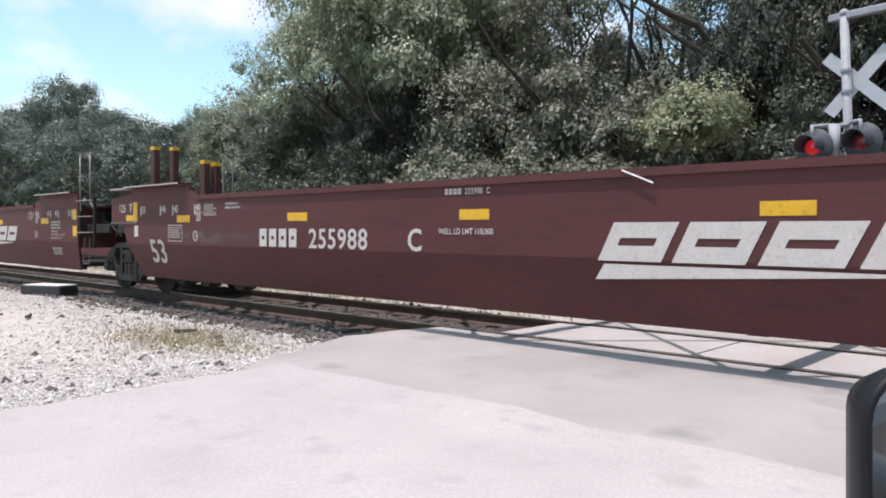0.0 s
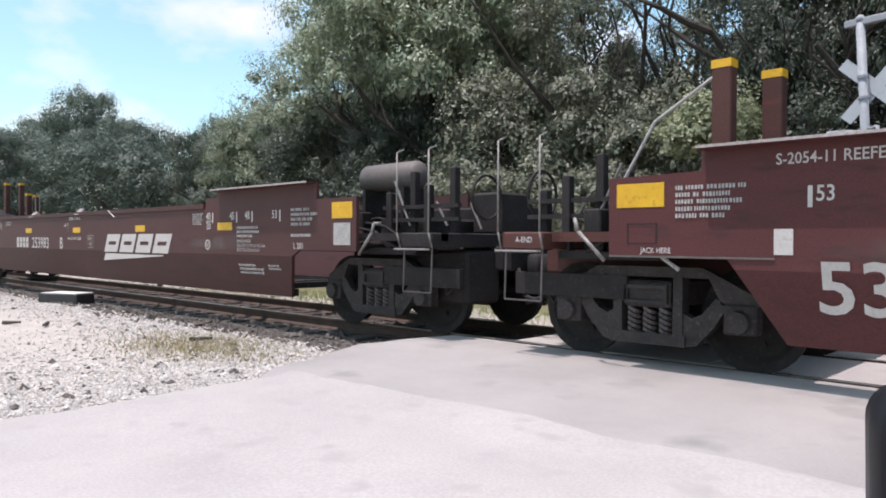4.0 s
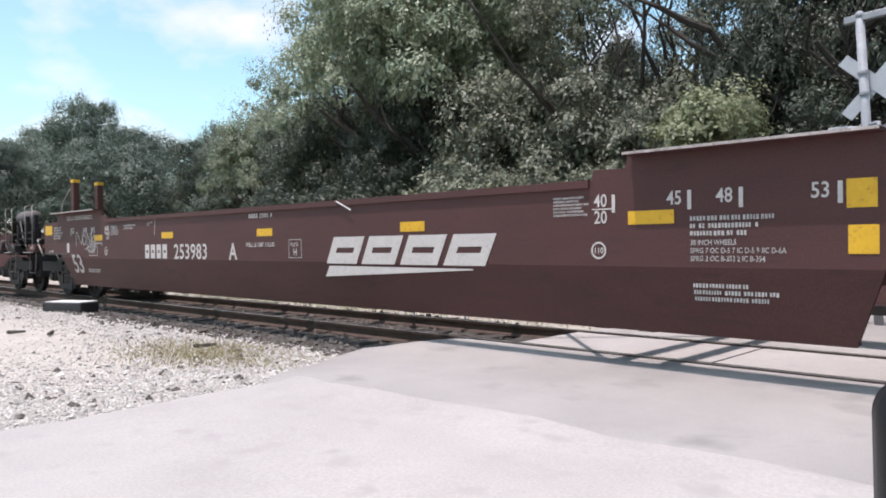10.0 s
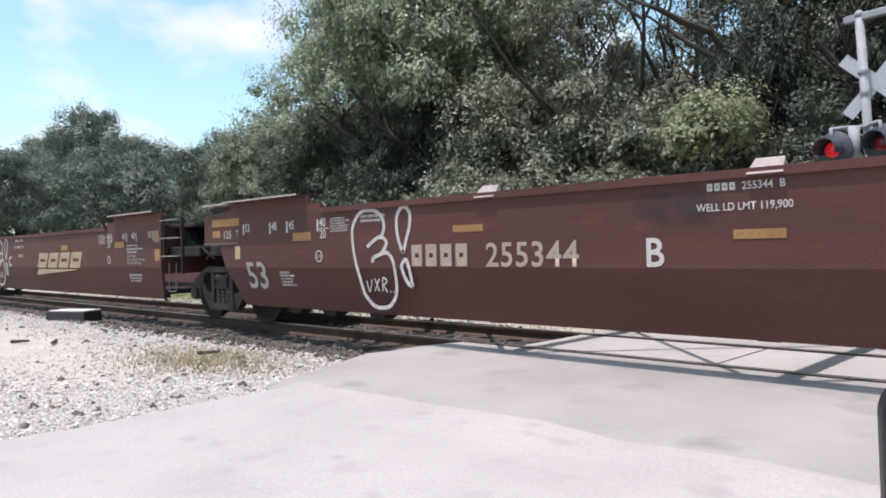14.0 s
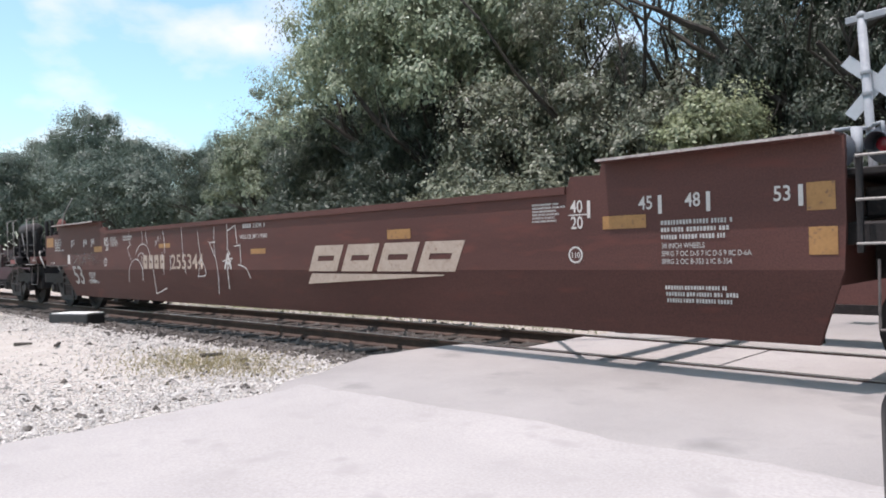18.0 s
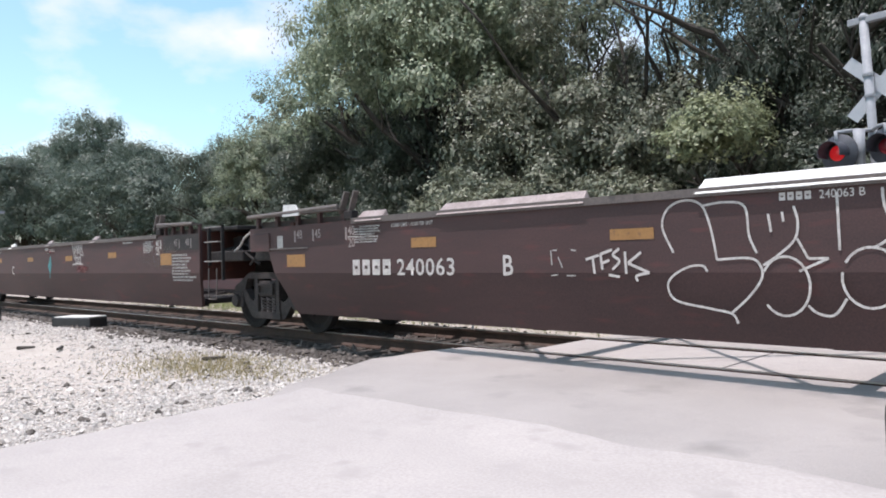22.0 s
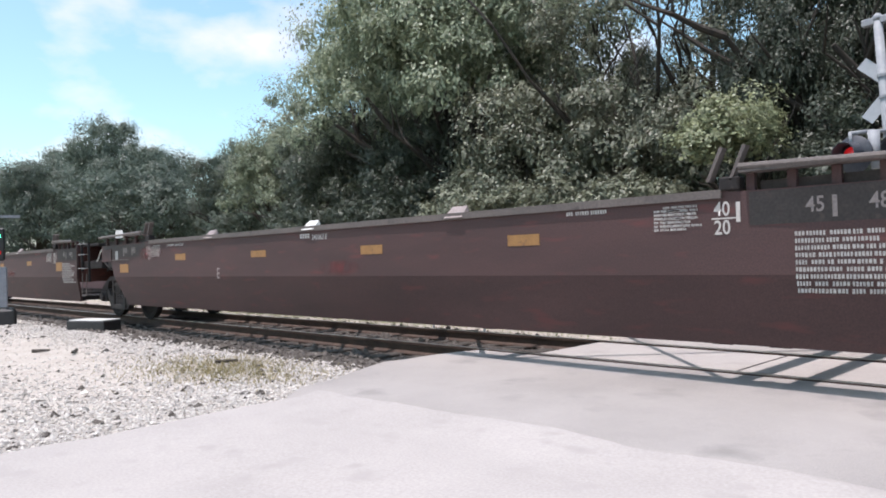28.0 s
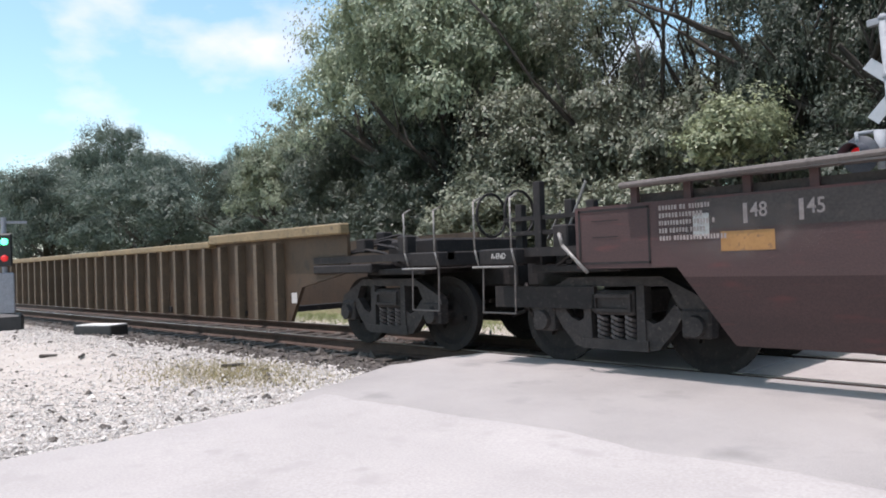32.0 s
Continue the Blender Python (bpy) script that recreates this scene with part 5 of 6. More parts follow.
            if letter == "D":
                plate(bm2, [(-7.2, 1.8), (-7.06, 1.8), (-7.04, 1.83), (-7.14, 2.12), (-7.38, 2.16)], -SIDE - 0.12, -SIDE - 0.09)
            else:
                plate(bm2, [(-7.43, 1.8), (-7.03, 1.8), (-7.0, 1.82), (-7.1, 1.96), (-7.38, 1.97)], -SIDE - 0.12, -SIDE - 0.09)
            part("guide_flap", bm2, LICHEN, u, "bright white raised guide flap")
            bm2 = bmesh.new()
            box(bm2, (-8.5, -SIDE - 0.02, 1.3), (-7.95, -SIDE + 0.0, 1.58), 0.01)
            part("end_plate", bm2, BROWN_DIRTY, u, "bolted plate on the end section")
    part("top_chord", bm, paint if long_style else GREY_OLD, u, "rolled top edge")
    # floor: cross bearers and diagonal braces of the open well
    for s in (-1, 1):
        bm = bmesh.new()
        box(bm, (-L, min(s * 1.31, s * 1.38), 0.365), (L, max(s * 1.31, s * 1.38), 0.47))
        part("well_floor", bm, DARK, u, "dark lower edge beam of the open well")
    for x in (-6.3, -5.8, -3.0, 0.0, 3.0, 5.8, 6.3):
        part("cross_bearer", floor_mesh("bearer"), DARK, u, at=pose(x, 0, 0))
    for x in (-7.0, -6.15, -5.1) if long_style else ():
        part("support_lug", floor_mesh("lug"), DARK, u, "dark support casting hanging under the sill", at=pose(x, 0, 0))
    for x in (-5.8, -3.0, 0.0, 3.0):
        for s in (-1, 1):
            part("floor_brace", floor_mesh("brace"), DARK, u, at=pose(x, 0, 0) @ Matrix.Diagonal((1, s, 1, 1)))
    # container guides hinged on the top edge
    top = 1.8 if long_style else 1.7
    for k, x in enumerate((-2.95, 0.08, 3.05)[:flaps] if long_style else (-3.4, -0.3, 2.7)):
        bm = flap_mesh(x - 0.15, x + 0.15, top - 0.05, top + 0.09, 0.03)
        part("container_guide", bm, GUIDE if long_style or (k + seed) % 3 else LICHEN, u, "hinged container guide flap")
    # ends
    for s, kind in ((1, front), (-1, rear)):
        if kind == "joint":
            joint_end(u, half, s, style)
        else:
            coupled_end(u, half, s, (tank if s > 0 else rear_tank), "front" if s > 0 else "rear", 2.28 if long_style or s > 0 else 1.85)
    if front == "joint":
        side_ladder(u, L + (0.35 if long_style else 0.56), L + (1.06 if long_style else 1.02), 1.86 if long_style else 1.78, 2.75 if (posts and front == "joint") else 0.0)
    if front == "joint":
        sill_step(u, L + 0.6, 0.28)
    if truck:
        add_truck(u, -half + (0.1 if rear == "joint" else 0.0))
    if front != "joint":
        add_truck(u, half)
    if posts:
        if front == "joint":
            tall_post(u, 8.56, 0.0, 1.2, 3.1)
            tall_post(u, 8.62, 0.42, 1.2, 3.12)
            bm = bmesh.new()
            plate(bm, [(8.36, 1.2), (9.3, 1.2), (9.2, 1.55), (8.78, 1.95), (8.5, 2.2), (8.42, 2.2)], -0.35, 0.2)
            part("post_foot", bm, DARK, u, "black greasy bracket at the foot of the posts")
        if rear == "joint":
            tall_post(u, -8.6, 0.0, 1.2, 2.66)
            tall_post(u, -8.52, 0.2, 1.2, 2.62)
            for x in (-7.9, -7.55):
                bm = bmesh.new()
                rod(bm, (x, 0.0, 1.3), (x, 0.0, 2.58), 0.016, n=6)
                part("handrail", bm, RAILING, u, "thin upright grab rail")
        else:
            tall_post(u, -8.9, -1.2, 1.3, 2.84)
            tall_post(u, -8.62, -0.75, 1.3, 2.78)
    # ---- paint and lettering on the near side ----
    marks = (("40", 6.066), ("45", 6.824), ("48", 7.278)) + ((("53", 8.037),) if long_style else ())
    zb = 1.48 if long_style else 1.42
    for txt, x in marks:
        for s in (-1, 1):
            ink = WHITE if long_style or (s > 0 and txt == "40") else GUIDE
            bm = bmesh.new()
            flat(bm, s * x - 0.018, zb, s * x + 0.018, zb + 0.17, -SIDE - 0.006)
            part("length_mark", bm, ink, u, "white length mark")
            big = txt == "40"
            word(u, txt, s * x + (-0.215 if s > 0 else 0.04), zb + (0.06 if big else 0.05), 0.122, ink, squeeze=0.84, bold=0.016)
            if big:
                word(u, "20", s * x + (-0.215 if s > 0 else 0.04), zb - 0.1, 0.122, ink, squeeze=0.84, bold=0.016)
                bm = bmesh.new()
                a = s * x + (-0.235 if s > 0 else 0.03)
                flat(bm, a, zb + 0.03, a + 0.22, zb + 0.042, -SIDE - 0.006)
                part("length_mark", bm, WHITE, u, "thin white rule")
    for s in (-1, 1):
        small_print(u, s * 6.096 + (-0.72 if s > 0 else 0.32), zb + 0.15, 6, 0.42, 0.022, seed=seed + s)
    if long_style:
        patch(u, "reflector", -6.68, 1.355, -6.24, 1.475, refl, "flat yellow reflective panel")
        patch(u, "reflector", 6.22, 1.36, 6.68, 1.485, refl, "flat yellow reflective panel")
        old = logo_mat is not None
        patch(u, "reflector", -3.46, 1.38 if old else 1.36, -3.0, 1.46 if old else 1.475, refl, "flat yellow reflective panel")
        patch(u, "reflector", -0.2, 1.22 if old else 1.35, 0.23, 1.3 if old else 1.465, refl, "flat yellow reflective panel")
        patch(u, "reflector", 3.07, 1.355, 3.5, 1.475, refl, "flat yellow reflective panel")
        word(u, "53", -8.0 if rear == "end" or logo_mat else -7.7, 0.65, 0.42, CREAM if logo_mat and rear == "joint" and letter != "B" else WHITE if not logo_mat else PRINT, bold=0.02, squeeze=1.02, label="large white figures of the well length")
        small_print(u, -5.12, 1.62, 2, 0.52, 0.038, seed=seed + 51)
        if rear == "end":
            small_print(u, -7.18, 0.71, 2, 0.7, 0.03, seed=seed + 53)
        if letter in ("A", "B") and not logo_mat:
            bm = bmesh.new()
            for q in ((0.66, 1.02, 0.98, 1.03), (0.66, 1.28, 0.98, 1.29), (0.66, 1.02, 0.672, 1.29), (0.968, 1.02, 0.98, 1.29)):
                flat(bm, *q, -SIDE - 0.006)
            part("text_frame", bm, PRINT, u, "white outlined stencil panel")
            word(u, "PLATE", 0.71, 1.19, 0.055, WHITE, 0.016, 0.85)
            word(u, "H", 0.775, 1.06, 0.1, WHITE, 0.025, 0.9)
        ring(u, -6.05, 1.13, 0.075)
        ring(u, 5.9, 1.12, 0.075)
        small_print(u, 6.83, 1.375, 3, 0.72, 0.042, seed=seed + 4)
        for k, line in enumerate(("38 INCH WHEELS", "SPRG 7 OC D-5 7 IC D-5 9 IIC D-6A", "SPRG 2 OC B-353 2 IC B-354")):
            word(u, line, 6.83, 1.165 - 0.07 * k, 0.046, PRINT, 0.016, 0.8)
        small_print(u, 6.84, 0.79, 3, 0.75, 0.038, seed=seed + 5)
        if front == "end":
            small_print(u, 7.68, 0.8, 2, 0.42, 0.03, seed=seed + 63)
        if front == "joint":
            patch(u, "reflector", 8.08, 1.44, 8.29, 1.66, refl, "square yellow reflective panel")
            patch(u, "reflector", 8.09, 1.09, 8.3, 1.31, refl, "square yellow reflective panel")
        else:
            word(u, "L 201", 8.38, 1.08, 0.085, WHITE, 0.016, 0.9)
            small_print(u, 8.32, 1.62, 4, 0.62, 0.045, seed=seed + 61)
            small_print(u, 8.32, 1.25, 1, 0.6, 0.045, seed=seed + 62)
            patch(u, "reflector", 9.28, 1.5, 9.72, 1.72, refl, "square yellow reflective panel")
            patch(u, "routing_card", 9.32, 1.14, 9.68, 1.44, PRINT if not logo_mat else GREY_OLD, "pale placard under the panel")
        if rear == "joint":
            if logo_mat:
                word(u, "125", -8.68, 1.44, 0.13, PRINT, squeeze=0.95)
                word(u, "T", -8.28, 1.44, 0.13, PRINT, squeeze=0.8)
                patch(u, "reflector", -9.04, 1.64, -8.17, 1.76, refl, "faded orange reflective strip")
                patch(u, "routing_card", -9.03, 1.46, -8.78, 1.57, OCHRE, "faded orange card")
            else:
                word(u, "125", -8.98, 1.56, 0.145, squeeze=1.0)
                word(u, "T", -8.53, 1.57, 0.145, squeeze=1.0)
                patch(u, "reflector", -8.36, 1.38, -8.19, 1.74, refl, "yellow reflective corner panel")
                patch(u, "reflector", -8.66, 1.39, -8.36, 1.5, refl, "yellow reflective corner panel")
            bm = bmesh.new()
            box(bm, (-9.22, -SIDE - 0.08, 1.985), (-8.45, -SIDE + 0.1, 2.012), 0.004)
            part("top_plate", bm, LIP, u, "pale plate over a dark slot")
            bm = bmesh.new()
            box(bm, (-9.2, -SIDE + 0.12, 1.8), (-8.45, -SIDE + 0.2, 1.985))
            part("slot_backing", bm, DARK, u, "dark recess behind the slot")
            bm = bmesh.new()
            box(bm, (-9.32, -SIDE - 0.02, 1.345), (-8.19, -SIDE + 0.02, 1.37))
            part("panel_edge", bm, GREY_OLD, u, "pale lower edge of the end panel")
        else:
            patch(u, "reflector", -9.75, 1.52, -9.27, 1.74, refl, "square yellow reflective panel")
            bm = bmesh.new()
            for q in ((-9.64, 1.18, -9.34, 1.19), (-9.64, 1.36, -9.34, 1.37), (-9.64, 1.18, -9.628, 1.37), (-9.352, 1.18, -9.34, 1.37)):
                flat(bm, *q, -SIDE - 0.006)
            part("hatch_outline", bm, DARK, u, "dark outline of a small hatch")
            bm = bmesh.new()
            box(bm, (-half - 0.15, -SIDE - 0.012, 1.058), (-8.3, -SIDE + 0.02, 1.075))
            part("panel_edge", bm, GREY_OLD, u, "pale lower edge of the end panel")
            word(u, "JACK HERE", -9.5, 1.1, 0.05, squeeze=0.85)
            if not logo_mat:
                word(u, "S-2054-11 REEFER CLEARANCE", -8.3, 1.83, 0.09, WHITE, 0.014, 0.88)
            small_print(u, -9.16, 1.66, 5, 0.62, 0.04, seed=seed + 9)
        patch(u, "routing_card", -8.31, 1.1, -8.16, 1.31, CARD if logo_mat and rear == "joint" else WHITE, "cream card on a small board" if logo_mat and rear == "joint" else "white card on a small board")
        if not logo_mat:
            bm = bmesh.new()
            e = 0.012
            for q in ((-6.99, 1.03, -6.5, 1.03 + e), (-6.99, 1.3, -6.5, 1.3 + e), (-6.99, 1.03, -6.99 + e, 1.31), (-6.5 - e, 1.03, -6.5, 1.31)):
                flat(bm, *q, -SIDE - 0.006)
            part("text_frame", bm, WHITE, u, "white outlined warning panel")
            small_print(u, -6.94, 1.25, 5, 0.4, 0.026, seed=seed + 2)
        else:
            small_print(u, -7.06, 0.88, 5, 0.4, 0.03, seed=seed + 2)
    else:
        for x0, z0, x1, z1 in ((3.5, 1.29, 3.94, 1.41), (-1.98, 1.28, -1.52, 1.385), (0.68 if number else 0.9, 1.26, 1.13 if number else 1.36, 1.38), (6.28 if front == "end" else 6.04, 1.12, 6.73 if front == "end" else 6.5, 1.34), (-7.5, 1.19 if rear == "end" else 1.06, -7.04, 1.36 if rear == "end" else 1.24), (-4.78, 1.28, -4.35, 1.4)):
            if letter != "E" or not 6.0 < x0 < 7.0:
                patch(u, "reflector", x0, z0, x1, z1, OCHRE, "faded orange reflective panel")
        if front == "end":
            small_print(u, 7.54, 1.54, 5, 0.55, 0.04, SPRAY, seed=seed + 4)
            small_print(u, 7.0, 1.17, 3, 0.32, 0.026, seed=seed + 41)
            small_print(u, 6.33, 1.01, 2, 0.75, 0.032, seed=seed + 42)
        else:
            small_print(u, 6.52, 1.28, 9, 0.92, 0.037, seed=seed + 4)
        small_print(u, 5.28, 1.54, 6, 0.42, 0.022, SPRAY, seed=seed + 43)
        small_print(u, -5.88, 1.54, 6, 0.44, 0.022, seed=seed + 44)
        small_print(u, 4.3, 1.57, 1, 0.72, 0.04, REDSPRAY if seed % 2 == 0 else SPRAY, seed=seed + 6)
        word(u, "LOAD LIMIT 110300 PER UNIT", -5.14, 1.55, 0.045, WHITE, 0.012, 0.88)
        if front == "end":
            patch(u, "routing_card", 7.3, 1.24, 7.49, 1.31, LICHEN, "small pale card on the side sheet")
        patch(u, "routing_card", -7.75, 1.33, -7.6, 1.53, PRINT, "small pale card on the side sheet")
        if front == "end":
            word(u, "L 300-10", 7.87, 1.06, 0.08, WHITE, 0.016, 0.86)
            small_print(u, 7.52, 0.93, 2, 0.32, 0.04, SPRAY, seed=seed + 45)
            bm = bmesh.new()
            box(bm, (8.44, -SIDE - 0.03, 1.03), (9.05, -SIDE - 0.002, 1.66), 0.01)
            bd = part("placard_board", bm, GREY_OLD, u, "grimy grey board with a pale placard")
            bm = bmesh.new()
            flat(bm, 8.56, 1.16, 8.98, 1.49, -SIDE - 0.034)
            part("placard", bm, SPRAY, bd, "faded pale placard")
            bm = bmesh.new()
            flat(bm, 7.5, 1.025, 8.4, 1.04, -SIDE - 0.006)
            part("panel_edge", bm, SPRAY, u, "thin pale edge line")
            bm = bmesh.new()
            lathe(bm, [(0.02, -0.08), (0.15, -0.08), (0.2, -0.05), (0.21, 0.02), (0.16, 0.08), (0.02, 0.1)], "y", 20, (10.68, -0.5, 2.14))
            part("brake_housing", bm, RUST, u, "rusty hand-brake housing", True)
            bm = bmesh.new()
            box(bm, (10.42, -0.86, 1.2), (10.52, -0.78, 2.3), 0.01)
            box(bm, (10.85, -0.86, 1.2), (10.93, -0.78, 2.3), 0.01)
            part("brake_post", bm, DARK, u, "dark hand-brake posts")
            patch(u, "platform_strip", 9.88, 1.125, 10.36, 1.24, REDSPRAY, "faded red platform edge").location.y = 0.018
    if not long_style and rear == "end":
        bm = bmesh.new()
        x0, x1, z0, z1, e = -half - 0.08, -half + 0.72, 1.1, 1.64, 0.022
        for q in ((x0, z0, x1, z0 + e), (x0, z1 - e, x1, z1), (x0, z0, x0 + e, z1), (x1 - e, z0, x1, z1), (x0 + 0.16, 1.36, x0 + 0.46, 1.37), (x0 + 0.16, 1.52, x0 + 0.46, 1.53)):
            flat(bm, *q, -SIDE - 0.006)
        part("panel_outline", bm, DARK, u, "dark welded outline of the end panel")
        small_print(u, -half + 0.82, 1.58, 5, 0.62, 0.045, GUIDE, seed=seed + 71)
    if number and long_style:
        road_name_bars(u, -4.16, 0.99, 0.26, 0.98, logo_mat or WHITE)
        word(u, number, -2.97, 0.99, 0.26, logo_mat or WHITE, 0.018, 1.05, "white stencilled car number", spacing=1.06)
        word(u, letter, -1.03, 0.99, 0.26, WHITE, 0.025, 0.95, "white stencilled unit letter")
        road_name_bars(u, -0.42, 1.635, 0.065, 0.26)
        word(u, number + "  " + letter, -0.12, 1.635, 0.065, WHITE, 0.012, 0.92)
        if limit:
            word(u, "WELL LD LMT " + limit, -0.52, 1.19 if not logo_mat else 1.465, 0.065, WHITE, 0.014, 0.9)
    elif number:
        x = -5.94 if letter == "B" else -5.8
        road_name_bars(u, x, 0.945, 0.2, 0.82, SPRAY)
        word(u, number, x + 0.88, 0.945, 0.2, SPRAY, 0.015, 1.12, "faded white car number", spacing=1.08)
        word(u, letter, x + 2.6, 0.945, 0.22, PRINT if letter == "A" else WHITE, 0.02, 0.9, "white stencilled unit letter")
        road_name_bars(u, -0.4, 1.55, 0.065, 0.26)
        word(u, number + " " + letter, -0.1, 1.55, 0.065, WHITE, 0.01, 0.92)
        if letter == "A":
            word(u, "LD LMT 158000 PER UNIT", -1.2, 1.14, 0.07, SPRAY, 0.014, 1.16)
            patch(u, "length_mark", 0.2, 1.29, 0.225, 1.44, SPRAY, "short white painted stroke")
    elif letter:
        word(u, letter, -3.35 if letter == "C" else -3.15, 0.94, 0.22 if letter == "C" else 0.18, GUIDE if letter == "E" else WHITE, 0.02, 0.85, "white stencilled unit letter")
        road_name_bars(u, -0.54, 1.53, 0.065, 0.26)
        word(u, "240063 " + letter, -0.24, 1.5, 0.075, WHITE, 0.012, 0.95)
    if not long_style and letter != "B":
        patch(u, "sooty_panel", 6.16, 1.385, L + (0.24 if front == "joint" else 0.1), 1.665, SOOT, "soot-darkened upper end panel")
        patch(u, "sooty_panel", -L - 1.1 if rear == "joint" else -L - 0.4, 1.385, -6.16, 1.655, SOOT, "soot-darkened upper end panel")
    if mark:
        logo(u, mark, 0.77, logo_mat or WHITE)
    return u


# centre at the start, half the pitch to the next well, and what is painted on each
P53, P48 = 9.675, 8.9
CARS = []


def train():
    A, B = "long brown well car with white lettering and yellow panels", "long weathered brown well car with faded orange panels"
    C = "grimy brown well car with faded markings"
    spec = [
        dict(c0=-5.28, half=P53, paint=BROWN, number="255988", letter="C", limit="118,000", mark=1.57, label=A),
        dict(c0=-24.63, half=P53, paint=BROWN, number="255988", letter="B", limit="118,100", mark=1.57, rear="end", label=A),
        dict(c0=-48.04, half=P53, paint=BROWN_MID, number="253983", letter="B", limit="118,200", mark=1.57, front="end", label=A, flaps=2),
        dict(c0=-67.41, half=P53, paint=BROWN_MID, number="253983", letter="C", limit="118,100", mark=1.57, label=A),
        dict(c0=-86.76, half=P53, paint=BROWN_MID, number="253983", letter="A", limit="118,100", mark=1.57, rear="end", label=A),
        dict(c0=-110.21, half=P53, paint=BROWN_OLD, number="255344", letter="B", limit="119,900", mark=1.36, front="end", label=B, flaps=3, logo_mat=FADED, reflector=OCHRE, posts=False),
        dict(c0=-129.55, half=P53, paint=BROWN_OLD, number="255344", letter="C", limit="119,700", mark=1.36, label=B, logo_mat=CREAM, reflector=OCHRE, posts=False),
        dict(c0=-148.91, half=P53, paint=BROWN_OLD, number="255344", letter="A", limit="119,600", mark=1.36, rear="end", label=B, logo_mat=FADED, reflector=OCHRE, posts=False),
        dict(c0=-171.64, half=P48, paint=BROWN_DIRTY, number="240063", letter="B", front="end", style="short", posts=False, label=C),
        dict(c0=-189.44, half=P48, paint=BROWN_DIRTY, letter="C", style="short", posts=False, label=C),
        dict(c0=-207.24, half=P48, paint=BROWN_DIRTY, letter="D", style="short", posts=False, label=C),
        dict(c0=-225.03, half=P48, paint=BROWN_DIRTY, letter="E", style="short", posts=False, label=C),
        dict(c0=-242.83, half=P48, paint=BROWN_DIRTY, number="240063", letter="A", rear="end", style="short", posts=False, label=C),
    ]
    for i, q in enumerate(spec):
        CARS.append((well_unit(seed=i * 13, **q), q["c0"]))
    cars = [c for c, _ in CARS]
    glove = [[(-5.0, 1.24), (-4.84, 1.33), (-4.71, 1.36), (-4.62, 1.29), (-4.71, 1.16), (-4.87, 1.1), (-4.9, 1.04)],
             [(-4.71, 1.37), (-4.66, 1.47), (-4.68, 1.59), (-4.78, 1.68), (-4.94, 1.72), (-5.1, 1.7), (-5.23, 1.6), (-5.3, 1.45), (-5.28, 1.22), (-5.22, 0.99), (-5.06, 0.62)],
             [(-5.06, 0.62), (-4.89, 0.49), (-4.74, 0.46), (-4.57, 0.49), (-4.46, 0.61), (-4.44, 0.75), (-4.47, 0.93), (-4.51, 1.07), (-4.61, 1.16), (-4.74, 1.14)]]
    bang = [[(-4.31, 1.15), (-4.39, 1.32), (-4.42, 1.49), (-4.4, 1.63), (-4.29, 1.73), (-4.18, 1.65), (-4.18, 1.51), (-4.23, 1.36), (-4.31, 1.15)],
            [(-4.15, 0.74), (-4.24, 0.79), (-4.32, 0.92), (-4.34, 1.0), (-4.26, 1.07), (-4.2, 0.94), (-4.15, 0.74)]]
    for c, dx in ((cars[5], 0.0), (cars[6], 3.05)):
        graffiti(c, [[(x + dx, z) for x, z in ln] for ln in glove + bang], 0.05, SPRAY, "white sprayed bubble outline")
    # thin scrawl, drawn over the figures of one well and run down its side
    scrawl = [[(-4.83, 1.79), (-4.81, 1.53)], [(-4.81, 1.53), (-4.74, 1.47)], [(-4.74, 1.47), (-4.9, 1.41)], [(-4.9, 1.41), (-4.74, 1.17)],
              loop(-4.51, 0.85, 0.33, 0.33, 205, -15), [(-4.17, 0.76), (-4.2, 0.99), (-4.23, 1.23)], loop(-4.24, 1.12, 0.19, 0.18, 175, 20),
              [(-4.5, 1.28), (-4.39, 1.4), (-4.2, 1.47), (-3.98, 1.42), (-3.8, 1.18), (-3.68, 0.86), (-3.59, 0.51)], [(-3.59, 0.51), (-3.14, 0.63)],
              [(-4.2, 1.77), (-4.17, 1.6), (-4.18, 1.48)], [(-3.99, 1.76), (-4.01, 1.65), (-3.94, 1.44)], [(-3.27, 1.71), (-3.21, 1.5), (-3.2, 1.27)], [(-3.31, 1.31), (-3.25, 0.88)], [(-2.98, 1.24), (-2.97, 0.96)]]
    graffiti(cars[7], scrawl, 0.016, SPRAY, "thin white sprayed scrawl")
    scrawl = [[(-2.54, 1.78), (-2.52, 1.56), (-2.48, 1.24), (-2.39, 0.9)], [(-1.93, 1.63), (-1.89, 1.42), (-1.83, 1.18)], [(-1.83, 1.18), (-1.93, 0.85)], [(-1.93, 0.85), (-1.66, 0.87)], [(-1.66, 0.87), (-1.68, 1.0), (-1.82, 1.16)],
              [(-1.34, 1.7), (-1.35, 1.33), (-1.24, 0.93), (-1.21, 0.56)], [(-1.53, 1.46), (-1.42, 1.31), (-1.34, 1.2)], [(-1.52, 1.43), (-1.31, 1.44)]]
    graffiti(cars[7], scrawl, 0.016, SPRAY, "thin white sprayed scrawl")
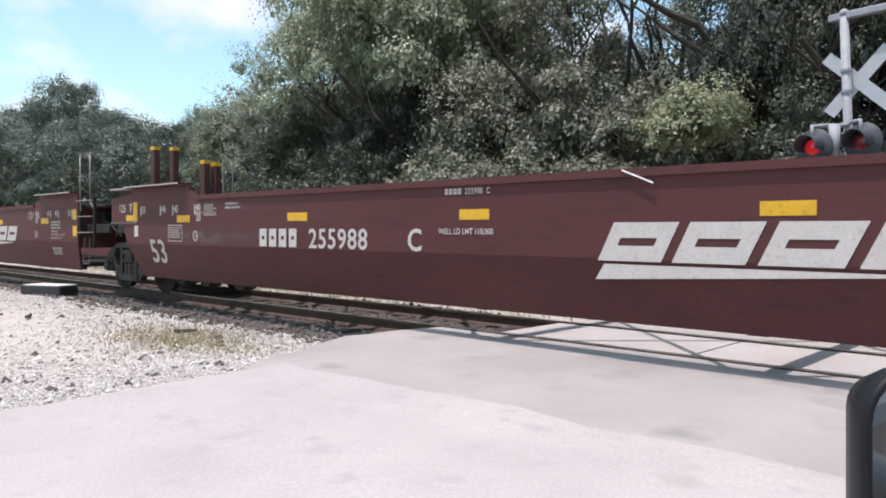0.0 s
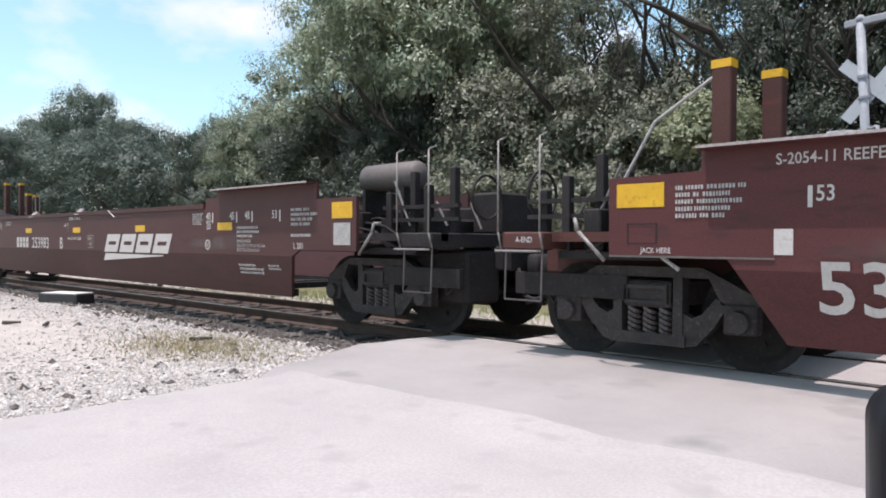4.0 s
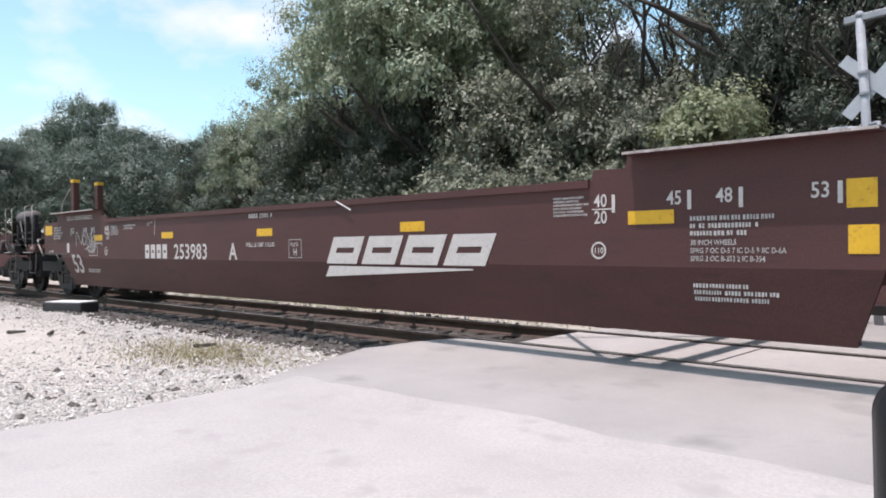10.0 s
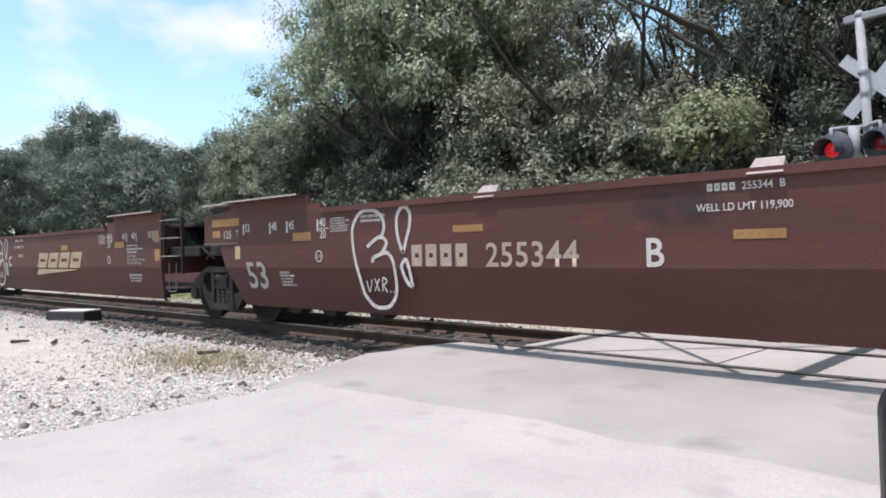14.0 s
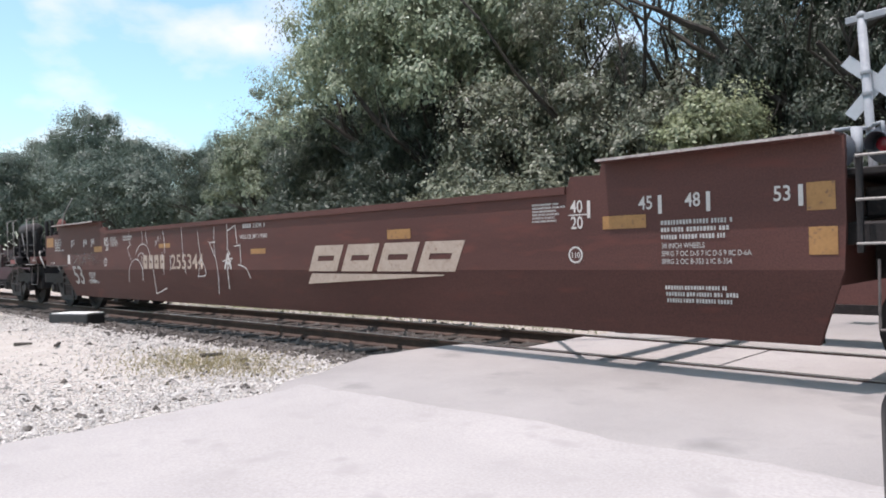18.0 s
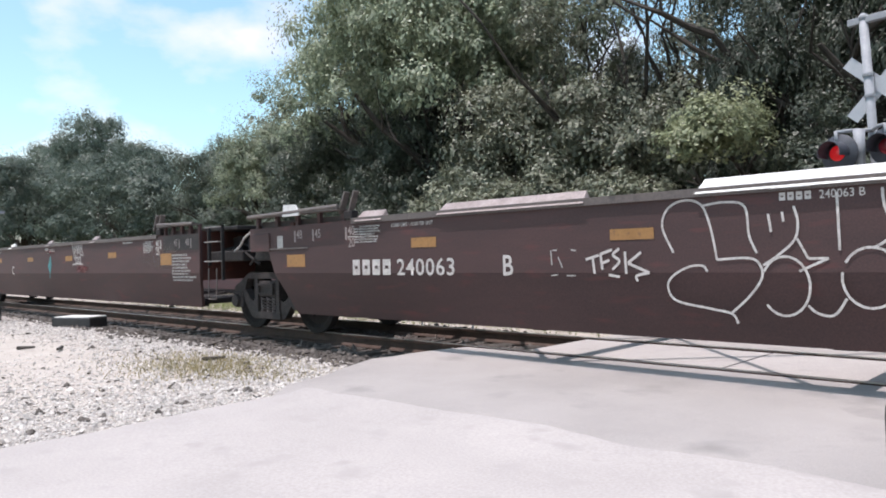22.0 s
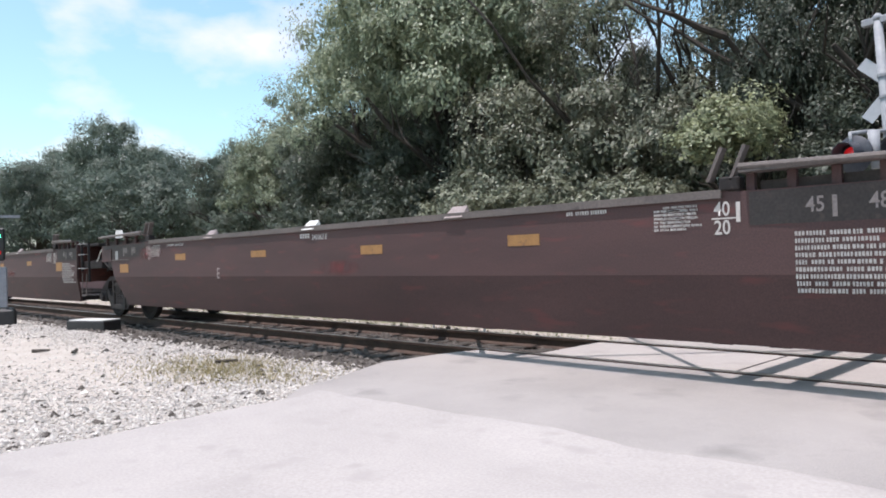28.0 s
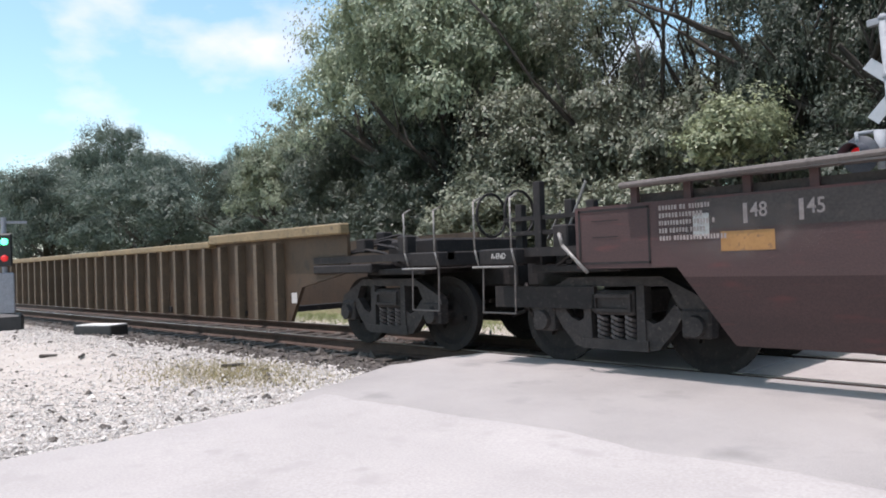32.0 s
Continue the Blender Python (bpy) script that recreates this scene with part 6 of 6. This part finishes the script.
    scrawl = [[(-0.92, 1.73), (-0.91, 1.52), (-0.92, 1.31)], [(-0.92, 1.31), (-0.83, 1.23)], [(-0.83, 1.23), (-0.93, 1.21)], [(-0.93, 1.21), (-0.92, 0.96), (-0.87, 0.65)], [(-0.9, 1.61), (-0.65, 1.69)], [(-0.65, 1.69), (-0.6, 1.38)],
              [(-0.69, 1.35), (-0.51, 1.37)], [(-0.51, 1.37), (-0.49, 1.06)], [(-0.58, 1.05), (-0.45, 1.03), (-0.32, 0.98), (-0.21, 0.84)], [(-1.08, 1.11), (-0.75, 1.16)], [(-0.75, 1.16), (-0.84, 1.08), (-0.89, 0.99)]]
    graffiti(cars[7], scrawl, 0.019, SPRAY, "thin white sprayed scrawl")
    # two rows of bubble letters
    bub = [[(-1.33, 1.15), (-1.43, 1.38), (-1.38, 1.54), (-1.22, 1.61), (-1.06, 1.56), (-0.98, 1.36), (-0.93, 1.08)], [(-1.06, 1.55), (-0.84, 1.57), (-0.68, 1.52), (-0.65, 1.28), (-0.59, 1.13)],
           [(-1.02, 0.98), (-1.06, 1.03), (-1.19, 1.02), (-1.34, 0.94), (-1.39, 0.84), (-1.31, 0.72), (-1.01, 0.66), (-0.81, 0.62), (-0.76, 0.54)], [(-0.81, 0.63), (-0.67, 0.76), (-0.56, 0.91), (-0.56, 1.02), (-0.65, 1.09), (-0.93, 1.08)],
           [(-0.49, 1.45), (-0.47, 1.3)], [(-0.38, 1.46), (-0.37, 1.38)], [(-0.29, 1.5), (-0.26, 1.37), (-0.29, 1.23), (-0.42, 1.11), (-0.54, 1.03)], loop(-0.37, 0.86, 0.19, 0.24, 150, -140)]
    graffiti(cars[8], bub, 0.02, SPRAY, "row of white sprayed bubble letters")
    bub = [[(-0.27, 1.24), (-0.19, 1.08)], [(-0.19, 1.08), (-0.04, 1.08)], [(-0.04, 1.08), (-0.26, 0.98)], [(-0.2, 0.71), (-0.13, 0.65), (-0.01, 0.64), (0.08, 0.77)], [(0.03, 1.59), (0.04, 1.14)], loop(0.25, 0.93, 0.2, 0.23, 150, -190),
           [(0.34, 1.6), (0.35, 1.47), (0.4, 1.26), (0.27, 1.15)], [(0.54, 1.45), (0.54, 1.35)], [(0.71, 1.55), (0.73, 1.43), (0.81, 1.15)], [(0.76, 1.27), (0.68, 1.18), (0.45, 1.04)], loop(0.64, 0.92, 0.2, 0.25, 160, -150),
           [(0.93, 1.53), (0.94, 1.4)], [(0.81, 0.74), (0.94, 0.78), (1.02, 0.79)], [(1.11, 1.56), (1.17, 1.48), (1.13, 1.37), (0.95, 1.2), (0.96, 1.14)],
           [(0.95, 1.2), (1.04, 1.26), (1.14, 1.27), (1.24, 1.22), (1.32, 1.1), (1.37, 0.91), (1.38, 0.77), (1.3, 0.68), (1.11, 0.76), (1.03, 0.85), (0.99, 1.09)], loop(1.44, 1.43, 0.15, 0.13, 150, 430), loop(1.515, 1.15, 0.155, 0.15)]
    graffiti(cars[8], bub, 0.02, SPRAY, "row of white sprayed bubble letters")
    graffiti(cars[8], [[(2.13, 1.06), (2.19, 1.0), (2.28, 0.965), (2.38, 0.95), (2.5, 0.9)], [(2.2, 1.05), (2.3, 1.0)]], 0.09, SCUFF, "scuffed patch of red primer")
    graffiti(cars[8], [[(-2.26, 1.1), (-2.11, 1.14)], [(-2.18, 1.12), (-2.16, 0.96)], [(-2.07, 1.0), (-2.09, 1.15)], [(-2.09, 1.15), (-1.96, 1.19)], [(-2.08, 1.06), (-1.99, 1.09)], [(-1.88, 1.2), (-1.95, 1.14), (-1.88, 1.08), (-1.96, 1.0)], [(-2.0, 0.95), (-1.88, 0.93)],
                       [(-1.82, 1.17), (-1.81, 0.96)], [(-1.65, 1.16), (-1.79, 1.06)], [(-1.79, 1.06), (-1.57, 0.97)], [(-1.57, 0.97), (-1.7, 0.94), (-1.69, 0.89)]], 0.026, WHITE, "small white sprayed tag")
    graffiti(cars[8], [[(-2.68, 1.2), (-2.67, 1.05)], [(-2.68, 0.94), (-2.6, 0.95)], [(-2.59, 1.13), (-2.54, 1.02)], [(-2.43, 1.2), (-2.37, 1.19)], [(-2.49, 0.94), (-2.38, 0.94)], [(-2.66, 1.2), (-2.6, 1.2)]], 0.014, PRINT, "worn remains of a stencilled square")
    graffiti(cars[9], [[(1.38, 1.64), (1.46, 1.42), (1.56, 1.27)], [(1.52, 1.62), (1.56, 1.4), (1.6, 1.3)], [(1.58, 1.45), (1.64, 1.62), (1.7, 1.44), (1.66, 1.36)], [(1.72, 1.62), (1.74, 1.42)], [(1.74, 1.5), (1.82, 1.62), (1.82, 1.42)], [(1.9, 1.62), (1.9, 1.2)], [(1.9, 1.6), (2.0, 1.5), (2.06, 1.38), (1.94, 1.4)], [(2.0, 1.62), (2.0, 1.48)], loop(1.68, 1.27, 0.06, 0.07), loop(1.84, 1.27, 0.06, 0.07), [(1.39, 1.17), (1.7, 1.19), (2.05, 1.175)]], 0.026, WHITE, "spiky white sprayed tag over a line")
    graffiti(cars[9], [[(-0.14, 1.38), (-0.33, 1.14)], [(-0.34, 1.16), (-0.2, 0.98)], [(-0.15, 1.38), (-0.11, 1.14)], [(-0.11, 1.17), (-0.21, 0.98)], [(-0.2, 1.02), (-0.21, 0.86)], [(-0.2, 1.26), (-0.27, 1.12)], [(-0.17, 1.26), (-0.2, 1.06)]], 0.05, TEAL, "teal sprayed diamond")
    for k in (0, 1, 2, 3, 4):
        bm = bmesh.new()
        rod(bm, (1.83, -SIDE - 0.03, 1.79), (2.15, -SIDE - 0.04, 1.66), 0.009, n=6)
        part("latch_bar", bm, LICHEN, cars[k], "pale slanting latch bar on the top edge")
    graffiti(cars[1], [[(-4.8, 1.62), (-4.7, 1.4), (-4.6, 1.34)], [(-4.6, 1.6), (-4.5, 1.55), (-4.56, 1.45), (-4.4, 1.5)], [(-4.55, 1.42), (-4.42, 1.28)], [(-4.45, 1.45), (-4.3, 1.34)], [(-4.7, 1.55), (-4.55, 1.5)], [(-4.75, 1.45), (-4.6, 1.52), (-4.45, 1.6)], [(-4.62, 1.3), (-4.5, 1.4), (-4.34, 1.42)]], 0.016, STAIN_SCRATCH, "faint scratched tag")
    graffiti(cars[2], [[(-0.74, 1.56), (-0.73, 1.49), (-0.69, 1.5), (-0.69, 1.54)], [(-0.66, 1.55), (-0.63, 1.56), (-0.66, 1.5), (-0.62, 1.5)], [(-0.59, 1.55), (-0.57, 1.57), (-0.57, 1.5)], [(-0.48, 1.55), (-0.52, 1.56), (-0.52, 1.51), (-0.48, 1.52)], [(-0.48, 1.55), (-0.475, 1.36)]], 0.013, SPRAY, "small white chalk figures")
    graffiti(cars[7], [[(-3.62, 1.4), (-3.6, 1.52)], [(-3.6, 1.44), (-3.55, 1.48), (-3.58, 1.52)], [(-3.5, 1.56), (-3.46, 1.6), (-3.5, 1.52), (-3.44, 1.53)], [(-3.4, 1.62), (-3.38, 1.55)], [(-3.3, 1.64), (-3.25, 1.66), (-3.24, 1.5)]], 0.014, SPRAY, "small white chalk figures")
    graffiti(cars[4], [[(-7.72, 1.25), (-7.69, 1.56), (-7.4, 1.28), (-7.37, 1.55)], loop(-7.24, 1.38, 0.09, 0.11), [(-7.09, 1.26), (-7.07, 1.52), (-6.96, 1.38), (-6.84, 1.55), (-6.82, 1.27)], [(-7.17, 1.16), (-6.98, 1.24), (-7.05, 1.16), (-6.68, 1.15), (-6.65, 1.44), (-6.72, 1.46), (-6.8, 1.37), (-6.66, 1.32)], [(-6.95, 1.34), (-6.72, 1.42)], [(-6.63, 1.31), (-6.47, 1.3), (-6.3, 1.3), (-6.23, 1.25)]], 0.02, SPRAY, "pale bluish sprayed tag")
    graffiti(cars[4], [[(-4.03, 1.69), (-4.06, 1.63), (-3.99, 1.62), (-4.01, 1.66)], [(-3.93, 1.66), (-3.9, 1.69), (-3.92, 1.64)], [(-3.84, 1.7), (-3.82, 1.64)], [(-3.77, 1.72), (-3.72, 1.73), (-3.74, 1.44)]], 0.013, SPRAY, "small white chalk figures")
    graffiti(cars[8], [[(3.5, 1.33), (3.54, 1.22), (3.63, 1.06), (3.67, 0.9)], [(3.67, 0.93), (3.7, 0.72), (3.69, 0.45)], [(3.56, 1.42), (3.68, 1.49)], [(2.14, 1.54), (2.26, 1.5), (2.32, 1.43)]], 0.045, SPRAY, "pale runny streak of spray paint")
    for k, x0, z0, x1, z1, m in ((8, 6.65, 0.95, 7.25, 1.4, STAIN_RED), (8, 7.25, 0.98, 7.8, 1.15, STAIN_RED), (8, 7.9, 0.98, 8.44, 1.1, STAIN_RED), (8, 3.8, 0.98, 5.2, 1.6, STAIN_DARK), (8, 1.9, 1.0, 2.6, 1.2, STAIN_RED), (8, 5.2, 1.2, 6.2, 1.7, STAIN_DARK),
                                 (12, 1.3, 0.98, 2.45, 1.15, STAIN_RED), (12, -3.0, 0.98, -1.8, 1.7, STAIN_RED), (12, -8.2, 1.05, -6.6, 1.6, STAIN_PALE), (9, 1.5, 0.98, 2.45, 1.16, STAIN_RED), (9, -0.6, 1.42, 0.35, 1.6, STAIN_RED), (10, 0.0, 0.98, 0.9, 1.2, STAIN_RED), (11, -0.1, 0.98, 0.9, 1.2, STAIN_RED),
                                 (9, -7.6, 1.0, -6.3, 1.6, STAIN_DARK), (10, 2.5, 1.0, 4.5, 1.6, STAIN_DARK), (11, -6.6, 1.3, -5.2, 1.6, STAIN_RED), (9, 5.0, 1.0, 7.0, 1.6, STAIN_PALE), (10, -6.0, 1.0, -4.0, 1.5, STAIN_PALE),
                                 (0, -7.4, 0.98, -4.0, 1.25, STAIN_PALE), (1, -8.0, 0.98, -5.6, 1.3, STAIN_PALE), (2, 4.8, 1.0, 7.6, 1.3, STAIN_PALE), (6, -8.2, 0.98, -5.0, 1.3, STAIN_PALE), (5, 5.0, 1.0, 8.0, 1.5, STAIN_PALE), (7, -8.6, 1.0, -6.0, 1.4, STAIN_PALE), (5, -1.2, 1.3, -0.2, 1.75, STAIN_DARK), (3, 4.0, 1.0, 7.5, 1.3, STAIN_PALE)):
        patch(cars[k], "paint_stain", x0, z0, x1, z1, m, "faded cloudy red spray stain" if m is STAIN_RED else "dull cloudy stain on the paint")
    graffiti(cars[12], [[(-2.52, 1.02), (-2.52, 1.3)], [(-2.52, 1.3), (-2.26, 1.3)], [(-2.26, 1.3), (-2.26, 1.02)], [(-2.26, 1.02), (-2.52, 1.02)], [(-2.43, 1.22), (-2.43, 1.1)], [(-2.36, 1.21), (-2.34, 1.1)]], 0.011, STAIN_SCRATCH, "small white sprayed square with scribble")
    for c, dx in ((cars[5], 0.0), (cars[6], 3.05)):
        tag = [[(-5.02, 0.8), (-4.96, 0.66), (-4.91, 0.82)], [(-4.86, 0.83), (-4.77, 0.67)], [(-4.77, 0.83), (-4.86, 0.67)], [(-4.7, 0.67), (-4.7, 0.84), (-4.62, 0.8), (-4.69, 0.75)], [(-4.69, 0.75), (-4.61, 0.66)], [(-4.56, 0.67), (-4.54, 0.67)], [(-4.5, 0.67), (-4.48, 0.67)]]
        graffiti(c, [[(x + dx, z) for x, z in ln] for ln in tag], 0.02, SPRAY, "small white sprayed tag")
    # long dark guide folded outwards on one short well, with bare white ends
    for x0, x1, m, q in ((-6.2, -2.0, BROWN_DIRTY, "long dark guide folded outwards over the edge"), (-6.34, -6.2, LICHEN, "bright white end of the folded guide"), (-2.0, -1.86, LICHEN, "bright white end of the folded guide")):
        z0, z1 = [1.78 - 0.1 * (x + 6.2) / 4.2 for x in (x0, x1)], [2.1 - 0.25 * (x + 6.2) / 4.2 for x in (x0, x1)]
        bm = plate(bmesh.new(), [(x0, z0[0]), (x1, z0[1]), (x1, z1[1]), (x0, z1[0])], -SIDE - 0.04, -SIDE + 0.02)
        part("folded_guide", bm, m, cars[10], q)
    # long flared container guides on the first short well
    for x0, x1, m in ((-1.1, 0.93, LICHEN), (1.91, 3.95, GUIDE), (-4.3, -2.25, GUIDE), (5.2, 5.84, GUIDE), (-5.84, -5.3, GUIDE)):
        bm = flap_mesh(x0, x1, 1.655, 1.79, 0.04)
        part("long_guide", bm, m, cars[8], "long flared container guide")


def yellow_car(c0):
    """The ribbed yellow-brown well car that comes last; c0 is its front end panel."""
    u = thing("ribbed_well_car", pose(c0, 0, 0), "weathered yellow-brown well car with ribbed sides", "well car", "well cars of the train")
    bm = bmesh.new()
    plate(bm, [(-20, 0.3), (-1.55, 0.3), (-1.2, 0.85), (-0.1, 1.05), (0, 1.1), (0, 1.66), (-4.0, 1.66), (-4.0, 1.6), (-20, 1.6)], -1.38, -1.32)
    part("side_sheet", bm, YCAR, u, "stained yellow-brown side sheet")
    bm = bmesh.new()
    plate(bm, [(-20, 0.3), (-1.55, 0.3), (-1.2, 0.85), (0, 1.1), (0, 1.66), (-20, 1.6)], 1.36, 1.42)
    part("side_sheet", bm, YCAR, u)
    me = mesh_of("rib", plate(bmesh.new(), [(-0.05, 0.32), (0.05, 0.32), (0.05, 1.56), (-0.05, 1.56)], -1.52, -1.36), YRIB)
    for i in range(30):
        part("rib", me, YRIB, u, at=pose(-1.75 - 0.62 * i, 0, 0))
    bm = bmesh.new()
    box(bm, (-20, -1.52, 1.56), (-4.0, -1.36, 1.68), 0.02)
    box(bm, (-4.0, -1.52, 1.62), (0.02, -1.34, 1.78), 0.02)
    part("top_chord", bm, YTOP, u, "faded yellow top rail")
    coupled_end(u, 0.6, 1, False, "front", 1.8)
    add_truck(u, 0.6)
    patch(u, "routing_card", -1.15, 0.62, -1.0, 0.78, WHITE, "small white placard")
    for x in (-18, -14, -10, -6, -3):
        part("cross_bearer", floor_mesh("bearer"), DARK, u, at=pose(x, 0, 0))
    CARS.append((u, c0))


train()
yellow_car(-256.0)

# the distance run by the train at each second
RUN = [0.000, 7.733, 15.412, 23.038, 30.715, 38.422, 46.135, 53.831, 61.513, 69.247, 76.969, 84.678, 92.404, 100.105, 107.811, 115.542, 123.289, 131.045, 138.799, 146.555, 154.321, 162.065, 169.781, 177.485, 185.196, 192.925, 200.682, 208.461, 216.257, 224.064, 231.875, 239.685, 247.41]


def run(t):
    i = max(0, min(int(t), len(RUN) - 2))
    return RUN[i] + (RUN[i + 1] - RUN[i]) * (t - i)


def motions():
    for u, c0 in CARS:
        walk(u, [(i, pose(c0 + 0.03 + RUN[i], 0, 0)) for i in range(33)])
    rows = []
    t = 0.0
    while t < 32.0:
        rows.append(t)
        t += 0.0667
    rows.append(32.0)
    for w, x in WHEELSETS:
        walk(w, [(t, pose(x, 0, WHEEL_R, 0, math.degrees(run(t) / WHEEL_R), 0)) for t in rows])


motions()
